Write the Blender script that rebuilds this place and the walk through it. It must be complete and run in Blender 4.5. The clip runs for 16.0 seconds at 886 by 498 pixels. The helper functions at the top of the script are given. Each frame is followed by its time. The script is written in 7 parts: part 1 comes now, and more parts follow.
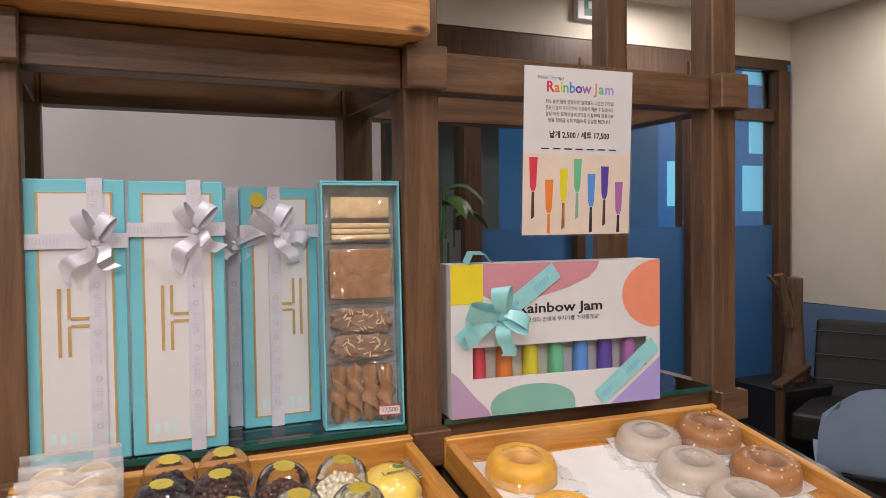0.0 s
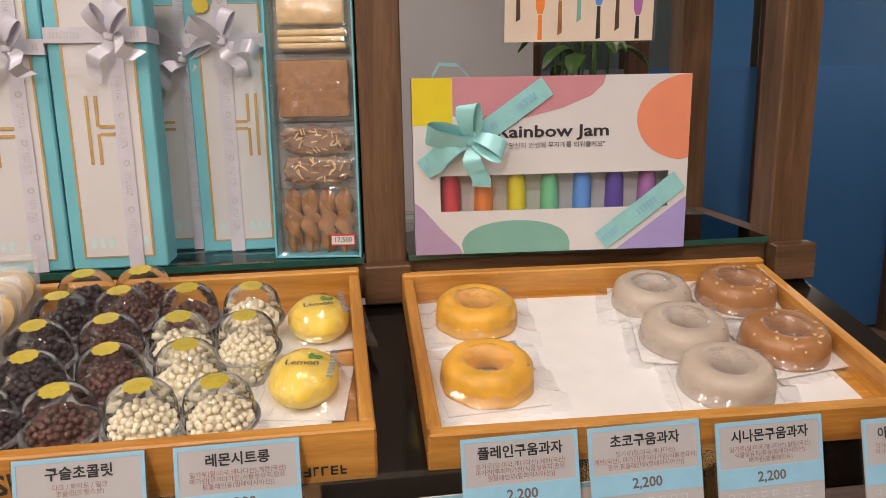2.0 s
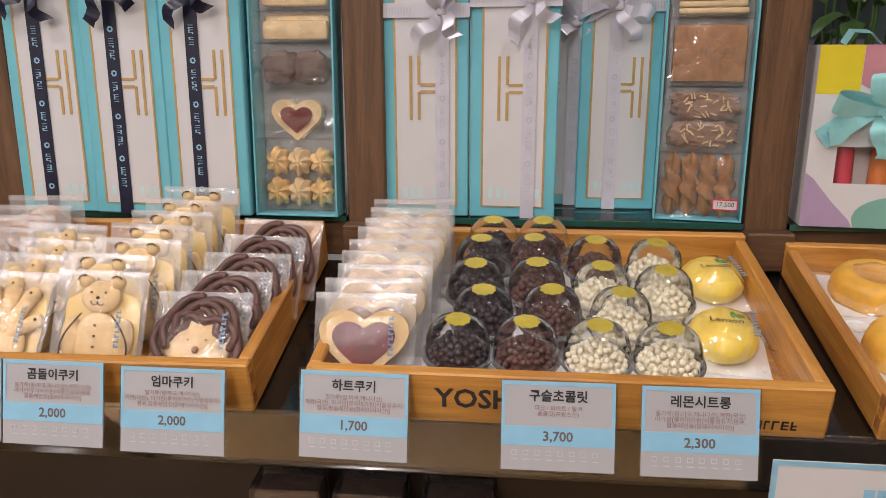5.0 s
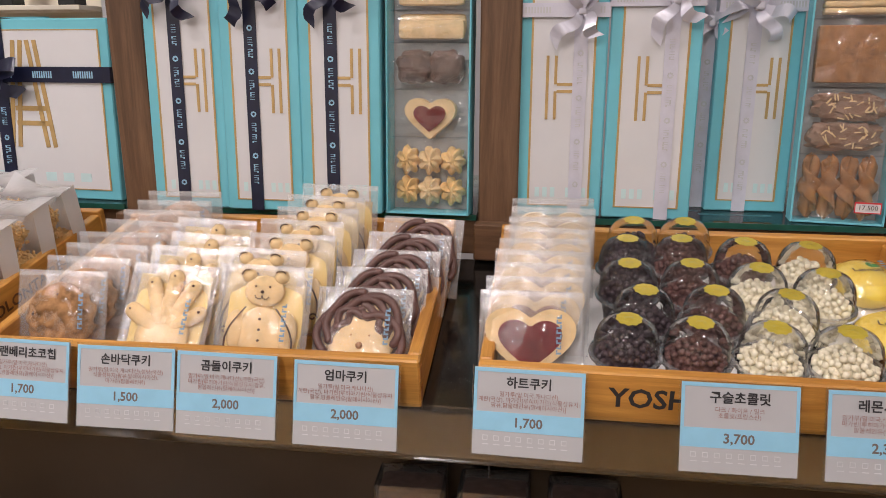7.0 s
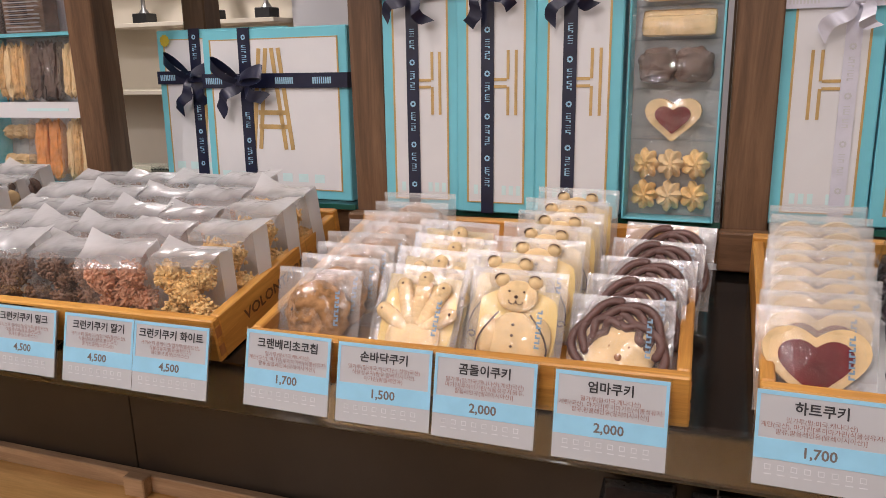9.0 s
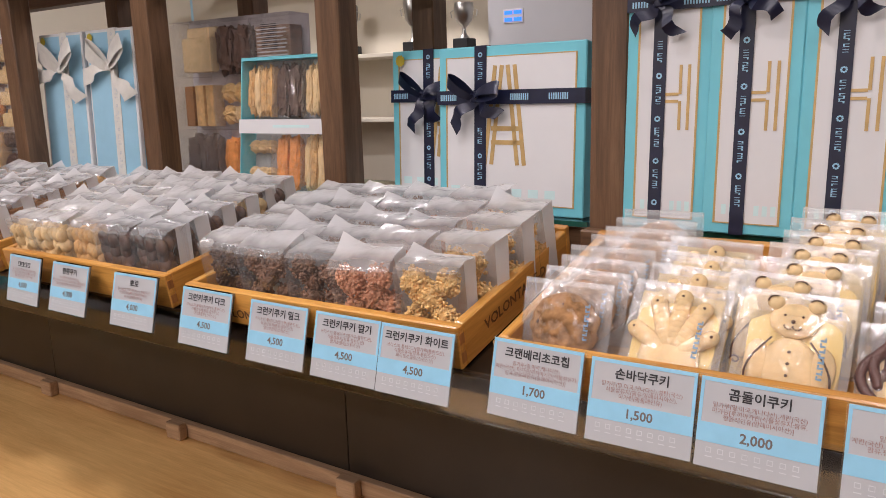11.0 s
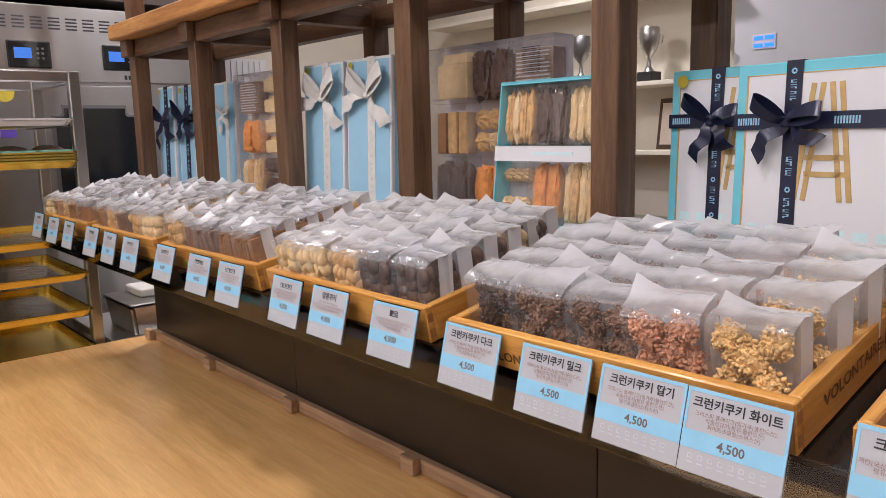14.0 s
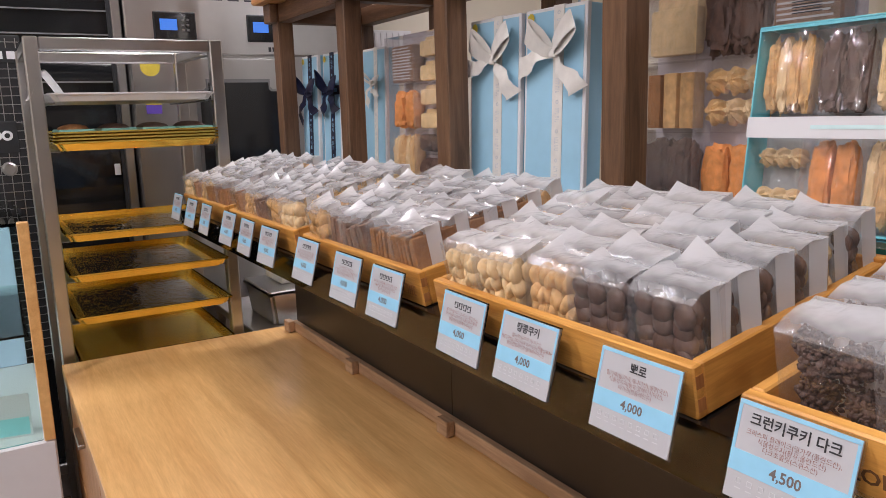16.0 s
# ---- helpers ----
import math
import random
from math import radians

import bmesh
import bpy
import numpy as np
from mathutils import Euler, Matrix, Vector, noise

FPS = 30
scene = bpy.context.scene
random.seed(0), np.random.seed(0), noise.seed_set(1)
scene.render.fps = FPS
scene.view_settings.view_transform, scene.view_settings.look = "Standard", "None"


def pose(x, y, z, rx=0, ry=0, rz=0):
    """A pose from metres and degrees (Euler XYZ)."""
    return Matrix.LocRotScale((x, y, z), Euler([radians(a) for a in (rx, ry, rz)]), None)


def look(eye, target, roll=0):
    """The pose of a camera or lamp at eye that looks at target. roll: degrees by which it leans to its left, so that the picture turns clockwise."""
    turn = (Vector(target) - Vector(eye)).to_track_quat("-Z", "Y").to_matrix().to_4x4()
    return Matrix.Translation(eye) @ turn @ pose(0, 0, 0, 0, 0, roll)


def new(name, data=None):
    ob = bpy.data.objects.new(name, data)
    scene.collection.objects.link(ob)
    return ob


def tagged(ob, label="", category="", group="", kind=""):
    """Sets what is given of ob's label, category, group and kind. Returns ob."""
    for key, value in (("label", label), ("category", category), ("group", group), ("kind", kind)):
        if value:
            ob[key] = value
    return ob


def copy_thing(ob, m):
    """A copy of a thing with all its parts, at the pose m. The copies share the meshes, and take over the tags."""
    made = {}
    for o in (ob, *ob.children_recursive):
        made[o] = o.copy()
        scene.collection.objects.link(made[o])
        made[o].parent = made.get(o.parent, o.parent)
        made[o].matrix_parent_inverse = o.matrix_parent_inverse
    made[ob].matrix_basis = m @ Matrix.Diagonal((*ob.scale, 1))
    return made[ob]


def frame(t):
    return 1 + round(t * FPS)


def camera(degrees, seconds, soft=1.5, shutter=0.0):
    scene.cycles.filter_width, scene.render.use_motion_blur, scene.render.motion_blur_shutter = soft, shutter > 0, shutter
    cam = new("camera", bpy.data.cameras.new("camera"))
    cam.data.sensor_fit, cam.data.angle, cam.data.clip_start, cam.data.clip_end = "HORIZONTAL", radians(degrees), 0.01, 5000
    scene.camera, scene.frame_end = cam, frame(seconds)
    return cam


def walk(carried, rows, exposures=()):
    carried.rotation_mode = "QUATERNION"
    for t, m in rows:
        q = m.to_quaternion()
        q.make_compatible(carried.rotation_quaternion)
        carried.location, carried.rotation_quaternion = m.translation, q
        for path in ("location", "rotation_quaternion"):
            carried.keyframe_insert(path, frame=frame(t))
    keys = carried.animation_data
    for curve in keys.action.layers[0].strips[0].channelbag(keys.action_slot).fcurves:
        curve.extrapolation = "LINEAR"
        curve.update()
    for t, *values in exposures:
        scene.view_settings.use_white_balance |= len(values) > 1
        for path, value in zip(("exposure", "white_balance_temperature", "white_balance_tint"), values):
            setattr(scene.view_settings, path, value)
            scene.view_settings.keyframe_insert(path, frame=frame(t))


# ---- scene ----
cam = camera(61.0, 16.0, soft=0.75)
PATH = [
    (0, (-0.001, 0.025, 1.459), (0.811, 1.851, 1.394), -0.7),
    (0.5, (0.119, 0.026, 1.445), (0.759, 1.913, 1.282), -1.2),
    (1, (0.232, 0.037, 1.432), (0.652, 1.959, 1.068), -1.4),
    (1.5, (0.279, 0.046, 1.419), (0.591, 1.981, 1.021), -1.4),
    (2, (0.292, 0.056, 1.411), (0.569, 1.985, 0.964), -1.1),
    (2.5, (0.299, 0.056, 1.405), (0.527, 1.983, 0.922), -1.0),
    (3, (0.276, 0.058, 1.408), (0.492, 1.98, 0.897), -0.5),
    (3.5, (0.238, 0.053, 1.399), (0.373, 1.985, 0.9), -0.3),
    (4, (0.164, 0.048, 1.408), (0.15, 1.978, 0.884), -0.2),
    (4.5, (0.097, 0.043, 1.408), (-0.029, 1.968, 0.881), -0.2),
    (4.7, (0.088, 0.032, 1.411), (-0.081, 1.954, 0.885), -0.3),
    (6.8, (-0.031, 0.012, 1.406), (-0.292, 1.927, 0.892), 0.0),
    (7, (-0.04, 0.01, 1.407), (-0.317, 1.922, 0.891), -0.0),
    (7.5, (-0.065, 0.012, 1.403), (-0.393, 1.918, 0.892), -0.2),
    (8, (-0.084, 0.016, 1.402), (-0.487, 1.907, 0.891), -0.4),
    (8.5, (-0.106, 0.017, 1.403), (-0.645, 1.875, 0.896), -1.0),
    (9, (-0.134, 0.01, 1.404), (-0.799, 1.828, 0.902), -1.4),
    (9.5, (-0.158, 0.005, 1.402), (-0.936, 1.779, 0.905), -1.6),
    (9.7, (-0.165, 0.003, 1.401), (-1.001, 1.753, 0.912), -1.8),
    (11.8, (-0.234, -0.023, 1.378), (-1.424, 1.543, 1.02), -1.4),
    (12, (-0.241, -0.026, 1.38), (-1.471, 1.513, 1.034), -1.5),
    (12.5, (-0.254, -0.035, 1.383), (-1.603, 1.405, 1.055), -1.9),
    (13, (-0.262, -0.028, 1.38), (-1.669, 1.359, 1.062), -1.9),
    (13.5, (-0.291, -0.017, 1.377), (-1.736, 1.33, 1.066), -1.6),
    (14, (-0.338, 0.013, 1.373), (-1.828, 1.311, 1.064), -1.4),
    (14.5, (-0.409, 0.061, 1.369), (-1.936, 1.314, 1.052), -1.4),
    (15, (-0.48, 0.106, 1.366), (-2.023, 1.334, 1.032), -1.4),
    (15.5, (-0.546, 0.131, 1.362), (-2.158, 1.263, 1.014), -1.7),
    (16, (-0.641, 0.127, 1.363), (-2.329, 1.139, 1.005), -1.7),
]
walk(cam, [(t, look(eye, target, roll)) for t, eye, target, roll in PATH], [(0.0, -0.95, 6450, 10), (2.5, -1.03, 6950, 10), (4.5, -1.18, 6400, 10), (9.7, -1.16, 6350, 11), (12.0, -1.04, 6050, 11), (16.0, -1.00, 5950, 11)])

# ---- world, lights, exposure ----
world = bpy.data.worlds.new("sky")
scene.world = world
world.use_nodes = True
bg = world.node_tree.nodes["Background"]
sky = world.node_tree.nodes.new("ShaderNodeTexSky")
sky.sky_type, sky.sun_disc, sky.sun_elevation, sky.sun_rotation = "NISHITA", False, radians(35), radians(60)
world.node_tree.links.new(sky.outputs[0], bg.inputs[0])
bg.inputs[1].default_value = 0.10

CEIL = 2.75
WARM = (1.0, 0.905, 0.885)
# unseen lamps; several are added fill for rail, counter, kitchen and rear wall
LAMPS = [  # x, y, watts
    (-2.45, 0.05, 9.0), (-1.75, -0.75, 28.0), (-1.0, 0.15, 21.0), (-0.2, -0.75, 22.0), (0.5, 0.15, 12.5), (1.3, -0.6, 18.0), (-3.30, 0.72, 26.0),
    (-3.2, 1.5, 46.0), (-0.6, -2.0, 64.0), (-2.2, -2.0, 58.0), (2.75, 3.22, 20.0), (0.2, 2.3, 24.0), (-2.75, 2.85, 42.0), (3.70, 2.55, 20.0)]


def downlight(x, y, power, size=0.16):
    lamp = bpy.data.lights.new("downlight_glow", "AREA")
    lamp.shape, lamp.size, lamp.energy, lamp.color = "DISK", size, power, WARM
    ob = new("downlight_glow", lamp)
    ob.matrix_world = pose(x, y, CEIL - 0.03)
    return ob


for lx, ly, watts in LAMPS:
    downlight(lx, ly, watts)

# ---- materials ----


class Nodes:
    """A small wrapper to build node trees."""

    def __init__(self, name):
        self.m = bpy.data.materials.new(name)
        self.m.use_nodes = True
        self.t = self.m.node_tree
        self.b = self.t.nodes["Principled BSDF"]
        self.out = self.t.nodes["Material Output"]

    def add(self, kind, **values):
        n = self.t.nodes.new(kind)
        for k, v in values.items():
            n.inputs[k.replace("_", " ")].default_value = v
        return n

    def link(self, a, b):
        self.t.links.new(a, b)

    def coords(self, scale=(1, 1, 1), shift=True):
        c = self.t.nodes.new("ShaderNodeTexCoord")
        mp = self.t.nodes.new("ShaderNodeMapping")
        mp.inputs["Scale"].default_value = scale
        self.link(c.outputs["Object"], mp.inputs["Vector"])
        if shift:
            info = self.t.nodes.new("ShaderNodeObjectInfo")
            mul = self.t.nodes.new("ShaderNodeMath")
            mul.operation, mul.inputs[1].default_value = "MULTIPLY", 37.0
            self.link(info.outputs["Random"], mul.inputs[0])
            self.link(mul.outputs[0], mp.inputs["Location"])
        return mp.outputs[0]

    def noise(self, vec, scale, detail=4.0, rough=0.55, distort=0.0):
        n = self.add("ShaderNodeTexNoise", Scale=scale, Detail=detail, Roughness=rough, Distortion=distort)
        self.link(vec, n.inputs["Vector"])
        return n.outputs["Fac"]

    def ramp(self, fac, stops):
        r = self.t.nodes.new("ShaderNodeValToRGB")
        while len(r.color_ramp.elements) < len(stops):
            r.color_ramp.elements.new(0.5)
        for e, (p, c) in zip(r.color_ramp.elements, stops):
            e.position, e.color = p, (*c, 1) if len(c) == 3 else c
        self.link(fac, r.inputs[0])
        return r.outputs[0]

    def mix(self, fac, a, b, blend="MIX"):
        n = self.t.nodes.new("ShaderNodeMix")
        n.data_type, n.blend_type = "RGBA", blend
        for sock, v in ((n.inputs[0], fac), (n.inputs[6], a), (n.inputs[7], b)):
            if isinstance(v, (int, float)):
                sock.default_value = v
            elif isinstance(v, tuple):
                sock.default_value = (*v, 1)
            else:
                self.link(v, sock)
        return n.outputs[2]

    def bump(self, height, strength, distance=0.001):
        n = self.add("ShaderNodeBump", Strength=strength, Distance=distance)
        self.link(height, n.inputs["Height"])
        self.link(n.outputs[0], self.b.inputs["Normal"])


def plain(name, col, rough=0.5, metal=0.0, vary=0.12, scale=40.0, bump=0.15, spec=0.5, coat=0.0, fine=400.0):
    n = Nodes(name)
    v = n.coords()
    big = n.noise(v, scale, 3)
    small = n.noise(v, fine, 2)
    lo, hi = tuple(c * (1 - vary) for c in col), tuple(min(1, c * (1 + vary)) for c in col)
    n.link(n.ramp(big, [(0.3, lo), (0.7, hi)]), n.b.inputs["Base Color"])
    n.b.inputs["Roughness"].default_value = rough
    n.b.inputs["Metallic"].default_value = metal
    n.b.inputs["Specular IOR Level"].default_value = spec
    n.b.inputs["Coat Weight"].default_value = coat
    if bump:
        n.bump(small, bump, 0.0005)
    return n.m


def wood(name, dark, light, axis="x", rough=0.45, ring=9.0, coat=0.0, knots=False):
    n = Nodes(name)
    long, across = 1.2, 16.0
    sc = {"x": (long, across, across), "y": (across, long, across), "z": (across, across, long)}[axis]
    v = n.coords(sc)
    grain = n.noise(v, ring * 0.4, 6, 0.65, 0.6)
    fine = n.noise(v, ring * 3.0, 4, 0.7)
    broad = n.noise(n.coords((1.5, 1.5, 1.5)), 2.5, 3)
    col = n.ramp(grain, [(0.36, dark), (0.50, tuple((a + b) / 2 for a, b in zip(dark, light))), (0.64, light)])
    col = n.mix(n.ramp(fine, [(0.35, (0.0, 0.0, 0.0)), (0.75, (0.35, 0.35, 0.35))]), col, tuple(c * 0.55 for c in dark))
    col = n.mix(n.ramp(broad, [(0.3, (0.0,) * 3), (0.8, (0.35,) * 3)]), col, tuple(min(1, c * 1.25) for c in light))
    if knots:
        vo = n.add("ShaderNodeTexVoronoi", Scale=5.0)
        n.link(n.coords((1.0, 1.6, 3.0)), vo.inputs["Vector"])
        col = n.mix(n.ramp(vo.outputs["Distance"], [(0.03, (1.0,) * 3), (0.09, (0.0,) * 3)]), col, (0.10, 0.035, 0.012))
    n.link(col, n.b.inputs["Base Color"])
    n.link(n.ramp(fine, [(0.2, (rough * 0.8,) * 3), (0.8, (min(1, rough * 1.25),) * 3)]), n.b.inputs["Roughness"])
    n.b.inputs["Coat Weight"].default_value = coat
    n.b.inputs["Coat Roughness"].default_value = 0.12
    n.bump(fine, 0.25, 0.0006)
    return n.m


def film(name, tint=(1, 1, 1), gloss=0.10, haze=0.0, crinkle=0.6, scale=60.0, rough=0.08, milk=None):
    """Thin clear or hazy wrapping: see-through with a gloss and a share of white scatter; milk: (y0, y1, haze at y1), a coating that thickens with depth."""
    n = Nodes(name)
    v = n.coords()
    tr = n.add("ShaderNodeBsdfTransparent")
    tr.inputs[0].default_value = (*tint, 1)
    gl = n.add("ShaderNodeBsdfGlossy", Roughness=rough)
    df = n.add("ShaderNodeBsdfDiffuse")
    df.inputs[0].default_value = (0.92, 0.92, 0.93, 1)
    tl = n.add("ShaderNodeBsdfTranslucent")
    tl.inputs[0].default_value = (0.92, 0.92, 0.93, 1)
    bp = n.add("ShaderNodeBump", Strength=crinkle, Distance=0.004)
    n.link(n.noise(v, scale, 3, 0.6, 0.4), bp.inputs["Height"])
    n.link(bp.outputs[0], gl.inputs["Normal"])
    both = n.t.nodes.new("ShaderNodeMixShader")
    both.inputs[0].default_value = 0.3
    n.link(df.outputs[0], both.inputs[1])
    n.link(tl.outputs[0], both.inputs[2])
    a = n.t.nodes.new("ShaderNodeMixShader")
    a.inputs[0].default_value = haze
    if milk:
        tc = n.t.nodes.new("ShaderNodeTexCoord")
        xyz = n.t.nodes.new("ShaderNodeSeparateXYZ")
        n.link(tc.outputs["Object"], xyz.inputs[0])
        wob = n.t.nodes.new("ShaderNodeMath")
        wob.operation, wob.inputs[1].default_value = "MULTIPLY_ADD", 0.020
        n.link(n.noise(v, 38.0, 2), wob.inputs[0])
        n.link(xyz.outputs[1], wob.inputs[2])
        mr = n.add("ShaderNodeMapRange")
        mr.interpolation_type = "SMOOTHSTEP"
        for i, value in ((1, milk[0]), (2, milk[1]), (3, haze), (4, milk[2])):
            mr.inputs[i].default_value = value
        n.link(wob.outputs[0], mr.inputs[0])
        n.link(mr.outputs[0], a.inputs[0])
    n.link(tr.outputs[0], a.inputs[1])
    n.link(both.outputs[0], a.inputs[2])
    fr = n.add("ShaderNodeFresnel", IOR=1.35)
    n.link(bp.outputs[0], fr.inputs["Normal"])
    add = n.t.nodes.new("ShaderNodeMath")
    add.operation, add.inputs[1].default_value, add.use_clamp = "ADD", gloss, True
    n.link(fr.outputs[0], add.inputs[0])
    b = n.t.nodes.new("ShaderNodeMixShader")
    n.link(add.outputs[0], b.inputs[0])
    n.link(a.outputs[0], b.inputs[1])
    n.link(gl.outputs[0], b.inputs[2])
    n.link(b.outputs[0], n.out.inputs["Surface"])
    return n.m


def glow(name, col, strength):
    n = Nodes(name)
    n.b.inputs["Base Color"].default_value = (0.02, 0.02, 0.02, 1)
    n.b.inputs["Emission Color"].default_value = (*col, 1)
    n.b.inputs["Emission Strength"].default_value = strength
    return n.m


def clear_glass(name, tint=(0.93, 0.98, 0.96), gloss=0.02):
    return film(name, tint, gloss, 0.0, 0.0, 20.0, 0.02)


M = {}
M["post_x"] = wood("walnut timber along x", (0.070, 0.034, 0.016), (0.195, 0.105, 0.054), "x", 0.42)
M["post_y"] = wood("walnut timber along y", (0.070, 0.034, 0.016), (0.195, 0.105, 0.054), "y", 0.42)
M["post_z"] = wood("walnut timber upright", (0.070, 0.034, 0.016), (0.195, 0.105, 0.054), "z", 0.42)
M["pine"] = wood("orange pine", (0.44, 0.17, 0.04), (0.78, 0.40, 0.13), "x", 0.4, 7.0, 0.2, True)
M["tray_x"] = wood("honey tray wood", (0.42, 0.165, 0.026), (0.78, 0.40, 0.090), "x", 0.38, 8.0, 0.25)
M["tray_y"] = wood("honey tray wood side", (0.42, 0.165, 0.026), (0.78, 0.40, 0.090), "y", 0.38, 8.0, 0.25)
M["tray_end"] = wood("tray end grain", (0.30, 0.11, 0.03), (0.50, 0.22, 0.07), "z", 0.5, 12.0)
M["counter"] = wood("oak laminate counter", (0.62, 0.325, 0.105), (0.80, 0.49, 0.19), "x", 0.33, 5.0, 0.35)
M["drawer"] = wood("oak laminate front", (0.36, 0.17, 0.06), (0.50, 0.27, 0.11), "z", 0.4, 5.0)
M["black"] = plain("black gloss board", (0.010, 0.009, 0.008), 0.12, 0, 0.3, 12, 0.03, 0.6)
M["bulkhead"] = plain("dark brown painted board", (0.035, 0.022, 0.016), 0.6, 0, 0.2, 5, 0.08)
M["panel"] = plain("dark brown laminate", (0.028, 0.020, 0.015), 0.33, 0, 0.25, 6, 0.08)
M["glass"] = clear_glass("shelf glass", (0.86, 0.95, 0.91), 0.02)
M["edge"] = plain("green glass edge", (0.02, 0.10, 0.075), 0.08, 0, 0.2, 30, 0.0, 0.7)
M["acrylic"] = clear_glass("clear acrylic strip", (0.97, 0.98, 0.98), 0.03)
M["cream"] = plain("cream wall paint", (0.70, 0.64, 0.53), 0.75, 0, 0.04, 3, 0.25)
M["white_wall"] = plain("white satin panel", (0.60, 0.60, 0.62), 0.22, 0, 0.03, 3, 0.02)
M["blue_wall"] = plain("slate blue wainscot", (0.13, 0.22, 0.36), 0.6, 0, 0.06, 4, 0.2)
M["ceiling"] = plain("ceiling paint", (0.72, 0.70, 0.66), 0.85, 0, 0.04, 3, 0.2)
M["floor"] = wood("grey brown floor boards", (0.09, 0.06, 0.045), (0.18, 0.12, 0.085), "x", 0.45, 6)
M["frame"] = wood("dark brown door frame", (0.055, 0.028, 0.015), (0.12, 0.06, 0.03), "z", 0.4)
M["steel"] = plain("brushed stainless steel", (0.55, 0.54, 0.52), 0.28, 1.0, 0.08, 5, 0.12, 0.5, 0, 900)
M["steel_dark"] = plain("dull steel", (0.30, 0.30, 0.30), 0.4, 1.0, 0.15, 8, 0.1)
M["gold_tray"] = plain("gold anodised aluminium", (1.0, 0.70, 0.13), 0.27, 0.85, 0.08, 9, 0.06)
M["paper"] = plain("white paper", (0.86, 0.85, 0.84), 0.7, 0, 0.03, 30, 0.1)
M["teal"] = plain("turquoise card", (0.18, 0.56, 0.66), 0.45, 0, 0.04, 20, 0.08)
M["sky_box"] = plain("pale blue card", (0.34, 0.58, 0.74), 0.5, 0, 0.04, 20, 0.08)
M["card_face"] = plain("laminated price card", (0.49, 0.49, 0.51), 0.3, 0, 0.02, 20, 0.06)
M["burnt"] = plain("burnt brown stencil", (0.16, 0.07, 0.025), 0.6, 0, 0.3, 60, 0.1)
# walnut lightened to stand in for light missing under the ledge
M["lightened_trim"] = wood("lightened walnut trim", (0.34, 0.20, 0.11), (0.58, 0.38, 0.23), "x", 0.45)
M["card_white"] = plain("white card", (0.72, 0.71, 0.72), 0.45, 0, 0.02, 20, 0.06)
M["gold_ink"] = plain("bronze foil", (0.58, 0.39, 0.16), 0.38, 0.25, 0.1, 90, 0.05)
M["ink"] = plain("black ink", (0.03, 0.03, 0.035), 0.5, 0, 0.1, 50, 0)
M["brown_ink"] = plain("brown ink", (0.33, 0.17, 0.15), 0.5, 0, 0.1, 50, 0)
M["grey_ink"] = plain("pale grey ink", (0.60, 0.60, 0.62), 0.5, 0, 0.1, 50, 0)
M["blue_ink"] = plain("light blue print", (0.30, 0.60, 0.80), 0.45, 0, 0.04, 50, 0)
M["pale_teal"] = plain("pale turquoise ink", (0.62, 0.80, 0.80), 0.5, 0, 0.04, 50, 0)
M["navy"] = plain("navy satin ribbon", (0.010, 0.013, 0.040), 0.32, 0, 0.2, 60, 0.3, 0.6)
M["silver"] = plain("lilac white satin ribbon", (0.68, 0.67, 0.76), 0.28, 0.1, 0.06, 60, 0.3, 0.6)
M["cream_ribbon"] = plain("ivory satin ribbon", (0.74, 0.71, 0.66), 0.34, 0, 0.06, 60, 0.3, 0.6)
M["aqua_ribbon"] = plain("aqua satin ribbon", (0.33, 0.72, 0.74), 0.30, 0.1, 0.06, 60, 0.3, 0.6)
M["wrap"] = film("clear cellophane", (1, 1, 1), 0.09, 0.05, 1.0, 36.0, 0.09)
M["bag_film"] = film("thin printed bag film", (1, 1, 1), 0.05, 0.06, 0.7, 50.0, 0.14)
M["bag_back"] = film("milky bag backing", (1, 1, 1), 0.04, 0.26, 0.6, 50.0, 0.18)
M["loose_bag"] = film("loose crinkled cellophane", (1, 1, 1), 0.13, 0.07, 1.0, 32.0, 0.09)
M["frost"] = film("frosted clear plastic", (0.98, 0.97, 0.99), 0.05, 0.20, 0.0, 20.0, 0.12)
M["butter_card"] = plain("pale yellow card", (0.82, 0.60, 0.22), 0.5, 0, 0.04, 30, 0.03)
M["frosted_blue"] = plain("blue frosted glass", (0.045, 0.155, 0.36), 0.35, 0, 0.1, 2, 0.05)
M["bag_top"] = film("folded bag top", (1, 1, 1), 0.05, 0.16, 0.8, 30.0, 0.20, (0.010, 0.042, 0.76))
M["bag_upper"] = film("frosted upper bag film", (1, 1, 1), 0.06, 0.10, 0.8, 34.0, 0.14)
M["bag_clear"] = film("clear bag front", (1, 1, 1), 0.030, 0.025, 0.8, 34.0, 0.10)
# pale film that carries the white highlight of the bag edges
M["edge_highlight_film"] = film("film edge with highlight", (1, 1, 1), 0.06, 0.24, 0.6, 50.0, 0.15)
M["bag_side"] = film("bag gusset", (1, 1, 1), 0.05, 0.10, 0.8, 40.0, 0.12)
M["glassine"] = film("milky glassine paper", (1, 1, 1), 0.030, 0.84, 0.5, 45.0, 0.28)
M["cup"] = film("clear plastic cup", (1.0, 1.0, 1.0), 0.045, 0.01, 0.3, 55.0, 0.06)
M["cup_rim"] = film("thick clear rim", (0.97, 0.97, 0.97), 0.22, 0.20, 0.0, 20.0, 0.08)
M["chip_biscuit"] = plain("browned chip biscuit", (0.33, 0.175, 0.075), 0.8, 0, 0.45, 110, 1.0, 0.3, 0, 300)
M["apricot"] = plain("apricot biscuit", (0.66, 0.27, 0.08), 0.7, 0, 0.25, 90, 0.8, 0.3, 0, 260)
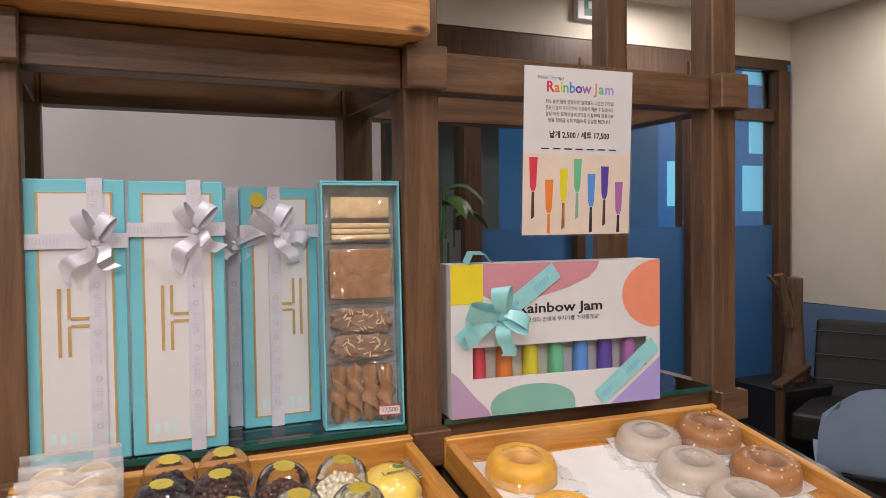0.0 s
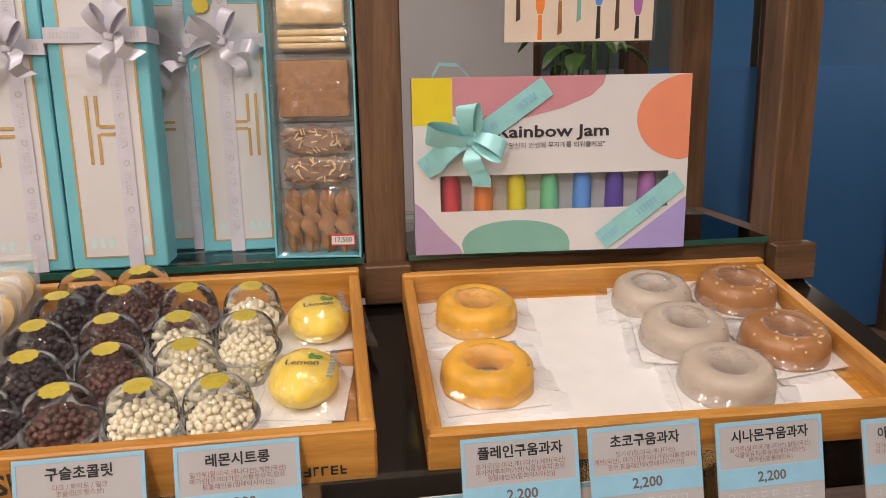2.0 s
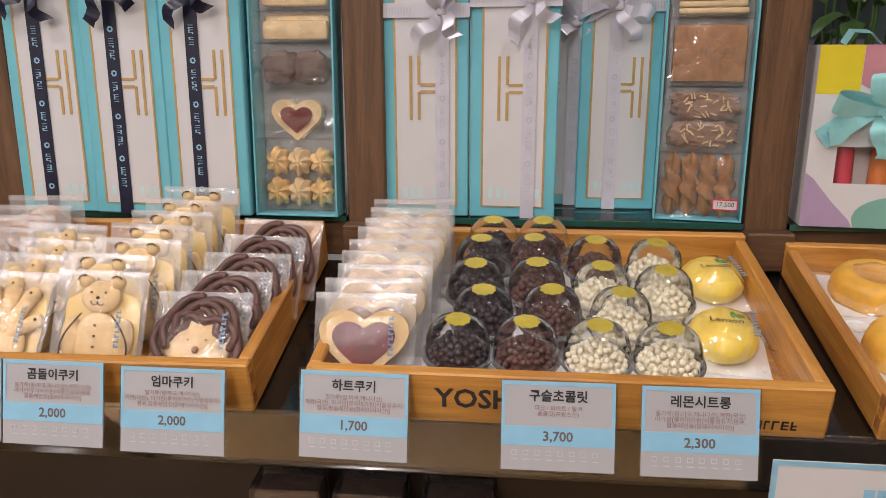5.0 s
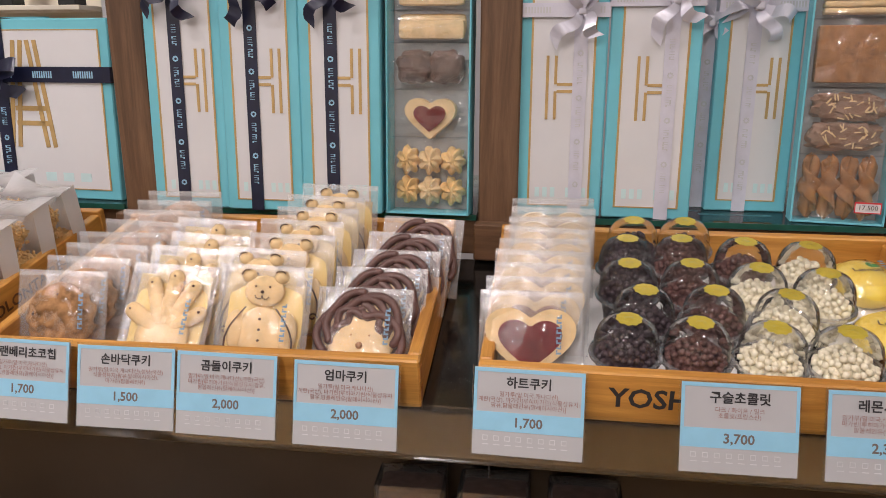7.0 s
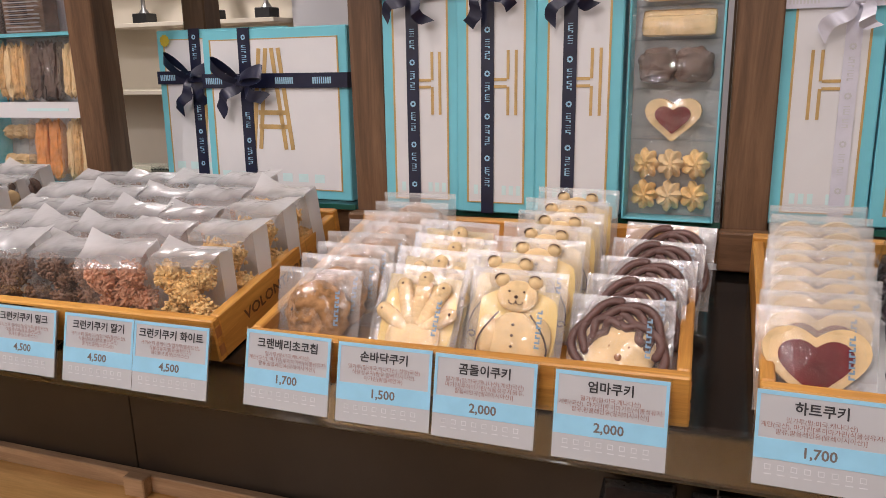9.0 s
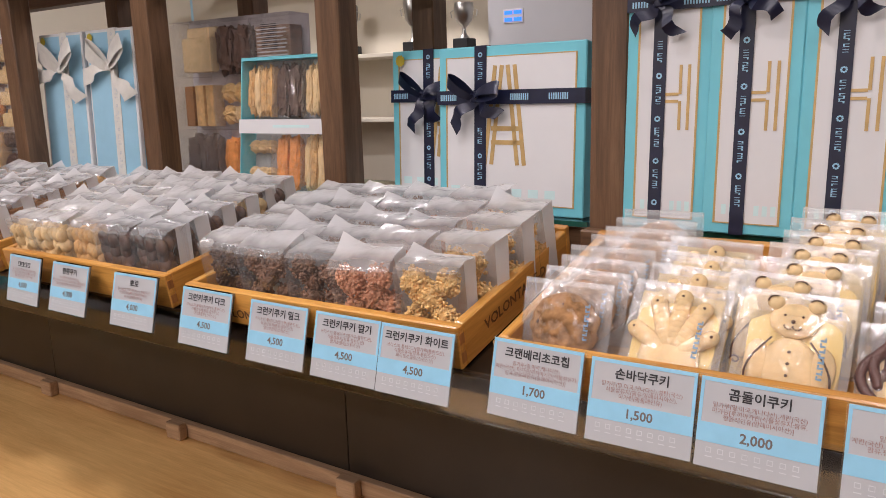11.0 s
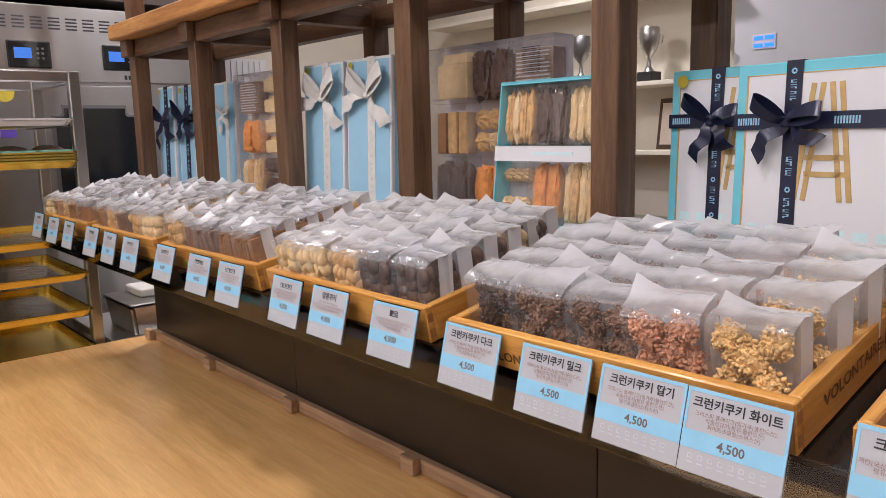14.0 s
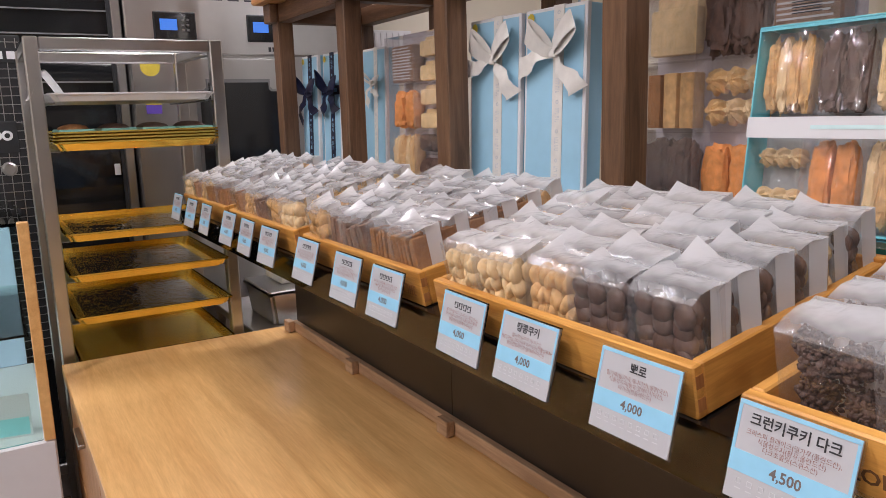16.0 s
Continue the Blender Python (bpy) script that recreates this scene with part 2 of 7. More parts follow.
M["box_lining"] = plain("mauve grey box lining", (0.56, 0.51, 0.53), 0.5, 0, 0.08, 20, 0.05)
M["led_blue"] = glow("blue status light", (0.03, 0.22, 1.0), 3.0)
M["price_ink"] = plain("warm grey ink", (0.16, 0.13, 0.125), 0.5, 0, 0.1, 50, 0)
M["yellow"] = plain("yellow gold sticker", (0.66, 0.53, 0.07), 0.32, 0.3, 0.1, 50, 0.05)
M["biscuit"] = plain("golden biscuit", (0.62, 0.38, 0.16), 0.75, 0, 0.25, 90, 0.8, 0.3, 0, 260)
M["pale_biscuit"] = plain("pale butter biscuit", (0.74, 0.54, 0.29), 0.75, 0, 0.14, 70, 0.5, 0.3, 0, 300)
M["brown_biscuit"] = plain("toasted biscuit", (0.34, 0.155, 0.055), 0.7, 0, 0.3, 120, 0.9, 0.3, 0, 250)
M["choc"] = plain("dark chocolate biscuit", (0.105, 0.058, 0.042), 0.55, 0, 0.3, 90, 0.7, 0.4, 0, 250)
M["choc_milk"] = plain("milk chocolate biscuit", (0.25, 0.14, 0.09), 0.5, 0, 0.3, 90, 0.6, 0.4, 0, 250)
M["choc_icing"] = plain("chocolate icing", (0.14, 0.075, 0.065), 0.4, 0, 0.2, 90, 0.3)
M["berry"] = plain("strawberry pink clusters", (0.64, 0.33, 0.20), 0.6, 0, 0.25, 90, 0.8, 0.3, 0, 250)
M["honey"] = plain("honey corn clusters", (0.80, 0.53, 0.22), 0.6, 0, 0.25, 90, 0.8, 0.3, 0, 250)
M["jam"] = plain("dark red jam", (0.15, 0.007, 0.011), 0.15, 0, 0.3, 60, 0.2, 0.6)
M["pearl_dark"] = plain("dark chocolate pearls", (0.060, 0.042, 0.050), 0.2, 0, 0.2, 60, 0.05)
M["pearl_milk"] = plain("milk chocolate pearls", (0.125, 0.062, 0.055), 0.22, 0, 0.3, 60, 0.05)
M["pearl_white"] = plain("white chocolate pearls", (0.90, 0.83, 0.64), 0.3, 0, 0.05, 60, 0.05)
M["lemon"] = plain("lemon glaze", (0.88, 0.66, 0.10), 0.35, 0, 0.08, 40, 0.2)
M["leaf_ink"] = plain("leaf green", (0.06, 0.30, 0.06), 0.5, 0, 0.2, 60, 0)
M["cake"] = plain("golden ring cake", (0.82, 0.44, 0.06), 0.4, 0, 0.18, 35, 0.4)
M["grey_glaze"] = plain("grey white glaze", (0.54, 0.46, 0.38), 0.3, 0, 0.08, 40, 0.3)
M["tan_glaze"] = plain("caramel glaze", (0.40, 0.19, 0.08), 0.3, 0, 0.15, 50, 0.3)
M["black_soft"] = plain("black leather", (0.012, 0.012, 0.013), 0.5, 0, 0.3, 30, 0.3)
M["pale_blue"] = plain("pale blue plastic", (0.50, 0.62, 0.78), 0.35, 0, 0.03, 10, 0.02)
M["bark"] = wood("dry bare branch", (0.09, 0.05, 0.028), (0.22, 0.13, 0.075), "z", 0.8, 10)
M["leaf"] = plain("houseplant leaf", (0.07, 0.15, 0.04), 0.45, 0, 0.3, 20, 0.1)
M["screen"] = glow("blue display", (0.06, 0.26, 0.95), 1.5)
M["oven_glass"] = plain("dark oven glass", (0.012, 0.013, 0.014), 0.06, 0, 0.2, 8, 0.0, 0.6)
M["dusk"] = glow("blue dusk", (0.03, 0.15, 0.40), 0.8)
M["lit_window"] = glow("lit blue window", (0.22, 0.62, 1.0), 2.0)
M["street_glow"] = glow("bright blue street light", (0.02, 0.22, 0.75), 0.9)
# grey of the glass reflections, put into a plain colour
M["passage"] = plain("grey glass reflection", (0.22, 0.24, 0.29), 0.5, 0, 0.1, 3, 0.1)
M["exit_green"] = glow("exit sign green", (0.0, 0.28, 0.12), 0.5)
M["lamp_glow"] = glow("lamp diffuser", (1.0, 0.92, 0.82), 6.0)
M["lining"] = plain("grey card lining", (0.36, 0.37, 0.38), 0.5, 0, 0.05, 20, 0.05)
M["slate_ink"] = plain("slate blue print", (0.20, 0.33, 0.46), 0.5, 0, 0.1, 50, 0)
M["red"] = plain("red print", (0.70, 0.03, 0.05), 0.45, 0, 0.05, 40, 0)
COLOURS = {"love": (0.72, 0.05, 0.09), "orange": (0.85, 0.25, 0.05), "lime": (0.78, 0.68, 0.03), "green": (0.16, 0.55, 0.30), "blue": (0.10, 0.30, 0.75), "violet": (0.11, 0.06, 0.36), "plum": (0.42, 0.16, 0.42), "rose": (0.63, 0.28, 0.33), "coral": (0.85, 0.30, 0.18), "sage": (0.22, 0.47, 0.40), "mauve": (0.46, 0.34, 0.52), "lilac": (0.42, 0.36, 0.72), "sun": (0.82, 0.66, 0.03), "sand": (0.78, 0.66, 0.55)}
for key, value in COLOURS.items():
    M[key] = plain(key + " print", value, 0.4, 0, 0.04, 30, 0.03)

# ---- small builders ----


def part(name, bm, material, parent=None, label=""):
    me = bpy.data.meshes.new(name)
    bm.to_mesh(me)
    bm.free()
    me.materials.append(M[material])
    ob = new(name, me)
    if parent is not None:
        ob.parent = parent
    return tagged(ob, label)


def smooth(ob, angle=40):
    ob.data.shade_smooth()
    if angle < 180:
        ob.data.set_sharp_from_angle(angle=radians(angle))
    return ob


def thing(name, m, label, category, group=""):
    ob = new(name)
    ob.empty_display_size = 0.05
    ob.matrix_basis = m
    return tagged(ob, label, category, group)


def box(bm, x0, x1, y0, y1, z0, z1, bevel=0.0, m=None, seg=1):
    r = bmesh.ops.create_cube(bm, size=1.0)
    vs = r["verts"]
    for v in vs:
        v.co = Vector(((x0 + x1) / 2 + v.co.x * (x1 - x0), (y0 + y1) / 2 + v.co.y * (y1 - y0), (z0 + z1) / 2 + v.co.z * (z1 - z0)))
    if m is not None:
        bmesh.ops.transform(bm, matrix=m, verts=vs)
    if bevel:
        es = list({e for v in vs for e in v.link_edges})
        bmesh.ops.bevel(bm, geom=es, offset=bevel, segments=seg, affect="EDGES", profile=0.6)
    return bm


def block(name, x0, x1, y0, y1, z0, z1, material, parent=None, bevel=0.0015, label=""):
    return part(name, box(bmesh.new(), x0, x1, y0, y1, z0, z1, bevel), material, parent, label)


def lathe(bm, profile, n=24, m=None):
    rings = []
    for r, z in profile:
        rings.append([bm.verts.new((r * math.cos(2 * math.pi * i / n), r * math.sin(2 * math.pi * i / n), z)) for i in range(n)])
    for a, b in zip(rings, rings[1:]):
        for i in range(n):
            bm.faces.new((a[i], a[(i + 1) % n], b[(i + 1) % n], b[i]))
    if m is not None:
        bmesh.ops.transform(bm, matrix=m, verts=[v for ring in rings for v in ring])
    return bm


def disc(bm, r, z, n=24, m=None, scallop=0.0):
    vs = [bm.verts.new(((r * (1 + scallop * math.cos(10 * 2 * math.pi * i / n))) * math.cos(2 * math.pi * i / n), (r * (1 + scallop * math.cos(10 * 2 * math.pi * i / n))) * math.sin(2 * math.pi * i / n), z)) for i in range(n)]
    bm.faces.new(vs)
    if m is not None:
        bmesh.ops.transform(bm, matrix=m, verts=vs)
    return bm


def slab(bm, outline, y0, y1, bevel=0.0, m=None):
    """A flat shape given by (x, z) points, standing up, from depth y0 (front) to y1."""
    a = [bm.verts.new((x, y0, z)) for x, z in outline]
    b = [bm.verts.new((x, y1, z)) for x, z in outline]
    front = bm.faces.new(a)
    bm.faces.new(b[::-1])
    n = len(outline)
    for i in range(n):
        bm.faces.new((a[(i + 1) % n], a[i], b[i], b[(i + 1) % n]))
    if bevel:
        r = bmesh.ops.inset_individual(bm, faces=[front], thickness=bevel, depth=bevel * 0.7)
    if m is not None:
        vs = {v for f in bm.faces for v in f.verts}
        bmesh.ops.transform(bm, matrix=m, verts=list(vs))
    return bm


def strip(bm, points, width, m=None):
    """A ribbon along points; width: a vector, or one a point."""
    pairs = []
    for i, p in enumerate(points):
        w = width[i] if isinstance(width, list) else width
        pairs.append((bm.verts.new(Vector(p) - Vector(w) / 2), bm.verts.new(Vector(p) + Vector(w) / 2)))
    for (a, b), (c, d) in zip(pairs, pairs[1:]):
        bm.faces.new((a, b, d, c))
    if m is not None:
        bmesh.ops.transform(bm, matrix=m, verts=[v for p in pairs for v in p])
    return bm


def blob(bm, c, r, sub=1, rough=0.0, rng=random, squash=(1, 1, 1)):
    made = bmesh.ops.create_icosphere(bm, subdivisions=sub, radius=1.0)["verts"]
    for v in made:
        k = r * (1 + rough * (rng.random() - 0.5) * 2)
        v.co = Vector(c) + Vector((v.co.x * k * squash[0], v.co.y * k * squash[1], v.co.z * k * squash[2]))
    return bm


WORDS = {}


def word(body, size):
    """The mesh of a word, made once."""
    key = (body, size)
    if key not in WORDS:
        cu = bpy.data.curves.new("word", "FONT")
        cu.body, cu.size, cu.align_x, cu.align_y, cu.resolution_u = body, size, "CENTER", "CENTER", 2
        cu.offset = size * 0.022 if size > 0.009 else 0.0
        ob = new("word", cu)
        bpy.context.view_layer.update()
        me = bpy.data.meshes.new_from_object(ob.evaluated_get(bpy.context.evaluated_depsgraph_get()))
        bpy.data.objects.remove(ob)
        WORDS[key] = me
    return WORDS[key]


def lettering(name, body, size, material, parent, x, z, y=-0.0006, width=0.0, tilt=0.0, label=""):
    """Upright writing on a front at depth y, centred on x, z; width: the width that it must fill."""
    key = (body, size, material)
    if key not in WORDS:
        WORDS[key] = word(body, size).copy()
        WORDS[key].materials.clear()
        WORDS[key].materials.append(M[material])
    me = WORDS[key]
    ob = new(name, me)
    ob.parent = parent
    k = 1.0
    if width and len(me.vertices):
        xs = [v.co.x for v in me.vertices]
        k = width / max(1e-6, max(xs) - min(xs))
    ob.matrix_basis = pose(x, y, z, 90, 0, 0) @ pose(0, 0, 0, 0, 0, tilt) @ Matrix.Diagonal((k, 1, 1, 1))
    return tagged(ob, label)


# ---- the large structure ----
POST = 0.045
POSTS = [0.797, 0.322, -0.122, -0.560, -0.995, -1.430, -1.874, -2.318, -2.762]
FRONT, REAR = 0.860, 1.110
COUNTER = 0.735
SLOPE = 10.8
GLASS_Z = 1.220


def structure(ob, label, category):
    return tagged(ob, label, category, kind="structure")


def plane_box(name, x0, x1, y0, y1, z0, z1, material, label, category):
    return structure(block(name, x0, x1, y0, y1, z0, z1, material, bevel=0.0), label, category)


plane_box("floor", -4.6, 4.2, -3.2, 5.6, -0.1, 0.0, "floor", "dark grey brown board floor", "floor")
plane_box("ceiling", -4.6, 4.2, -3.2, 5.6, CEIL, CEIL + 0.1, "ceiling", "plain off-white ceiling with added recessed lamps", "ceiling")
plane_box("wall_south", -4.6, 4.2, -3.3, -3.2, 0, CEIL, "cream", "plain cream wall behind the walk", "wall")
plane_box("wall_west", -4.7, -4.6, -3.2, 3.6, 0, CEIL, "cream", "plain cream kitchen wall", "wall")
# east wall: cream above a slate blue wainscot
plane_box("wall_east", 4.10, 4.20, -3.2, 3.62, 0.93, CEIL, "cream", "cream painted wall above blue wainscot", "wall")
plane_box("wainscot", 4.085, 4.20, -3.2, 3.62, 0.0, 0.925, "blue_wall", "slate blue painted lower wall", "wall")
# north wall
plane_box("wall_north", -4.6, -2.20, 3.62, 3.72, 0, CEIL, "cream", "cream wall with wooden trophy shelves", "wall")
plane_box("white_partition", -2.19, 1.22, 3.50, 3.60, 0, CEIL, "white_wall", "smooth white satin wall panel", "wall")
plane_box("wall_over_screen", 1.24, 4.20, 3.62, 3.74, 2.50, CEIL, "cream", "cream wall above the glazed screen", "wall")

# timber shelf: each post, beam and collar
shelf = thing("display_shelf", pose(0, 0, 0), "walnut timber display shelf with square posts and glass shelf boards", "shelf")
for px in POSTS:
    block("post", px, px + POST, FRONT, FRONT + POST, 1.150, 2.70, "post_z", shelf, 0.002)
    block("post", px, px + POST, REAR, REAR + POST, 1.150, 2.70, "post_z", shelf, 0.002)
    for z0, z1 in ((1.172, 1.213), (1.620, 1.668)):
        block("side_beam", px + 0.004, px + POST - 0.004, FRONT + POST + 0.001, REAR - 0.001, z0, z1, "post_y", shelf)
        block("collar", px - 0.003, px + POST + 0.003, FRONT - 0.022, FRONT - 0.001, z0 - 0.001, z1 + 0.001, "post_x", shelf, 0.002)
for a, b in zip(POSTS[1:], POSTS):
    for z0, z1 in ((1.172, 1.213), (1.620, 1.668)):
        for y in (FRONT + 0.004, REAR + 0.004):
            block("beam", a + POST + 0.001, b - 0.001, y, y + POST - 0.008, z0, z1, "post_x", shelf)
    g = block("glass_board", a + POST + 0.002, b - 0.002, FRONT + 0.001, REAR + 0.03, GLASS_Z - 0.0065, GLASS_Z, "glass", shelf, 0)
    block("glass_edge", a + POST + 0.002, b - 0.002, FRONT - 0.0015, FRONT + 0.0005, GLASS_Z - 0.0065, GLASS_Z, "edge", shelf, 0)
for k, (a, b) in enumerate(((-0.115, 0.335), (-1.02, -0.118), (-1.90, -1.023), (-2.785, -1.903))):
    block("pine_plank", a, b, FRONT - 0.055 + 0.006 * (k % 2), FRONT + 0.19, 1.670, 1.714, "pine", shelf, 0.004, "orange pine plank with knots")

# sloping black ledge on which the crates stand
ledge = thing("sloping_ledge", pose(0, 0.574, 1.1150, SLOPE, 0, 0), "glossy black sloping display ledge under the crates", "ledge")
block("board", -2.80, 0.84, 0.0, 0.285, -0.012, 0.0, "black", ledge, 0.001)
block("front_board", -2.80, 0.84, -0.004, 0.010, -0.052, 0.002, "black", ledge, 0.001)
block("acrylic_strip", -2.80, 0.84, -0.0085, -0.0055, -0.046, 0.010, "acrylic", ledge, 0.0)
for sx in (-0.98, -0.10, 0.55, -1.86):
    block("bracket", sx, sx + 0.02, 0.06, 0.285, -0.060, -0.013, "black", ledge, 0.001)

# lower counter with its dark back panel, trim and blocks
panel = thing("back_panel", pose(0, 0, 0), "dark brown laminate back panel under the ledge", "panel")
seams = [0.84, -0.105, -0.985, -1.86, -2.74]
for a, b in zip(seams[1:], seams):
    block("board", a + 0.0008, b - 0.0008, 0.8685, 0.885, COUNTER + 0.002, 1.145, "panel", panel, 0.001)
# rail and blocks take the lightened walnut, as the ledge shades them
trim = thing("trim_rail", pose(0, 0, 0), "walnut rail with small square blocks along the counter", "trim")
block("rail", -2.74, 0.84, 0.852, 0.868, COUNTER + 0.001, COUNTER + 0.030, "lightened_trim", trim, 0.0015)
for px in POSTS:
    block("block", px + 0.010, px + 0.050, 0.832, 0.8515, COUNTER + 0.001, COUNTER + 0.034, "lightened_trim", trim, 0.002)
counter = thing("serving_counter", pose(0, 0, 0), "oak laminate serving counter with drawers", "counter")
block("worktop", -2.80, -0.585, 0.235, 0.872, COUNTER - 0.03, COUNTER, "counter", counter, 0.002)
block("worktop", -0.583, 0.90, 0.235, 0.872, COUNTER - 0.03, COUNTER, "counter", counter, 0.002)
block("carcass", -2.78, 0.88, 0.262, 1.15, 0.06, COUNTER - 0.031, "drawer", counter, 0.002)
block("plinth", -2.74, 0.86, 0.30, 1.12, 0.0, 0.059, "panel", counter, 0.0)
for i in range(6):
    x0 = -2.775 + i * 0.61
    for z0, z1 in ((0.47, 0.69), (0.27, 0.455), (0.07, 0.255)):
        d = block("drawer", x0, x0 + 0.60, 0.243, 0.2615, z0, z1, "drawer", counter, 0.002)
        block("handle", x0 + 0.24, x0 + 0.36, 0.228, 0.2425, z1 - 0.045, z1 - 0.035, "steel", d, 0.002)

# ---- wooden crates ----
CRATES = [  # front left x, front y, width, depth, turn, tone
    (0.352, 0.566, 0.410, 0.274, -1.5), (-0.092, 0.564, 0.405, 0.268, 0.0), (-0.530, 0.558, 0.390, 0.276, 1.0), (-0.966, 0.563, 0.392, 0.272, 0.8),
    (-1.412, 0.573, 0.395, 0.268, 0.0), (-1.858, 0.576, 0.405, 0.266, 0.0), (-2.310, 0.576, 0.405, 0.266, 0.0), (-2.762, 0.578, 0.405, 0.266, 0.0)]
CRATE_H = 0.047


def ledge_point(x, y, up=0.0):
    """A place on the sloping ledge's top at plan x, y, lifted by up along its normal."""
    s = math.tan(radians(SLOPE))
    return Vector((x, y - up * math.sin(radians(SLOPE)), 1.1155 + (y - 0.574) * s + up * math.cos(radians(SLOPE))))


def crate_pose(i):
    x, y, w, d, turn = CRATES[i]
    return Matrix.Translation(ledge_point(x, y + 0.009, 0.0008)) @ pose(0, 0, 0, SLOPE, 0, 0) @ pose(0, 0, 0, 0, 0, turn)


def crate(i, label):
    w, d = CRATES[i][2] , CRATES[i][3] / math.cos(radians(SLOPE))
    c = thing("wooden_crate", crate_pose(i), label, "crate", "crates on the ledge")
    t, h = 0.011, CRATE_H if i else 0.034
    block("front_board", 0, w, 0, t, 0, h, "tray_x", c, 0.0015)
    block("back_board", 0, w, d - t, d, 0, h + 0.004, "tray_x", c, 0.0015)
    for x0 in (0.0002, w - t - 0.0002):
        block("side_board", x0, x0 + t, t + 0.0002, d - t - 0.0002, 0, h, "tray_y", c, 0.0015)
    n = 3
    for k in range(n):
        block("base_board", t + 0.0005, w - t - 0.0005, t + (d - 2 * t) * k / n + 0.0005, t + (d - 2 * t) * (k + 1) / n - 0.0005, 0.002, 0.008, "tray_x", c, 0.0008)
    for x0 in (-0.0006, w - 0.0006):
        for k in range(2):
            block("finger_joint", x0, x0 + 0.0012, 0.0015, t - 0.001, 0.007 + k * 0.02, 0.018 + k * 0.02, "tray_end", c, 0.0)
    return c


def stamp(parent, x0, x1, z0, z1, y, seed, material="ink", along="x"):
    """Faded stencilled writing that cannot be read: short bars."""
    rng = random.Random(seed)
    bm = bmesh.new()
    x, h = x0, z1 - z0
    while x < x1 - h * 0.4:
        w = h * rng.uniform(0.45, 0.7)
        for (a, b, c, d) in ((0, 0.3, 0, 1), (0, 1, 0.82, 1), (0.65, 1, 0, 1), (0, 1, 0, 0.15), (0, 1, 0.42, 0.56)):
            if rng.random() < 0.62:
                if along == "x":
                    box(bm, x + a * w, x + b * w, y - 0.0005, y + 0.0002, z0 + c * h, z0 + d * h)
                else:
                    box(bm, y - 0.0002, y + 0.0005, x + a * w, x + b * w, z0 + c * h, z0 + d * h)
        x += w + h * 0.22
    return part("stencil", bm, material, parent, "faded black stencil marks")


LABELS = ["honey-coloured wooden crate lined with white paper, half empty", "honey-coloured wooden crate with black stencil marks", "bright varnished wooden crate full of wrapped biscuits", "old wine-crate tray with dark stamped sides", "narrow honey-coloured wooden crate of bagged biscuits"]
crates = [crate(i, LABELS[min(i, 4)]) for i in range(8)]
lettering("stencil", "YOSHI", 0.025, "ink", crates[1], 0.138, 0.024, -0.0006, 0.068, label="black stencil letters")
lettering("stencil", "A", 0.021, "ink", crates[1], 0.296, 0.024, -0.0006, label="black stencil letters")
stamp(crates[1], 0.345, 0.385, 0.008, 0.016, 0.0, 4)
lettering("stencil", "VOLONTAIRE-D", 0.015, "burnt", crates[3], 0.111, 0.018, -0.0006, 0.115, label="burnt brown stencil letters")
side = lettering("stencil", "VOLONTAIRE-D", 0.0165, "burnt", crates[3], 0.1, 0.02, -0.0006, label="burnt brown stencil letters on the side")
side.matrix_basis = pose(CRATES[3][2] + 0.0005, 0.125, 0.024, 90, 0, 90) @ Matrix.Diagonal((1.25, 1, 1, 1))
stamp(crates[5], 0.34, 0.39, 0.012, 0.026, 0.0, 7, "tray_end")
for i, (a, b) in ((0, (0.012, 0.383)), (1, (0.012, 0.372))):
    liner = thing("paper_liner", crate_pose(i) @ pose(0, 0, 0.0085), "white greaseproof paper lining the crate", "paper")
    bm = bmesh.new()
    d = CRATES[i][3]
    nx, ny = 16, 10
    grid = [[bm.verts.new((a + (b - a) * u / nx, 0.014 + (d - 0.032) * v / ny, 0.0006 + 0.0010 * noise.noise((u * 0.5, v * 0.6, i)) + 0.001)) for u in range(nx + 1)] for v in range(ny + 1)]
    for v in range(ny):
        for u in range(nx):
            bm.faces.new((grid[v][u], grid[v][u + 1], grid[v + 1][u + 1], grid[v + 1][u]))
    smooth(part("sheet", bm, "paper", liner), 60)

# ---- price cards ----
CARDS = [  # left x, top z, name, price
    (0.371, 1.159, "플레인구움과자", "2,200"), (0.464, 1.160, "초코구움과자", "2,200"), (0.562, 1.156, "시나몬구움과자", "2,200"), (0.680, 1.150, "아몬드구움과자", "2,200"),
    (-0.094, 1.160, "하트쿠키", "1,700"), (0.065, 1.158, "구슬초콜릿", "3,700"), (0.171, 1.158, "레몬시트롱", "2,300"),
    (-0.525, 1.163, "크랜베리초코칩", "1,700"), (-0.432, 1.161, "손바닥쿠키", "1,500"), (-0.342, 1.161, "곰돌이쿠키", "2,000"), (-0.241, 1.159, "엄마쿠키", "2,000"),
    (-0.963, 1.157, "크런키쿠키 다크", "4,500"), (-0.845, 1.156, "크런키쿠키 밀크", "4,500"), (-0.746, 1.156, "크런키쿠키 딸기", "4,500"), (-0.658, 1.156, "크런키쿠키 화이트", "4,500"),
    (-1.361, 1.160, "", "4,000"), (-1.246, 1.160, "땅콩쿠키", "4,000"), (-1.102, 1.160, "뽀로", "4,000"),
    (-1.833, 1.162, "", "4,000"), (-1.675, 1.160, "", "4,000"), (-1.550, 1.160, "", "4,000"),
    (-2.292, 1.162, "", "4,000"), (-2.160, 1.160, "", "4,000"), (-2.030, 1.159, "", "4,000"),
    (-2.785, 1.164, "", "4,000"), (-2.630, 1.162, "", "4,000"), (-2.480, 1.162, "", "4,000")]


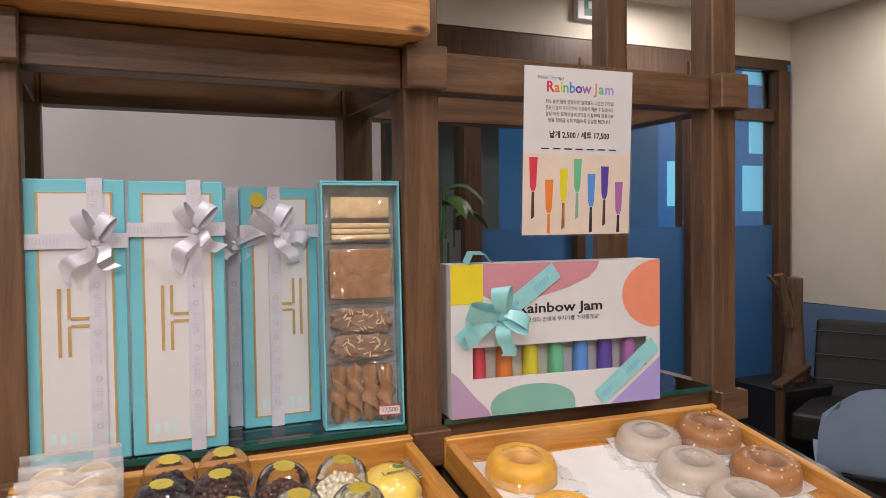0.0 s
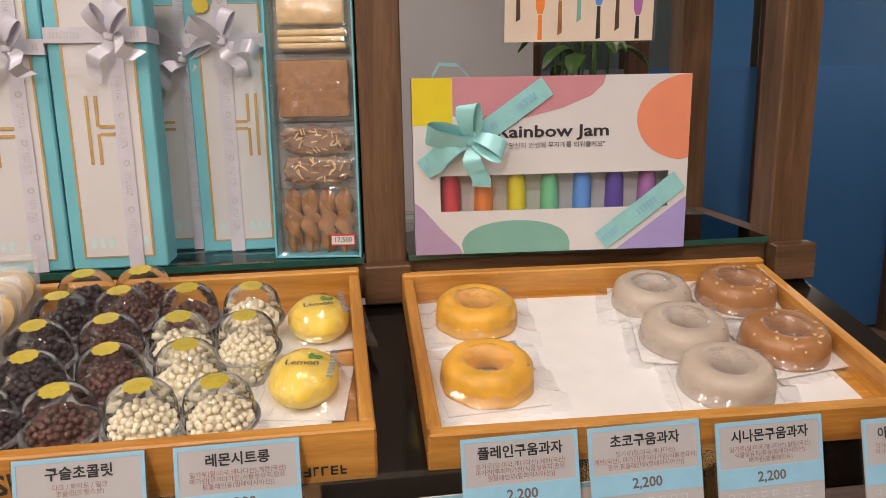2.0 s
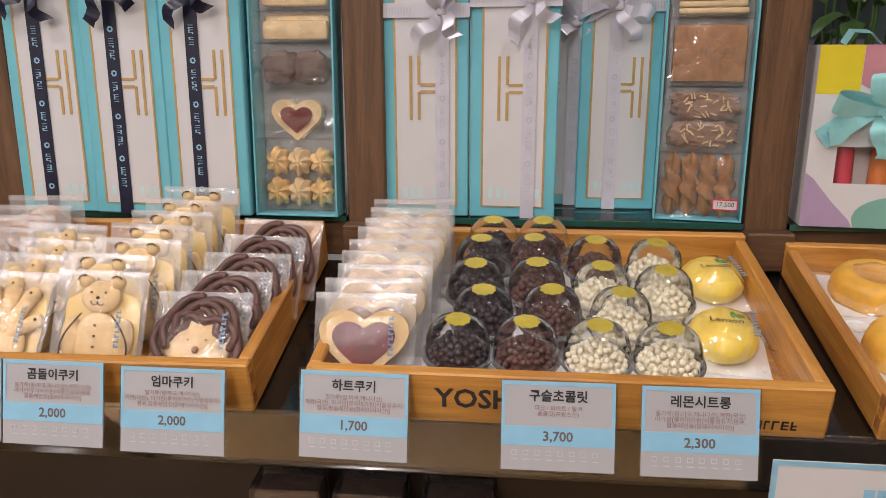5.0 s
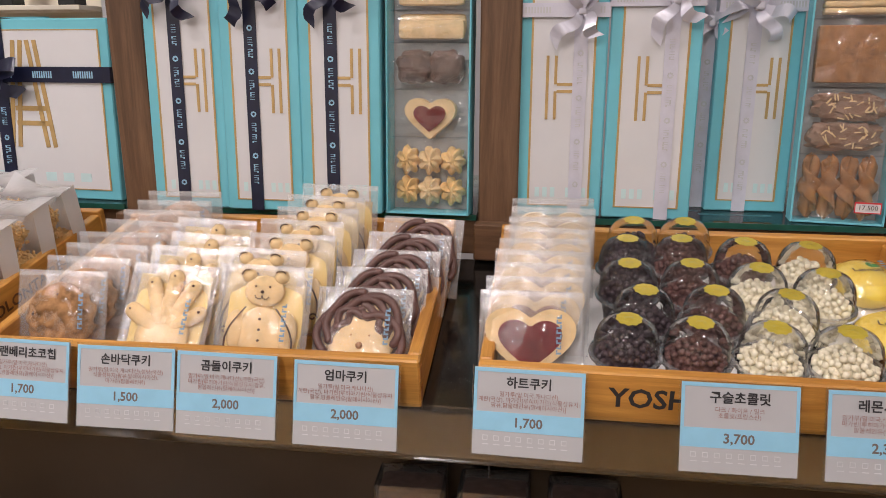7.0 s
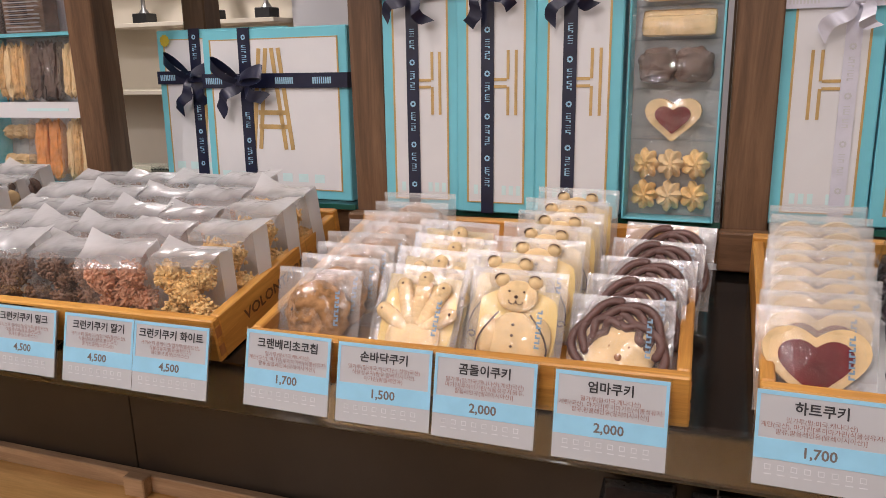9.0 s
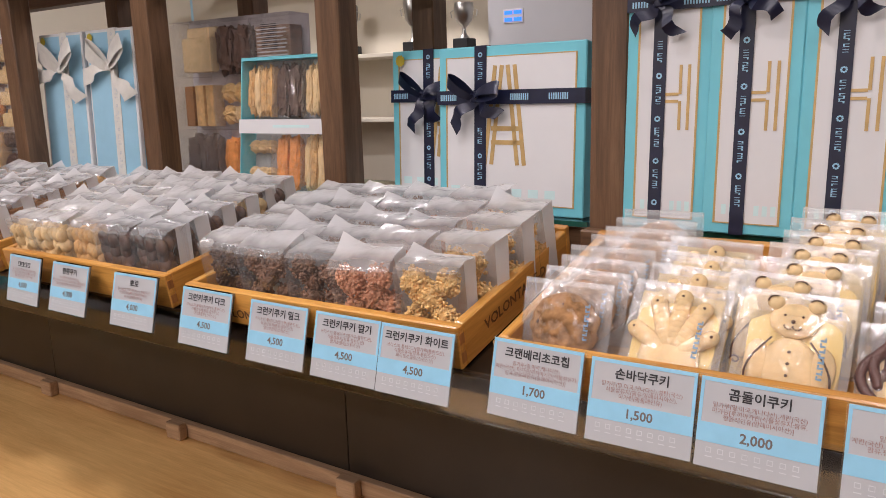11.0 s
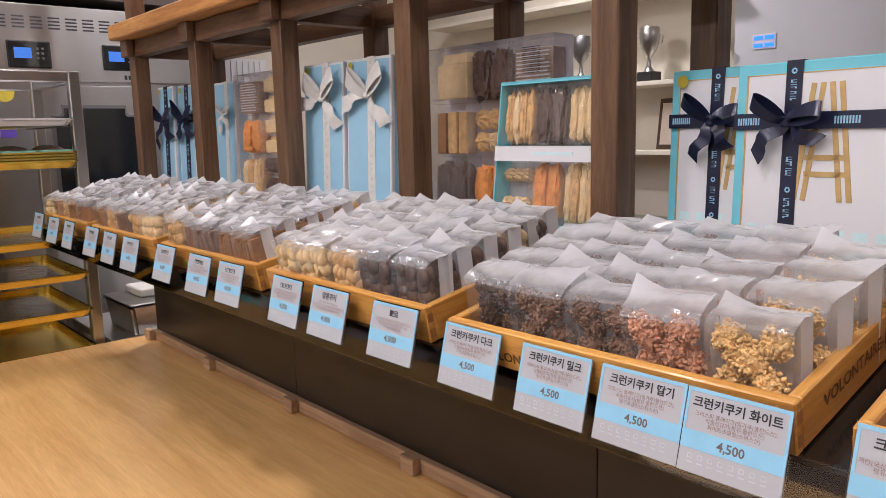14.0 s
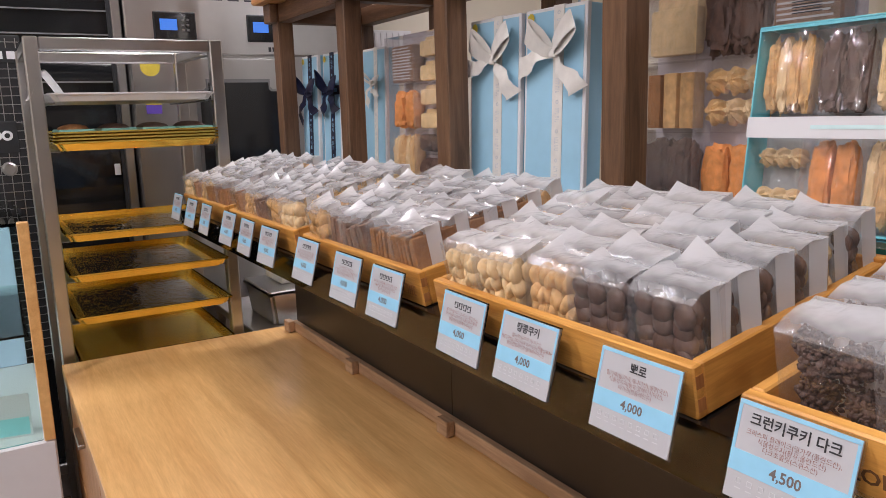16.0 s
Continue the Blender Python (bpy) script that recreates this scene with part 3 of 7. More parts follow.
TEXTS = (("밀가루(밀:미국,캐나다산),계란(국산)", "마가린[루히마가린(식물성유지:팜유,", "팜올레인유(말레이시아산)]"), ("밀가루(밀:미국,캐나다산)", "계란(국산), 마가린[루히마가린(식물성유지:", "팜유,팜올레인유(말레이시아산)]"), ("밀가루(밀:미국,캐나다산),설탕(국산)", "식물성유지(팜유:말레이시아산),", "마가린(팜올레인유)"))


CRUNCH = {"다크": "다크", "밀크": "밀크", "딸기": "딸기", "이트": "화이트"}


def price_card(x, z, title, price, k):
    w, h = 0.0865, 0.069
    rng = random.Random(k)
    y = (0.5555 if -0.54 < x < -0.15 else 0.5605) if x < 0.35 else 0.540 - (x - 0.35) * 0.02
    c = thing("price_card", pose(x, y, z + (0.003 if x < 0.35 else 0.0), -14 + rng.uniform(-1, 1), 0, rng.uniform(-1.5, 1.5)), "white laminated price card with a light blue band and Korean writing", "price card", "price cards")
    block("sleeve", -0.0015, w + 0.0015, 0.0012, 0.0024, -h - 0.0015, 0.0015, "acrylic", c, 0.0)
    block("card", 0, w, 0.0, 0.0012, -h, 0, "card_face", c, 0.0)
    bm = bmesh.new()
    box(bm, 0, w, -0.0004, -0.0001, -0.003, 0)
    for a in (0.0, w - 0.0025):
        box(bm, a, a + 0.0025, -0.0004, -0.0001, -h * 0.5, -0.0032)
    box(bm, 0, w, -0.0004, -0.0001, -h * 0.72, -h * 0.5 - 0.0002)
    part("blue_band", bm, "blue_ink", c)
    texts = ("다크 / 화이트 / 밀크", "초콜릿(프랑스산)") if title == "구슬초콜릿" else (("크리스피 플레이크(밀가루(폴란드산),", "식물성유지(팜유:폴란드산)", CRUNCH[title[-2:]] + "초콜릿(스위스산)") if title.startswith("크런키") else TEXTS[k % 3])
    for i, line in enumerate(texts):
        ob = lettering("small_print", line, 0.0045, "brown_ink", c, w / 2, -0.0205 - i * 0.0045, -0.0004)
    bm = bmesh.new()
    for i in range(8):
        xx = 0.008 + i * (w - 0.016) / 8
        for a, b, lo, hi in ((0.0, 0.0042, 0.0150, 0.0155), (0.0, 0.0042, 0.0115, 0.0120), (0.0, 0.0005, 0.0120, 0.0150), (0.0037, 0.0042, 0.0120, 0.0150)):
            box(bm, xx + a, xx + b, -0.0004, -0.0001, -h + lo, -h + hi)
        box(bm, xx, xx + 0.005, -0.0004, -0.0001, -h + 0.0080, -h + 0.0087)
    part("icon_print", bm, "grey_ink", c)
    if title:
        lettering("title", title, 0.0098, "ink", c, w / 2, -0.0115, -0.0005)
    else:
        bm = bmesh.new()
        for i in range(4):
            x0 = w / 2 - 0.018 + i * 0.009
            box(bm, x0 + 0.0055, x0 + 0.0066, -0.0005, -0.0001, -0.0155, -0.0082)
            box(bm, x0, x0 + 0.0045, -0.0005, -0.0001, -0.0098, -0.0088)
            box(bm, x0, x0 + 0.0012, -0.0005, -0.0001, -0.0130, -0.0099)
            box(bm, x0 + 0.0006, x0 + 0.0048, -0.0005, -0.0001, -0.0155, -0.0146)
        part("title", bm, "ink", c)
    lettering("price", price, 0.0105, "price_ink", c, w / 2, -h * 0.615, -0.0006)
    return c


for k, (x, z, title, price) in enumerate(CARDS):
    price_card(x, z, title, price, k)


# ---- ribbons and gift boxes ----


def print_marks(parent, x, z0, z1, y, w, material, seed=0, name="print"):
    """Unreadable repeated ribbon print: upright letter bars and small cog rings."""
    bm = bmesh.new()
    z, k, rng = z1 - 0.006, seed, random.Random(seed)
    while z > z0 + 0.03:
        if k % 2:
            for i in range(8):
                a = i * math.pi / 4
                box(bm, -0.0009, 0.0009, -0.0002, 0.0002, 0.0022, 0.0034, m=pose(x, y, z - 0.004) @ pose(0, 0, 0, 0, math.degrees(a), 0))
            lathe(bm, [(0.0016, -0.0002), (0.0024, -0.0002), (0.0024, 0.0002)], 10, pose(x, y, z - 0.004, 90, 0, 0))
            z -= 0.014
        else:
            for i in range(9):
                if i != 4:
                    zz = z - i * 0.0026
                    box(bm, x - w * 0.19, x + w * 0.19, y - 0.0002, y + 0.0002, zz - 0.0006, zz)
                    if rng.random() < 0.6:
                        e = rng.choice((-0.19, 0.08))
                        box(bm, x + w * e, x + w * (e + 0.11), y - 0.0002, y + 0.0002, zz - 0.0022, zz - 0.0006)
            z -= 0.034
        k += 1
    return part(name, bm, material, parent)


def loop_points(length, height, lift, n=10):
    """One loop of a bow, out along +x and back."""
    pts = []
    for i in range(n + 1):
        a = math.pi * 2 * i / n
        pts.append((length * (0.5 - 0.5 * math.cos(a)), -lift * (0.35 + 0.65 * math.sin(a / 2)) - 0.002 * math.sin(a), height * math.sin(a) * 0.5))
    return pts


def bow(parent, x, z, y, size, w, material, seed, name="bow", loops=None, tails=None):
    """A tied bow: loops and tails leave the knot at angles in degrees, anticlockwise from the right."""
    rng = random.Random(seed)
    loops = loops or ((rng.uniform(140, 168), rng.uniform(0.8, 1.0)), (rng.uniform(8, 42), rng.uniform(0.8, 1.0)))
    tails = tails or ((rng.uniform(-142, -112), rng.uniform(1.0, 1.3)), (rng.uniform(-66, -34), rng.uniform(0.8, 1.15)))
    wide = 1.8 if size > 0.06 else 1.0
    bmk = bmesh.new()
    box(bmk, x - w * 0.34, x + w * 0.34, y - 0.014, y - 0.003, z - w * 0.40, z + w * 0.40, w * 0.18, None, 3)
    ob = smooth(part(name, bmk, material, parent), 60)
    for k, (ang, f) in enumerate(loops):
        m = pose(x, y - 0.004, z) @ pose(0, 0, 0, 0, -ang, 0)
        pts = loop_points(size * f, w * 0.5, 0.014 + 0.006 * rng.random(), 14)
        wd = [(0.0, w * 0.55 * (0.3 + 0.7 * math.sin(math.pi * i / 14)), w * 0.95 * wide * (0.25 + 0.75 * math.sin(math.pi * i / 14))) for i in range(15)]
        smooth(part("loop", strip(bmesh.new(), pts, wd, m), material, ob), 60)
    for k, (ang, f) in enumerate(tails):
        length = size * f
        mt = pose(x, y - 0.005, z) @ pose(0, 0, 0, 0, -ang, 0)
        tail = [(length * i / 8, -0.002 - 0.007 * math.sin(math.pi * i / 8) - 0.0025 * math.sin(i * 1.7 + seed), 0.004 * math.sin(i * 0.9 + seed)) for i in range(9)]
        ws = [(0.0, 0.004 * math.sin(i + seed), w * (0.40 + 0.55 * wide * min(1, i / 3.5 / wide))) for i in range(8)] + [(length * 0.10 * wide, 0.002, w * 0.98 * wide)]
        smooth(part("tail", strip(bmesh.new(), tail, ws, mt), material, ob), 60)
    return ob


def emblem(parent, x, z, h, kind, flip=1):
    """A foil mark of parallel bars."""
    bm = bmesh.new()
    t = h * 0.045
    if kind == "h":
        for dx, za, zb in ((0.0, 0.055, 0.5), (0.0, -0.5, -0.055), (0.13, -0.5, 0.5)):
            box(bm, x - flip * h * dx - t / 2, x - flip * h * dx + t / 2, -0.0014, -0.0008, z + za * h, z + zb * h)
        for dz in (0.055, -0.055):
            a, b = x + flip * t * 0.5, x + flip * h * 0.36
            box(bm, min(a, b), max(a, b), -0.0014, -0.0008, z + h * dz - t / 2, z + h * dz + t / 2)
    else:
        for s, dx in ((-1, -0.03), (-1, 0.05), (1, -0.03), (1, 0.05)):
            lo, hi = (-0.5, 0.5)
            box(bm, -t / 2, t / 2, -0.0014, -0.0008, lo * h, hi * h, m=pose(x + s * h * (0.125 + dx), 0, z, 0, -s * 7, 0))
        for dz in (-0.13, -0.27):
            box(bm, x - h * 0.16, x + h * 0.16 - 0.10 * dz * h, -0.0014, -0.0008, z + h * dz - t / 2, z + h * dz + t / 2)
    return part("emblem", bm, "gold_ink", parent, "bronze foil bar mark")


def gift_box(m, w, h, d, body, ribbon, seed, label, kind="h", flip=1, across=True, bow_size=0.036, sticker=False, rx=0.5, rz=0.75, rw=0.015, mark="grey_ink", plain_front=False, loops=None, tails=None):
    g = thing("gift_box", m, label, "gift box", "gift boxes on the shelf")
    block("body", 0, w, 0.003, d, 0, h, body, g, 0.0015)
    block("lid", -0.001, w + 0.001, 0.0, 0.010, -0.0, h + 0.001, "card_white" if plain_front else body, g, 0.0015)
    e = 0.012 if not plain_front else 0.005
    if plain_front:
        block("front_panel", e, w - e, -0.0006, -0.0001, e, h - e, body, g, 0.0)
    else:
        block("front_panel", e, w - e, -0.0006, -0.0001, e, h - e, "card_white", g, 0.0)
        bm = bmesh.new()
        t = 0.0013
        for x0, x1, z0, z1 in ((e, w - e, e, e + t), (e, w - e, h - e - t, h - e), (e, e + t, e + t, h - e - t), (w - e - t, w - e, e + t, h - e - t)):
            box(bm, x0 - 0.0005, x1 + 0.0005, -0.0010, -0.0006, z0, z1)
        part("border", bm, "gold_ink", g)
        emblem(g, w * (0.48 if kind == "a" else (0.42 if flip > 0 else 0.66)), h * (0.50 if kind == "h" else 0.59), h * (0.24 if kind == "h" else 0.60), kind, flip)
        bm = bmesh.new()
        for i in range(7):
            if i != 3:
                box(bm, e + 0.008 + i * (w - 2 * e) * 0.125, e + 0.008 + i * (w - 2 * e) * 0.125 + (w - 2 * e) * 0.075, -0.0009, -0.0006, e + 0.010, e + 0.021)
        part("faint_mark", bm, "pale_teal", g)
    # ribbon bands
    x = w * rx
    rb = block("ribbon", x - rw / 2, x + rw / 2, -0.0022, -0.0012, -0.0002, h + 0.002, ribbon, g, 0.0)
    block("ribbon", x - rw / 2, x + rw / 2, -0.0012, d, h + 0.0013, h + 0.0022, ribbon, g, 0.0)
    print_marks(g, x, 0.004, h * rz - 0.035, -0.0025, rw, mark, seed)
    print_marks(g, x, h * rz + 0.012, h, -0.0025, rw, mark, seed + 1)
    if across:
        block("ribbon", -0.002, w + 0.002, -0.0036, -0.0024, h * rz - rw * 0.5, h * rz + rw * 0.5, ribbon, g, 0.0)
        for x0 in (-0.0022, w + 0.0012):
            block("ribbon", x0, x0 + 0.001, -0.0024, d, h * rz - rw * 0.5, h * rz + rw * 0.5, ribbon, g, 0.0)
        bm = bmesh.new()
        for i in range(int(w / 0.0032)):
            xx = 0.004 + i * 0.0032
            if abs(xx - x) > 0.016 and (i // 9) % 2 == 0:
                box(bm, xx, xx + 0.0018, -0.0040, -0.0036, h * rz - rw * 0.22, h * rz + rw * 0.22)
        part("print", bm, mark, g)
    bow(g, x, h * rz, -0.004, bow_size, rw * 1.0, ribbon, seed + 11, "bow", loops, tails)
    if sticker:
        bm = bmesh.new()
        disc(bm, 0.0085, 0, 40, pose(0.018, -0.0045, h - 0.014, 90, 0, 0), 0.07)
        part("sticker", bm, "yellow", g, "yellow scalloped sticker")
    return g


def on_glass(x, y, turn=0.0, lean=0.0):
    return pose(x, y, GLASS_Z + 0.0006, -lean, 0, turn)


WHITE_LABEL = "tall turquoise gift box with white printed front and silvery ribbon"
NAVY_LABEL = "tall turquoise gift box with white printed front and navy ribbon"
gift_box(on_glass(-0.078, 0.866, 1, 1), 0.093, 0.288, 0.045, "teal", "silver", 1, WHITE_LABEL, rx=0.70, rz=0.785, loops=((122, 0.9), (62, 0.8)), tails=((-132, 1.3), (-62, 0.9)))
gift_box(on_glass(0.019, 0.868, -2, 1), 0.094, 0.287, 0.045, "teal", "silver", 2, WHITE_LABEL, rx=0.68, rz=0.825, loops=((125, 0.8), (58, 0.85)), tails=((-118, 1.3), (-45, 0.95)))
gift_box(on_glass(0.055, 0.945, 0, 1), 0.093, 0.284, 0.045, "teal", "silver", 3, WHITE_LABEL, rx=0.86, rz=0.76)
gift_box(on_glass(0.142, 0.925, 0, 1), 0.090, 0.284, 0.045, "teal", "silver", 4, WHITE_LABEL, flip=-1, rx=0.42, rz=0.82, sticker=True, loops=((150, 1.0), (70, 0.9)), tails=((-20, 1.1), (-62, 1.2)))
for k, (x, y, t) in enumerate(((-0.5135, 0.852, 1.5), (-0.4205, 0.850, -1), (-0.3265, 0.849, -1.5))):
    gift_box(on_glass(x, y, t, 2), 0.0925, 0.300, 0.045, "teal", "navy", 20 + k * 3, NAVY_LABEL, flip=-1, rx=0.40, rz=0.845, mark="sky_box", bow_size=0.040)
BIG = "square turquoise gift box, white printed front, navy ribbon and bow"
gift_box(on_glass(-0.802, 0.893, -4, 2), 0.226, 0.221, 0.055, "teal", "navy", 40, BIG, "a", rx=0.31, rz=0.70, rw=0.019, mark="sky_box", bow_size=0.048)
gift_box(on_glass(-0.935, 0.962, -2, 2), 0.226, 0.226, 0.05, "teal", "navy", 44, BIG, "a", rx=0.31, rz=0.70, rw=0.019, mark="sky_box", bow_size=0.048, sticker=True)
PALE = "tall pale blue gift box with white edge and ivory bow"
for k, (x, y) in enumerate(((-1.862, 0.925), (-1.706, 0.935))):
    gift_box(on_glass(x, y, 3, 2), 0.145, 0.306, 0.04, "sky_box", "cream_ribbon", 50 + k * 4, PALE, rx=0.58, rz=0.76, rw=0.024, across=False, bow_size=0.090, loops=((145, 0.75), (40, 0.8)), tails=((-168, 1.0), (-48, 0.95)), sticker=True, plain_front=True)
gift_box(on_glass(-2.466, 0.985, 2, 2), 0.122, 0.306, 0.04, "sky_box", "cream_ribbon", 60, PALE, rx=0.6, rz=0.72, rw=0.018, across=False, bow_size=0.050, plain_front=True)
for k, (x, y) in enumerate(((-2.746, 0.925), (-2.637, 0.945))):
    gift_box(on_glass(x, y, 3, 2), 0.105, 0.308, 0.04, "sky_box", "navy", 64 + k * 4, "tall pale blue gift box tied with a navy ribbon bow", rx=0.55, rz=0.68, rw=0.024, across=k > 0, bow_size=0.078, sticker=True, plain_front=True, mark="sky_box")

# ---- window boxes of biscuits ----


def wavy_film(bm, x0, x1, z0, z1, y, amp, seed, nx=8, nz=16, bulge=0.0):
    g = []
    for j in range(nz + 1):
        row = []
        for i in range(nx + 1):
            u, v = i / nx, j / nz
            yy = y - amp * noise.noise((u * 5 + seed, v * 9, seed * 1.7)) - bulge * math.sin(math.pi * u) * math.sin(math.pi * v)
            row.append(bm.verts.new((x0 + (x1 - x0) * u, yy, z0 + (z1 - z0) * v)))
        g.append(row)
    for j in range(nz):
        for i in range(nx):
            bm.faces.new((g[j][i], g[j][i + 1], g[j + 1][i + 1], g[j + 1][i]))
    return bm


def sheet(name, axis, at, a0, a1, b0, b1, material, parent):
    """A single thin sheet of clear plastic, across x, y or z."""
    bm = bmesh.new()
    quad = {"y": [(a0, at, b0), (a1, at, b0), (a1, at, b1), (a0, at, b1)], "x": [(at, a0, b0), (at, a1, b0), (at, a1, b1), (at, a0, b1)], "z": [(a0, b0, at), (a1, b0, at), (a1, b1, at), (a0, b1, at)]}[axis]
    bm.faces.new([bm.verts.new(q) for q in quad])
    return part(name, bm, material, parent)


def cookie(c, half, seed, rough=0.18, flutes=0, spiral=0.0, fine=2.0):
    """One baked piece: an ellipsoid with a craggy or fluted surface, its flutes running round the depth axis or, with spiral, up it."""
    bm = bmesh.new()
    bmesh.ops.create_icosphere(bm, subdivisions=4, radius=1.0)
    for v in bm.verts:
        p = v.co.copy()
        if not flutes:
            p = Vector([math.copysign(abs(q) ** 0.6, q) for q in p])
        k = 1 + rough * noise.noise(p * fine + Vector((seed, seed * 0.7, 0))) + rough * 0.5 * noise.noise(p * fine * 3.1 + Vector((0, seed, seed)))
        if flutes:
            a = math.atan2(p.z, p.x) if not spiral else math.atan2(p.y, p.x)
            k *= 1 + (0.28 if spiral else 0.16) * math.cos(flutes * a + spiral * p.z + 2.5 * p.y * (not spiral))
        v.co = Vector(c) + Vector((p.x * half[0], p.y * half[1], p.z * half[2])) * k
    return bm


def biscuit(kind, parent, x0, x1, z0, z1, y, d, seed):
    """Biscuits that fill one compartment: each piece is a part."""
    rng = random.Random(seed)
    w, h = x1 - x0, z1 - z0
    out = []
    if kind == "bars":
        n = 4
        for i in range(n):
            za = z0 + h * (0.05 + 0.10 * i) if i < 3 else z0 + h * 0.42
            zb = za + (h * 0.085 if i < 3 else h * 0.36)
            out.append((box(bmesh.new(), x0 + w * 0.10, x1 - w * (0.06 + 0.03 * rng.random()), y - d * 0.8, y - 0.002, za, zb, 0.0012), "pale_biscuit", "biscuit"))
    elif kind == "square":
        bm = box(bmesh.new(), x0 + w * 0.06, x1 - w * 0.05, y - d * 0.75, y - 0.002, z0 + h * 0.06, z1 - h * 0.08, 0.004, None, 2)
        out.append((bm, "brown_biscuit", "biscuit"))
        bm = bmesh.new()
        cx, cz = x0 + w * 0.58, z0 + h * 0.52
        for i in range(14):
            box(bm, -0.0005, 0.0005, -0.0005, 0.0003, 0.0085, 0.0115, m=pose(cx, y - d * 0.75, cz) @ pose(0, 0, 0, 0, i * 360 / 14, 0))
        lathe(bm, [(0.0066, -0.0003), (0.0075, -0.0003), (0.0075, 0.0003)], 18, pose(cx, y - d * 0.75, cz, 90, 0, 0))
        out.append((bm, "choc", "scorched_mark"))
    elif kind == "seeds":
        for i in range(2):
            zc = z0 + h * (0.28 + 0.44 * i)
            out.append((cookie((x0 + w * 0.5, y - d * 0.42, zc), (w * 0.40, d * 0.36, h * 0.20), seed + i, 0.30, fine=3.0), "choc_milk", "biscuit"))
            bm = bmesh.new()
            for k in range(22):
                box(bm, -0.0035, 0.0035, -0.0006, 0.0006, -0.0007, 0.0007, m=pose(x0 + w * rng.uniform(0.25, 0.85), y - d * 0.78, zc + h * rng.uniform(-0.17, 0.17), rng.uniform(-20, 20), rng.uniform(0, 180), 0))
            out.append((bm, "pale_biscuit", "almond_slivers"))
    elif kind == "twist":
        for i in range(4):
            out.append((cookie((x0 + w * (0.17 + 0.22 * i), y - d * 0.4, z0 + h * 0.5), (w * 0.115, d * 0.38, h * 0.42), seed + i, 0.10, 2, 9.0), "brown_biscuit", "biscuit"))
    elif kind == "swirls":
        for i in range(3):
            for j in range(2):
                out.append((cookie((x0 + w * (0.2 + 0.3 * i), y - d * 0.35, z0 + h * (0.27 + 0.42 * j)), (w * 0.15, d * 0.45, min(h * 0.23, w * 0.17)), seed + i * 2 + j, 0.12, 7), "honey" if rng.random() < 0.2 else "pale_biscuit", "biscuit"))
    elif kind == "heart":
        out.append((heart(bmesh.new(), x0 + w / 2, z0 + h * 0.44, min(w * 0.36, h * 0.52), y - d * 0.7, y - 0.002), "pale_biscuit", "biscuit"))
        out.append((heart(bmesh.new(), x0 + w / 2, z0 + h * 0.42, min(w * 0.22, h * 0.33), y - d * 0.78, y - d * 0.6), "jam", "jam_heart"))
    elif kind == "dark":
        for i in range(2):
            out.append((cookie((x0 + w * (0.29 + 0.42 * i), y - d * 0.45, z0 + h * 0.48), (w * 0.22, d * 0.40, h * 0.36), seed + i, 0.2), "choc", "biscuit"))
    elif kind == "flat":
        for i in range(2):
            bm = box(bmesh.new(), x0 + w * 0.08, x1 - w * 0.06, y - d * (0.35 + 0.35 * i), y - d * 0.2 * i - 0.002, z0 + h * (0.08 + 0.2 * (1 - i)), z1 - h * (0.05 + 0.2 * i), 0.006, None, 2)
            out.append((bm, "pale_biscuit", "biscuit"))
    elif kind == "sticks":
        for i in range(4):
            out.append((cookie((x0 + w * (0.15 + 0.235 * i), y - d * rng.uniform(0.35, 0.5), z0 + h * 0.46), (w * 0.125, d * 0.40, h * rng.uniform(0.38, 0.43)), seed + i, 0.26, fine=3.2), rng.choice(("pale_biscuit", "biscuit", "pale_biscuit")), "biscuit"))
    elif kind == "slabs":
        n = 3
        for i in range(n):
            xa = x0 + w * (0.07 + 0.3 * i)
            out.append((box(bmesh.new(), xa, xa + w * 0.24, y - d * 0.7, y - 0.002, z0 + h * 0.05, z1 - h * (0.12 + 0.08 * rng.random()), 0.003, None, 2), rng.choice(("biscuit", "brown_biscuit", "biscuit")), "biscuit"))
    elif kind == "apricot":
        for i in range(2):
            out.append((cookie((x0 + w * (0.28 + 0.44 * i), y - d * 0.45, z0 + h * 0.45), (w * 0.20, d * 0.40, h * 0.40), seed + i, 0.22, fine=2.6), "apricot", "biscuit"))
    elif kind == "printed":
        out.append((box(bmesh.new(), x0 + w * 0.08, x1 - w * 0.06, y - d * 0.85, y - 0.002, z0 + h * 0.04, z1 - h * 0.16, 0.004, None, 2), "choc_milk", "biscuit"))
        bm = bmesh.new()
        for k in range(11):
            box(bm, x0 + w * 0.12, x0 + w * rng.uniform(0.75, 0.92), y - d * 0.85 - 0.0006, y - d * 0.85 + 0.0002, z0 + h * (0.10 + 0.066 * k), z0 + h * (0.125 + 0.066 * k))
        out.append((bm, "grey_ink", "small_print"))
    elif kind == "chocs":
        for i in range(2):
            out.append((cookie((x0 + w * (0.28 + 0.44 * i), y - d * 0.45, z0 + h * 0.46), (w * 0.22, d * 0.42, h * 0.42), seed + i, 0.34, fine=3.4), "choc", "biscuit"))
    for bm, mt, nm in out:
        ob = part(nm, bm, mt, parent)
        smooth(ob, 50)


def heart(bm, cx, cz, r, y0, y1, n=28):
    pts = []
    for i in range(n):
        a = 2 * math.pi * i / n
        hx, hz = math.sin(a) ** 3 * 1.10, 0.82 * math.cos(a) - 0.32 * math.cos(2 * a) - 0.12 * math.cos(3 * a) - 0.05 * math.cos(4 * a) + 0.08
        pts.append((cx + r * (0.72 * hx + 0.30 * math.sin(a)), cz + r * (0.74 * hz + 0.22 * math.cos(a))))
    return slab(bm, pts, y0, y1, r * 0.12)


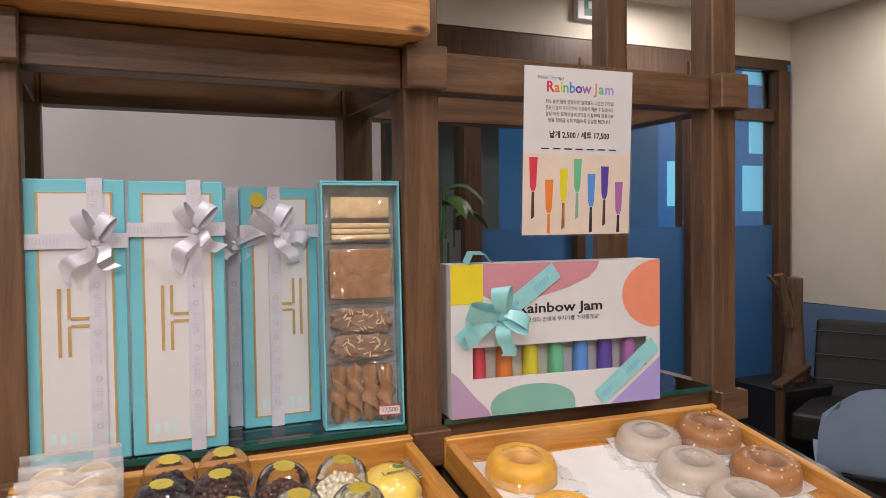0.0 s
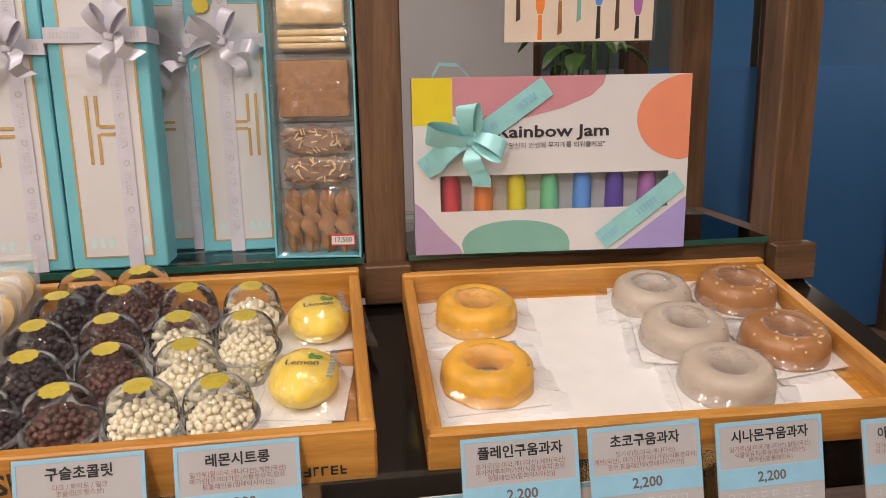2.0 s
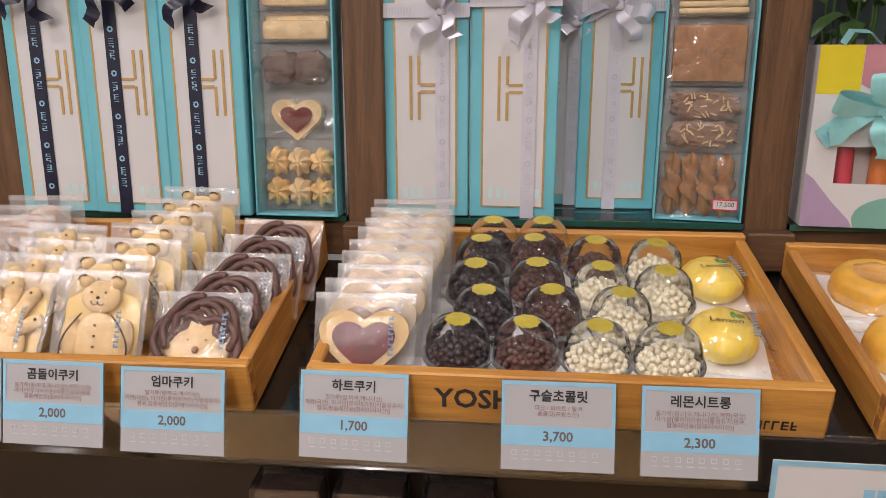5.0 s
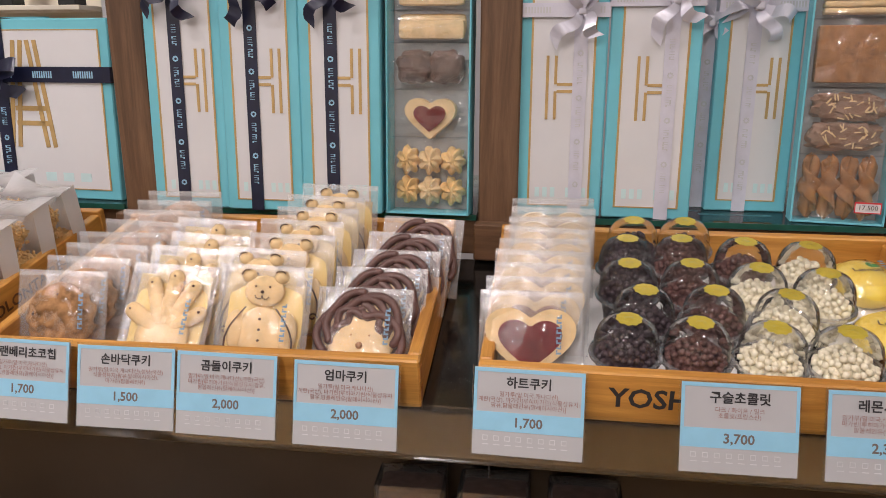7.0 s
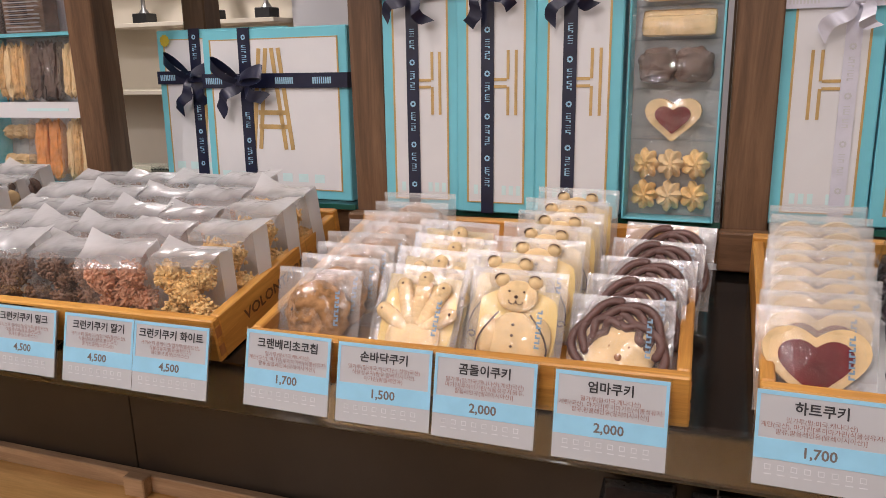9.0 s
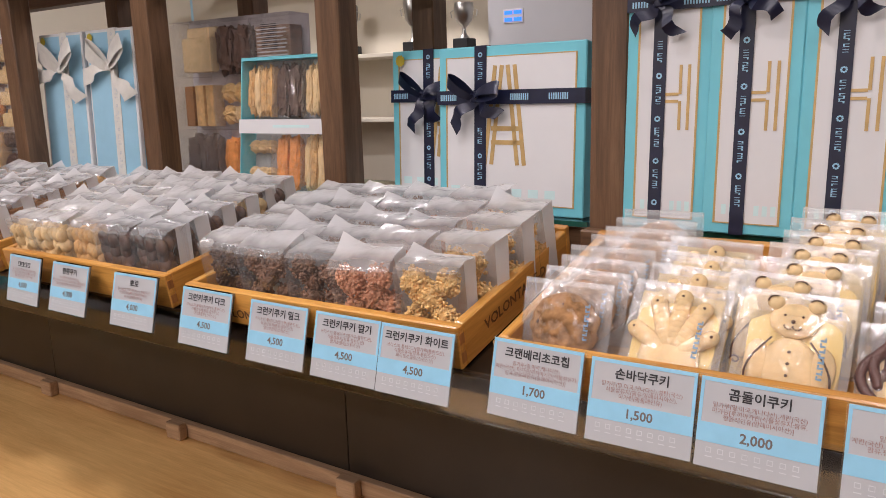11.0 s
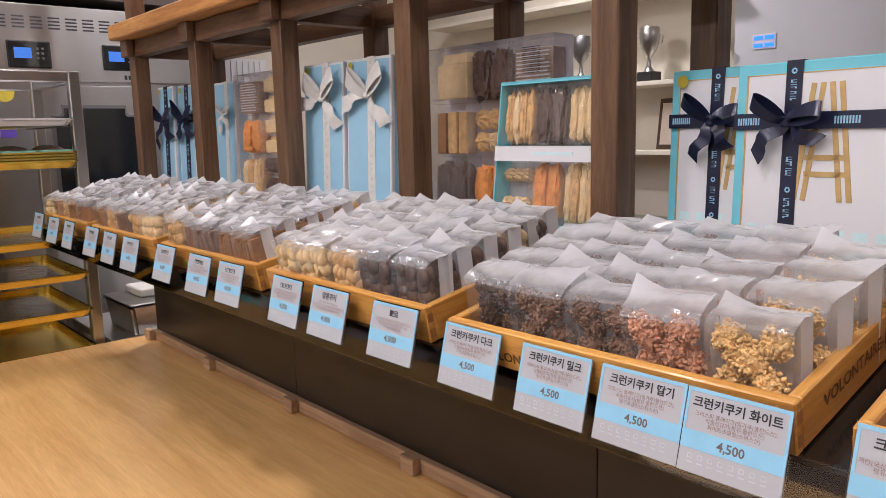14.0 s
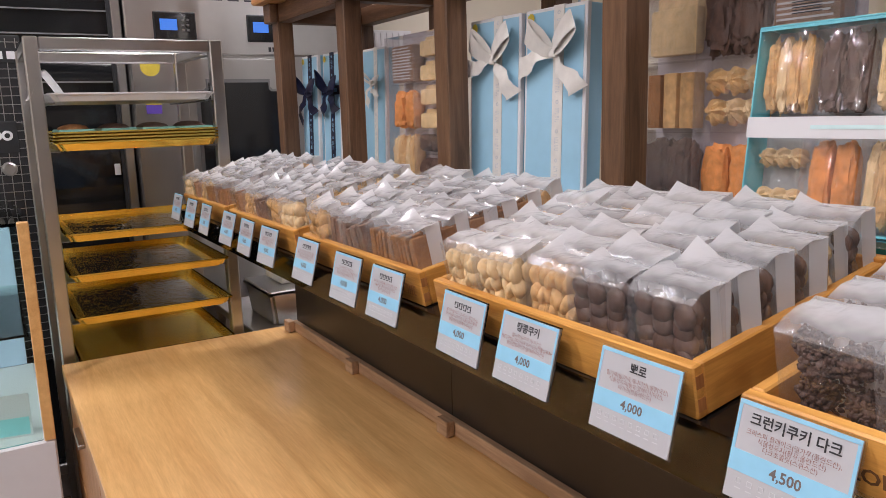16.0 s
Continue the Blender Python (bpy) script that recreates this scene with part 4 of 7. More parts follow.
def window_box(m, w, h, d, columns, label, body="teal", band=0.0, seed=0, price=False, clear=False, steps=None):
    """columns: for each column, the biscuits from the bottom up; steps: where each compartment begins and ends."""
    g = thing("biscuit_box", m, label, "biscuit box", "biscuit boxes on the shelf")
    t = 0.0022
    if clear:
        block("back", 0, w, d, d + 0.001, 0, h, "box_lining", g, 0.0)
        for x0 in (0.0, w):
            sheet("side", "x", x0, 0, d, 0, h, "frost", g)
        for z0 in (0.0, h):
            sheet("end", "z", z0, 0, w, 0, d, "frost", g)
    else:
        block("back", 0, w, d - t, d, 0, h, body, g, 0.0)
        for x0 in (0.0, w - t):
            block("side", x0, x0 + t, 0.0, d - t - 0.0002, 0, h, body, g, 0.0005)
        for z0 in (0.0, h - t):
            block("end", t + 0.0002, w - t - 0.0002, 0.0, d - t - 0.0002, z0, z0 + t, body, g, 0.0005)
        block("lining", t + 0.0004, w - t - 0.0004, d - t - 0.002, d - t - 0.0004, t + 0.0004, h - t - 0.0004, "lining", g, 0.0)
    nc = len(columns)
    for c, col in enumerate(columns):
        xa, xb = t + (w - 2 * t) * c / nc, t + (w - 2 * t) * (c + 1) / nc
        if c:
            sheet("divider", "x", xa, 0.006, d - 0.005, t + 0.001, h - t - 0.001, "frost", g)
        nr = len(col)
        low, high = t, h - t
        for r, kind in enumerate(col):
            cut = steps or [k / nr for k in range(nr + 1)]
            za, zb = low + (high - low) * cut[r], low + (high - low) * cut[r + 1]
            if band and r == 1 and nr == 2:
                za += band * 0.6
            if r:
                sheet("divider", "z", za, xa + 0.001, xb - 0.001, 0.006, d - 0.005, "frost", g)
            biscuit(kind, g, xa + 0.002, xb - 0.002, za + 0.001, zb - 0.001, d - 0.005, d - 0.010, seed + c * 10 + r)
            if clear and (r + c) % 2:
                continue
            bm = wavy_film(bmesh.new(), xa + 0.001, xb - 0.001, za + 0.001, zb - 0.001, 0.0035, 0.0046, seed + c * 3 + r, 14, 12, 0.001)
            smooth(part("pouch_film", bm, "wrap", g), 180)
    if not clear:
        block("rim", t, w - t, 0.0002, 0.0010, h - 2.5 * t, h - t - 0.0002, body, g, 0.0)
    else:
        sheet("front_cover", "y", 0.0, 0, w, 0, h, "cup", g)
    if band:
        block("band", 0.001, w - 0.001, -0.0042, -0.0035, h * 0.44, h * 0.44 + band, "card_white", g, 0.0)
        bm = bmesh.new()
        box(bm, w * 0.4, w * 0.8, -0.0046, -0.0042, h * 0.44 + band * 0.42, h * 0.44 + band * 0.6)
        part("faint_mark", bm, "pale_teal", g)
    if price:
        block("price_sticker", w * 0.66, w * 0.94, -0.0042, -0.0038, 0.014, 0.026, "card_white", g, 0.0)
        bm = bmesh.new()
        for x0, x1, z0, z1 in ((w * 0.66, w * 0.94, 0.0245, 0.026), (w * 0.66, w * 0.94, 0.014, 0.0150), (w * 0.66, w * 0.66 + 0.001, 0.015, 0.0245), (w * 0.94 - 0.001, w * 0.94, 0.015, 0.0245)):
            box(bm, x0, x1, -0.0046, -0.0042, z0, z1)
        part("sticker_edge", bm, "red", g)
        lettering("price", "17,500", 0.0072, "ink", g, w * 0.80, 0.0200, -0.0048)
    return g


window_box(on_glass(0.2245, 0.874, -9, 3), 0.094, 0.292, 0.034, [["twist", "seeds", "square", "bars"]], "open turquoise box of assorted biscuits under cellophane, price sticker", seed=5, price=True)
window_box(on_glass(-0.229, 0.852, -2, 3), 0.097, 0.290, 0.036, [["swirls", "heart", "dark", "flat", "flat"]], "open turquoise box of butter biscuits in clear pouches", seed=31, steps=[0.0, 0.30, 0.49, 0.67, 0.79, 1.0])
window_box(on_glass(-1.236, 0.905, 1, 7), 0.205, 0.232, 0.04, [["swirls", "sticks"], ["apricot", "chocs"], ["sticks", "sticks"]], "turquoise window box of biscuits with a white paper band", band=0.024, seed=60)
window_box(on_glass(-1.484, 0.975, 1, 1), 0.318, 0.308, 0.05, [["chocs", "slabs", "flat"], ["apricot", "swirls", "chocs"], ["sticks", "slabs", "printed"]], "tall clear plastic box with nine compartments of biscuits", seed=80, clear=True)
block_card = thing("ingredient_card", on_glass(-1.195, 0.970, 1), "small printed ingredient sheet on the clear biscuit box", "label")
bmc = bmesh.new()
for i in range(14):
    box(bmc, -0.026, 0.012, -0.0006, -0.0002, 0.245 + i * 0.0032, 0.2462 + i * 0.0032)
part("small_print", bmc, "ink", block_card)
window_box(on_glass(-2.222, 0.930, 2, 1), 0.225, 0.310, 0.05, [["sticks", "apricot", "printed"], ["dark", "dark", "flat", "flat", "flat", "flat"]], "tall clear plastic box of stacked biscuit pouches", seed=120, clear=True)

# ---- jam tube box and its poster ----
jam = thing("jam_tube_box", on_glass(0.3765, 0.853, -4.6), "white carton of seven coloured jam tubes with an aqua ribbon bow", "gift box")
JW, JH, JD = 0.299, 0.189, 0.048
block("back", 0, JW, JD - 0.002, JD, 0, JH, "card_white", jam, 0.0)
block("top", 0, JW, 0.0022, JD - 0.0021, JH - 0.002, JH, "card_white", jam, 0.0)
block("bottom", 0, JW, 0.0022, JD - 0.0021, 0.0, 0.002, "card_white", jam, 0.0)
for x0 in (0.0, JW - 0.002):
    block("side", x0, x0 + 0.002, 0.0022, JD - 0.0021, 0.0021, JH - 0.0021, "card_white", jam, 0.0)
WX0, WX1, WZ0, WZ1 = 0.028, 0.278, 0.047, 0.086
bm = bmesh.new()
for x0, x1, z0, z1 in ((0, JW, WZ1, JH), (0, JW, 0, WZ0), (0, WX0, WZ0, WZ1), (WX1, JW, WZ0, WZ1)):
    box(bm, x0, x1, 0.0, 0.002, z0, z1)
part("front_panel", bm, "card_white", jam)
block("window_film", WX0, WX1, 0.0022, 0.0026, WZ0, WZ1, "acrylic", jam, 0.0)
block("inner_tray", 0.003, JW - 0.003, 0.026, 0.028, 0.003, JH - 0.003, "paper", jam, 0.0)
for i, key in enumerate(("love", "orange", "lime", "green", "blue", "violet", "plum")):
    bm = bmesh.new()
    lathe(bm, [(0.0, 0.018), (0.0105, 0.018), (0.0105, 0.052), (0.0098, 0.078), (0.0075, 0.092), (0.0, 0.094)], 16, pose(0.040 + i * 0.0365, 0.0145, 0))
    smooth(part("jam_tube", bm, key, jam), 50)


def decal(name, outline, material, parent, y=-0.0004):
    bm = bmesh.new()
    vs = [bm.verts.new((x, y, z)) for x, z in outline]
    bm.faces.new(vs)
    return part(name, bm, material, parent)


def oval(cx, cz, rx, rz, a0=0, a1=360, n=24):
    return [(cx + rx * math.cos(radians(a0 + (a1 - a0) * i / n)), cz + rz * math.sin(radians(a0 + (a1 - a0) * i / n))) for i in range(n + 1)][: n if a1 - a0 == 360 else n + 1]


decal("printed_shape", [(0.0, 0.140), (0.042, 0.140), (0.042, JH), (0.0, JH)], "sun", jam)
decal("printed_shape", [(0.0425, JH), (0.0425, 0.150), (0.060, 0.142), (0.080, 0.140), (0.120, 0.146), (0.160, 0.156), (0.190, 0.168), (0.203, 0.180), (0.206, JH)], "rose", jam)
decal("printed_shape", [(JW, 0.100)] + [(0.2985 - 0.058 * math.sin(radians(a)), 0.143 - 0.046 * math.cos(radians(a))) for a in range(10, 175, 11)] + [(JW, JH)], "coral", jam)
decal("printed_shape", [(0.0, 0.058), (0.008, 0.052), (0.030, 0.026), (0.048, 0.008), (0.052, 0.0), (0.0, 0.0)], "mauve", jam)
decal("printed_shape", [(0.053, 0.0)] + [(0.110 - 0.060 * math.cos(radians(a)), 0.004 + 0.032 * math.sin(radians(a)) ** 0.7) for a in range(6, 180, 12)] + [(0.170, 0.0)], "sage", jam)
decal("printed_shape", [(0.222, 0.0), (JW, 0.058), (JW, 0.0)], "lilac", jam)
lettering("title", "Rainbow Jam", 0.0175, "ink", jam, 0.1495, 0.1310, -0.0007, 0.121)
lettering("subtitle", "color therapy", 0.0085, "brown_ink", jam, 0.091, 0.1460, -0.0007)
lettering("slogan", "\"당신의 인생에 무지개를 띄워줄게요\"", 0.0070, "ink", jam, 0.153, 0.1165, -0.0007)
for (xa, za, xb, zb) in ((0.070, 0.128, 0.143, JH - 0.010), (0.010, 0.093, 0.050, 0.125), (0.204, 0.010, JW - 0.009, 0.076)):
    bm = bmesh.new()
    along = Vector((xb - xa, 0, zb - za)).normalized()
    across = Vector((-along.z, 0, along.x)) * 0.0225
    strip(bm, [(xa, -0.0022, za), ((xa + xb) / 2, -0.0030, (za + zb) / 2), (xb, -0.0018, zb)], across)
    part("ribbon", bm, "aqua_ribbon", jam)
    bm = bmesh.new()
    ang = math.degrees(math.atan2(zb - za, xb - xa))
    n = int(Vector((xb - xa, zb - za)).length / 0.0042)
    for i in range(1, n - 1):
        if (i // 6) % 2 == 0:
            f = i / n
            box(bm, -0.0010, 0.0010, -0.0004, 0.0, -0.0035, 0.0035, m=pose(xa + (xb - xa) * f, -0.0036, za + (zb - za) * f, 0, -ang, 0))
    part("print", bm, "blue_ink", jam)
jb = bow(jam, 0.061, 0.127, -0.004, 0.042, 0.021, "aqua_ribbon", 77, "bow", ((98, 0.85), (172, 1.15), (-24, 0.85)), ((-82, 1.25), (-150, 1.3)))
bm = bmesh.new()
strip(bm, [(0.022, 0.006, JH + 0.001), (0.03, 0.010, JH + 0.014), (0.05, 0.016, JH + 0.013), (0.062, 0.02, JH + 0.001)], (0.0, 0.020, 0.004))
part("ribbon", bm, "aqua_ribbon", jam)

poster = thing("hanging_sign", pose(0.474, 0.838, 1.655, 3, 0, -3), "laminated white jam sign with coloured tubes hung from the beam", "sign")
PW, PH = 0.158, 0.211
block("sleeve", -0.003, PW + 0.003, 0.001, 0.002, -PH - 0.003, 0.003, "acrylic", poster, 0.0)
block("sheet", 0, PW, 0.0, 0.001, -PH, 0, "card_white", poster, 0.0)
block("tint", 0, PW, -0.0003, -0.0001, -PH, -0.108, "sand", poster, 0.0)
for i, (ch, key) in enumerate(zip("Rainbow", ("love", "orange", "sun", "green", "blue", "violet", "plum"))):
    lettering("title", ch, 0.0185, key, poster, 0.036 + (0.0, 0.0098, 0.0162, 0.0226, 0.0320, 0.0415, 0.0530)[i], -0.0250, -0.0005)
for i, (ch, key) in enumerate(zip("Jam", ("coral", "green", "lilac"))):
    lettering("title", ch, 0.0185, key, poster, 0.103 + (0.0, 0.0078, 0.0198)[i], -0.0250, -0.0005)
lettering("heading", "Color Therapy", 0.0062, "ink", poster, 0.037, -0.0135, -0.0005)
for i, line in enumerate(("70% 높은 원물 함량으로 원재료의 고운한 단맛을", "충분히 살려 마지막까지 기분좋게 먹을 수 있습니다.", "설탕 대신 프락토올리고당을 사용하여 칼로리와", "당류 함량을 낮춰 먹을수록 건강한 잼입니다.")):
    lettering("text", line, 0.0058, "ink", poster, 0.080, -0.0430 - i * 0.0078, -0.0005, 0.100 - 0.008 * (i == 3))
lettering("prices", "낱개 2,500 / 세트 17,500", 0.0098, "ink", poster, 0.080, -0.0845, -0.0005, 0.088)
bm = bmesh.new()
for i in range(7):
    box(bm, 0.025 + i * 0.0165, 0.036 + i * 0.0165, -0.0005, -0.0001, -0.1025, -0.1010)
part("small_print", bm, "ink", poster)
for i, (key, x, top, stroke) in enumerate((("love", 0.014, -0.113, "choc"), ("orange", 0.037, -0.141, "orange"), ("lime", 0.058, -0.127, "brown_biscuit"), ("green", 0.078, -0.114, "sage"), ("blue", 0.099, -0.133, "ink"), ("violet", 0.119, -0.123, "choc"), ("plum", 0.141, -0.143, "ink"))):
    decal("tube_print", [(x - 0.006, top), (x + 0.006, top), (x + 0.0045, top - 0.036), (x + 0.0025, top - 0.042), (x - 0.0025, top - 0.042), (x - 0.0045, top - 0.036)], key, poster, -0.0005)
    decal("stroke_print", [(x - 0.0018, top - 0.043), (x + 0.0018, top - 0.043), (x + 0.0024, max(-PH + 0.002, top - 0.075)), (x - 0.0024, max(-PH + 0.002, top - 0.078))], stroke, poster, -0.0005)
bm = bmesh.new()
lathe(bm, [(0.0045, 0), (0.006, 0.0), (0.006, 0.0012)], 16, pose(PW / 2, -0.001, 0.004, 90, 0, 0))
part("ring", bm, "acrylic", poster)
block("hook", PW / 2 - 0.001, PW / 2 + 0.001, -0.001, 0.003, 0.004, 0.014, "steel", poster, 0.0)

# standing sign and wrapped slices below the ledge
sign = thing("standing_sign", pose(0.270, 0.5535, 1.108, 0, 0, 0), "white sign with a light blue border on the ledge front", "sign")
block("sheet", 0, 0.21, 0.0, 0.0012, -0.148, 0, "card_white", sign, 0.0)
bm = bmesh.new()
for x0, x1, z0, z1 in ((0, 0.21, -0.004, 0), (0, 0.004, -0.148, -0.004), (0.206, 0.21, -0.148, -0.004), (0.004, 0.206, -0.148, -0.144)):
    box(bm, x0, x1, -0.0004, -0.0001, z0, z1)
part("border", bm, "blue_ink", sign)
bm = bmesh.new()
for i in range(6):
    box(bm, 0.062 + i * 0.016, 0.075 + i * 0.016, -0.0005, -0.0001, -0.053, -0.036)
part("title", bm, "ink", sign)
bm = bmesh.new()
for i in range(8):
    box(bm, 0.068 + i * 0.010, 0.076 + i * 0.010, -0.0005, -0.0001, -0.028, -0.021)
part("heading", bm, "blue_ink", sign)
for k, x in enumerate((-0.235, -0.135, -0.03)):
    rng = random.Random(500 + k)
    b = thing("wrapped_brownie", pose(x, 0.775, COUNTER + 0.0006, 0, 0, rng.uniform(-3, 3)), "dark chocolate brownie loaf in clear cellophane on the counter", "brownie", "brownies on the counter")
    bm = box(bmesh.new(), 0.004, 0.082, 0.004, 0.052, 0.002, 0.165, 0.008, None, 2)
    smooth(part("brownie", bm, "choc", b), 50)
    bm = box(bmesh.new(), 0.0, 0.086, 0.0, 0.056, 0.0, 0.175, 0.006, None, 2)
    for v in bm.verts:
        v.co += Vector((0, 0.003, 0.002)) * noise.noise(v.co * 60)
    smooth(part("wrapper", bm, "wrap", b), 60)


# ---- wrapped sweets in the crates ----


def in_crate(i, x, v, up=0.009, tilt=0.0, turn=0.0):
    """A pose in crate i at plan x and v metres up the slope from the crate's front, tilted back by tilt degrees from the crate's normal."""
    base = ledge_point(x, 0.579, 0.0008)
    return Matrix.Translation(base) @ pose(0, 0, 0, SLOPE, 0, 0) @ pose(0, v, up) @ pose(0, 0, 0, 0, 0, turn) @ pose(0, 0, 0, -tilt, 0, 0)


# cups of chocolate pearls
def pearl_cup(kind, material):
    c = thing("pearl_cup", pose(0, 0, -5), "clear dome-lidded cup of %s chocolate pearls with a gold sticker" % kind, "chocolate cup", "cups of chocolate pearls")
    bm = lathe(bmesh.new(), [(0.0, 0.0), (0.0205, 0.0), (0.0210, 0.002), (0.0248, 0.0255), (0.0285, 0.0258), (0.0289, 0.0268)], 28)
    smooth(part("cup", bm, "cup", c), 35)
    bm = lathe(bmesh.new(), [(0.0293, 0.0258), (0.0293, 0.0290), (0.0274, 0.0296), (0.0270, 0.0350), (0.0262, 0.0430), (0.0238, 0.0510), (0.0190, 0.0570), (0.0115, 0.0605), (0.0, 0.0618)], 32)
    lid = smooth(part("lid", bm, "cup", c), 35)
    bm = lathe(bmesh.new(), [(0.0270, 0.0262), (0.0300, 0.0262), (0.0304, 0.0275), (0.0300, 0.0290), (0.0270, 0.0292)], 32)
    smooth(part("rim", bm, "cup_rim", lid, "thick clear rolled rim"), 60)
    rng = random.Random(kind)
    bm = bmesh.new()
    r0 = 0.0033
    for layer in range(9):
        z = 0.0045 + layer * 0.0046
        rad = (0.0160 + z * 0.150) if z < 0.026 else 0.0228 - max(0, z - 0.028) * 0.95
        for ring in range(2 if layer < 5 else 5):
            rr = rad - ring * 0.0058
            if rr < 0.002:
                continue
            n = max(3, int(2 * math.pi * rr / 0.0062))
            off = rng.random() * 6
            for k in range(n):
                a = off + (k + rng.uniform(-0.25, 0.25)) * 2 * math.pi / n
                rp = rr + rng.uniform(-0.0012, 0.0003)
                blob(bm, (rp * math.cos(a), rp * math.sin(a), z + rng.uniform(-0.0018, 0.0018)), r0 * rng.uniform(0.9, 1.1), 1)
    lathe(bm, [(0.0, 0.003), (0.0150, 0.003), (0.0190, 0.028), (0.0120, 0.035), (0.0, 0.038)], 16)
    pearls = smooth(part("pearls", bm, material, c), 180)
    tagged(pearls, kind="stuff")
    bm = disc(bmesh.new(), 0.0105, 0, 60, pose(0.0, 0.0, 0.0623), 0.06)
    for v in bm.verts:
        v.co.z -= 9.0 * (v.co.x ** 2 + v.co.y ** 2)
    part("sticker", bm, "yellow", c, "gold scalloped seal")
    return c


CUPS = {"dark": pearl_cup("dark", "pearl_dark"), "milk": pearl_cup("milk", "pearl_milk"), "white": pearl_cup("white", "pearl_white")}
used = set()
PLACES = [("dark", 0.048, 0.243), ("milk", 0.102, 0.246), ("dark", 0.038, 0.194), ("milk", 0.092, 0.199), ("milk", 0.151, 0.199), ("white", 0.208, 0.193), ("dark", 0.036, 0.143), ("milk", 0.094, 0.146), ("white", 0.152, 0.144), ("white", 0.209, 0.137), ("dark", 0.045, 0.091), ("milk", 0.106, 0.095), ("white", 0.164, 0.093), ("dark", 0.026, 0.040), ("milk", 0.083, 0.040), ("white", 0.140, 0.038), ("white", 0.198, 0.037)]


def place(table, key, m):
    """Puts the first of a kind in its place, and copies after that."""
    if key in used:
        return copy_thing(table[key], m)
    used.add(key)
    table[key].matrix_basis = m
    return table[key]


rng = random.Random(9)
for kind, x, v in PLACES:
    place(CUPS, kind, in_crate(1, x, v - 0.003, 0.0105, rng.uniform(-3, 3), rng.uniform(0, 360)))


def flat_bag(kind):
    """A flat sealed bag with one biscuit, standing on its lower edge; origin at the lower middle."""
    names = {"heart": "heart biscuit with red jam in a clear printed bag", "chip": "round cranberry chocolate-chip biscuit in a clear printed bag", "palm": "palm-shaped butter biscuit on a yellow card in a clear bag", "bear": "bear-shaped butter biscuit on a yellow card in a clear bag", "curl": "face biscuit with curly chocolate icing hair in a clear bag"}
    g = thing("bagged_biscuit", pose(0, 0, -5), names[kind], "bagged biscuit", "bagged biscuits " + kind)
    W, Hh = 0.0430, 0.082
    if kind in ("bear", "palm"):
        W, Hh = 0.0430, 0.096
    rng = random.Random(kind)
    cz = 0.045
    if kind == "heart":
        smooth(part("biscuit", heart(bmesh.new(), 0, cz - 0.003, 0.0350, -0.0075, 0.002, 40), "pale_biscuit", g), 50)
        smooth(part("jam", heart(bmesh.new(), 0, cz - 0.005, 0.0245, -0.0080, -0.006, 40), "jam", g, "glossy dark red jam heart"), 50)
    elif kind == "chip":
        bm = bmesh.new()
        blob(bm, (0, -0.003, cz - 0.004), 1.0, 5, 0.0, rng, (0.034, 0.0085, 0.031))
        for v in bm.verts:
            v.co += Vector((1, 1.3, 1)) * (0.0022 * noise.noise(v.co * 90) + 0.0011 * noise.noise(v.co * 260))
        smooth(part("biscuit", bm, "chip_biscuit", g), 180)
        bm = bmesh.new()
        for k in range(9):
            a = rng.random() * 6.3
            r = rng.uniform(0.004, 0.026)
            blob(bm, (r * math.cos(a), -0.0105 + r * 0.12, cz - 0.004 + r * math.sin(a)), rng.uniform(0.0015, 0.003), 1, 0.2, rng, (1, 0.5, 1))
        part("chocolate_chips", bm, "choc", g)
    elif kind == "palm":
        block("backing_card", -0.036, 0.036, 0.0008, 0.0014, 0.004, 0.088, "butter_card", g, 0.0)
        bm = bmesh.new()
        blob(bm, (0, -0.003, 0.028), 1.0, 3, 0.0, rng, (0.0265, 0.0050, 0.026))
        for ang, ln, rr in ((-60, 0.026, 0.0080), (-22, 0.036, 0.0078), (3, 0.040, 0.0080), (27, 0.037, 0.0076), (58, 0.026, 0.0072)):
            for k in range(9):
                f = 0.012 + ln * k / 8
                blob(bm, (f * math.sin(radians(ang)), -0.0035, 0.032 + f * math.cos(radians(ang))), rr, 2, 0.0, rng, (1, 0.6, 1))
        smooth(part("biscuit", bm, "pale_biscuit", g), 180)
        bm = bmesh.new()
        for ang, ln in ((-60, 0.026), (-22, 0.036), (3, 0.040), (27, 0.037), (58, 0.026)):
            f = 0.013 + ln
            blob(bm, (f * math.sin(radians(ang)), -0.0072, 0.032 + f * math.cos(radians(ang))), 0.0017, 1)
        part("icing_dots", bm, "choc", g)
    elif kind == "bear":
        block("backing_card", -0.034, 0.036, 0.0008, 0.0014, 0.004, 0.080, "butter_card", g, 0.0)
        bm = bmesh.new()
        for (x, z, rx, rz) in ((0, 0.034, 0.019, 0.024), (0, 0.071, 0.0155, 0.0135), (-0.0125, 0.0835, 0.0055, 0.0060), (0.0125, 0.0835, 0.0055, 0.0060), (-0.020, 0.037, 0.0080, 0.017), (0.020, 0.037, 0.0080, 0.017), (-0.0115, 0.011, 0.0095, 0.011), (0.0115, 0.011, 0.0095, 0.011)):
            blob(bm, (x, -0.003, z), 1.0, 3, 0.0, rng, (rx, 0.0046, rz))
        smooth(part("biscuit", bm, "pale_biscuit", g), 180)
        bm = bmesh.new()
        for z in (0.029, 0.038, 0.047):
            blob(bm, (0, -0.0078, z), 0.0013, 1)
        for x in (-0.0055, 0.0055):
            blob(bm, (x, -0.0078, 0.0745), 0.0010, 1)
        blob(bm, (0, -0.0080, 0.0700), 0.0016, 1)
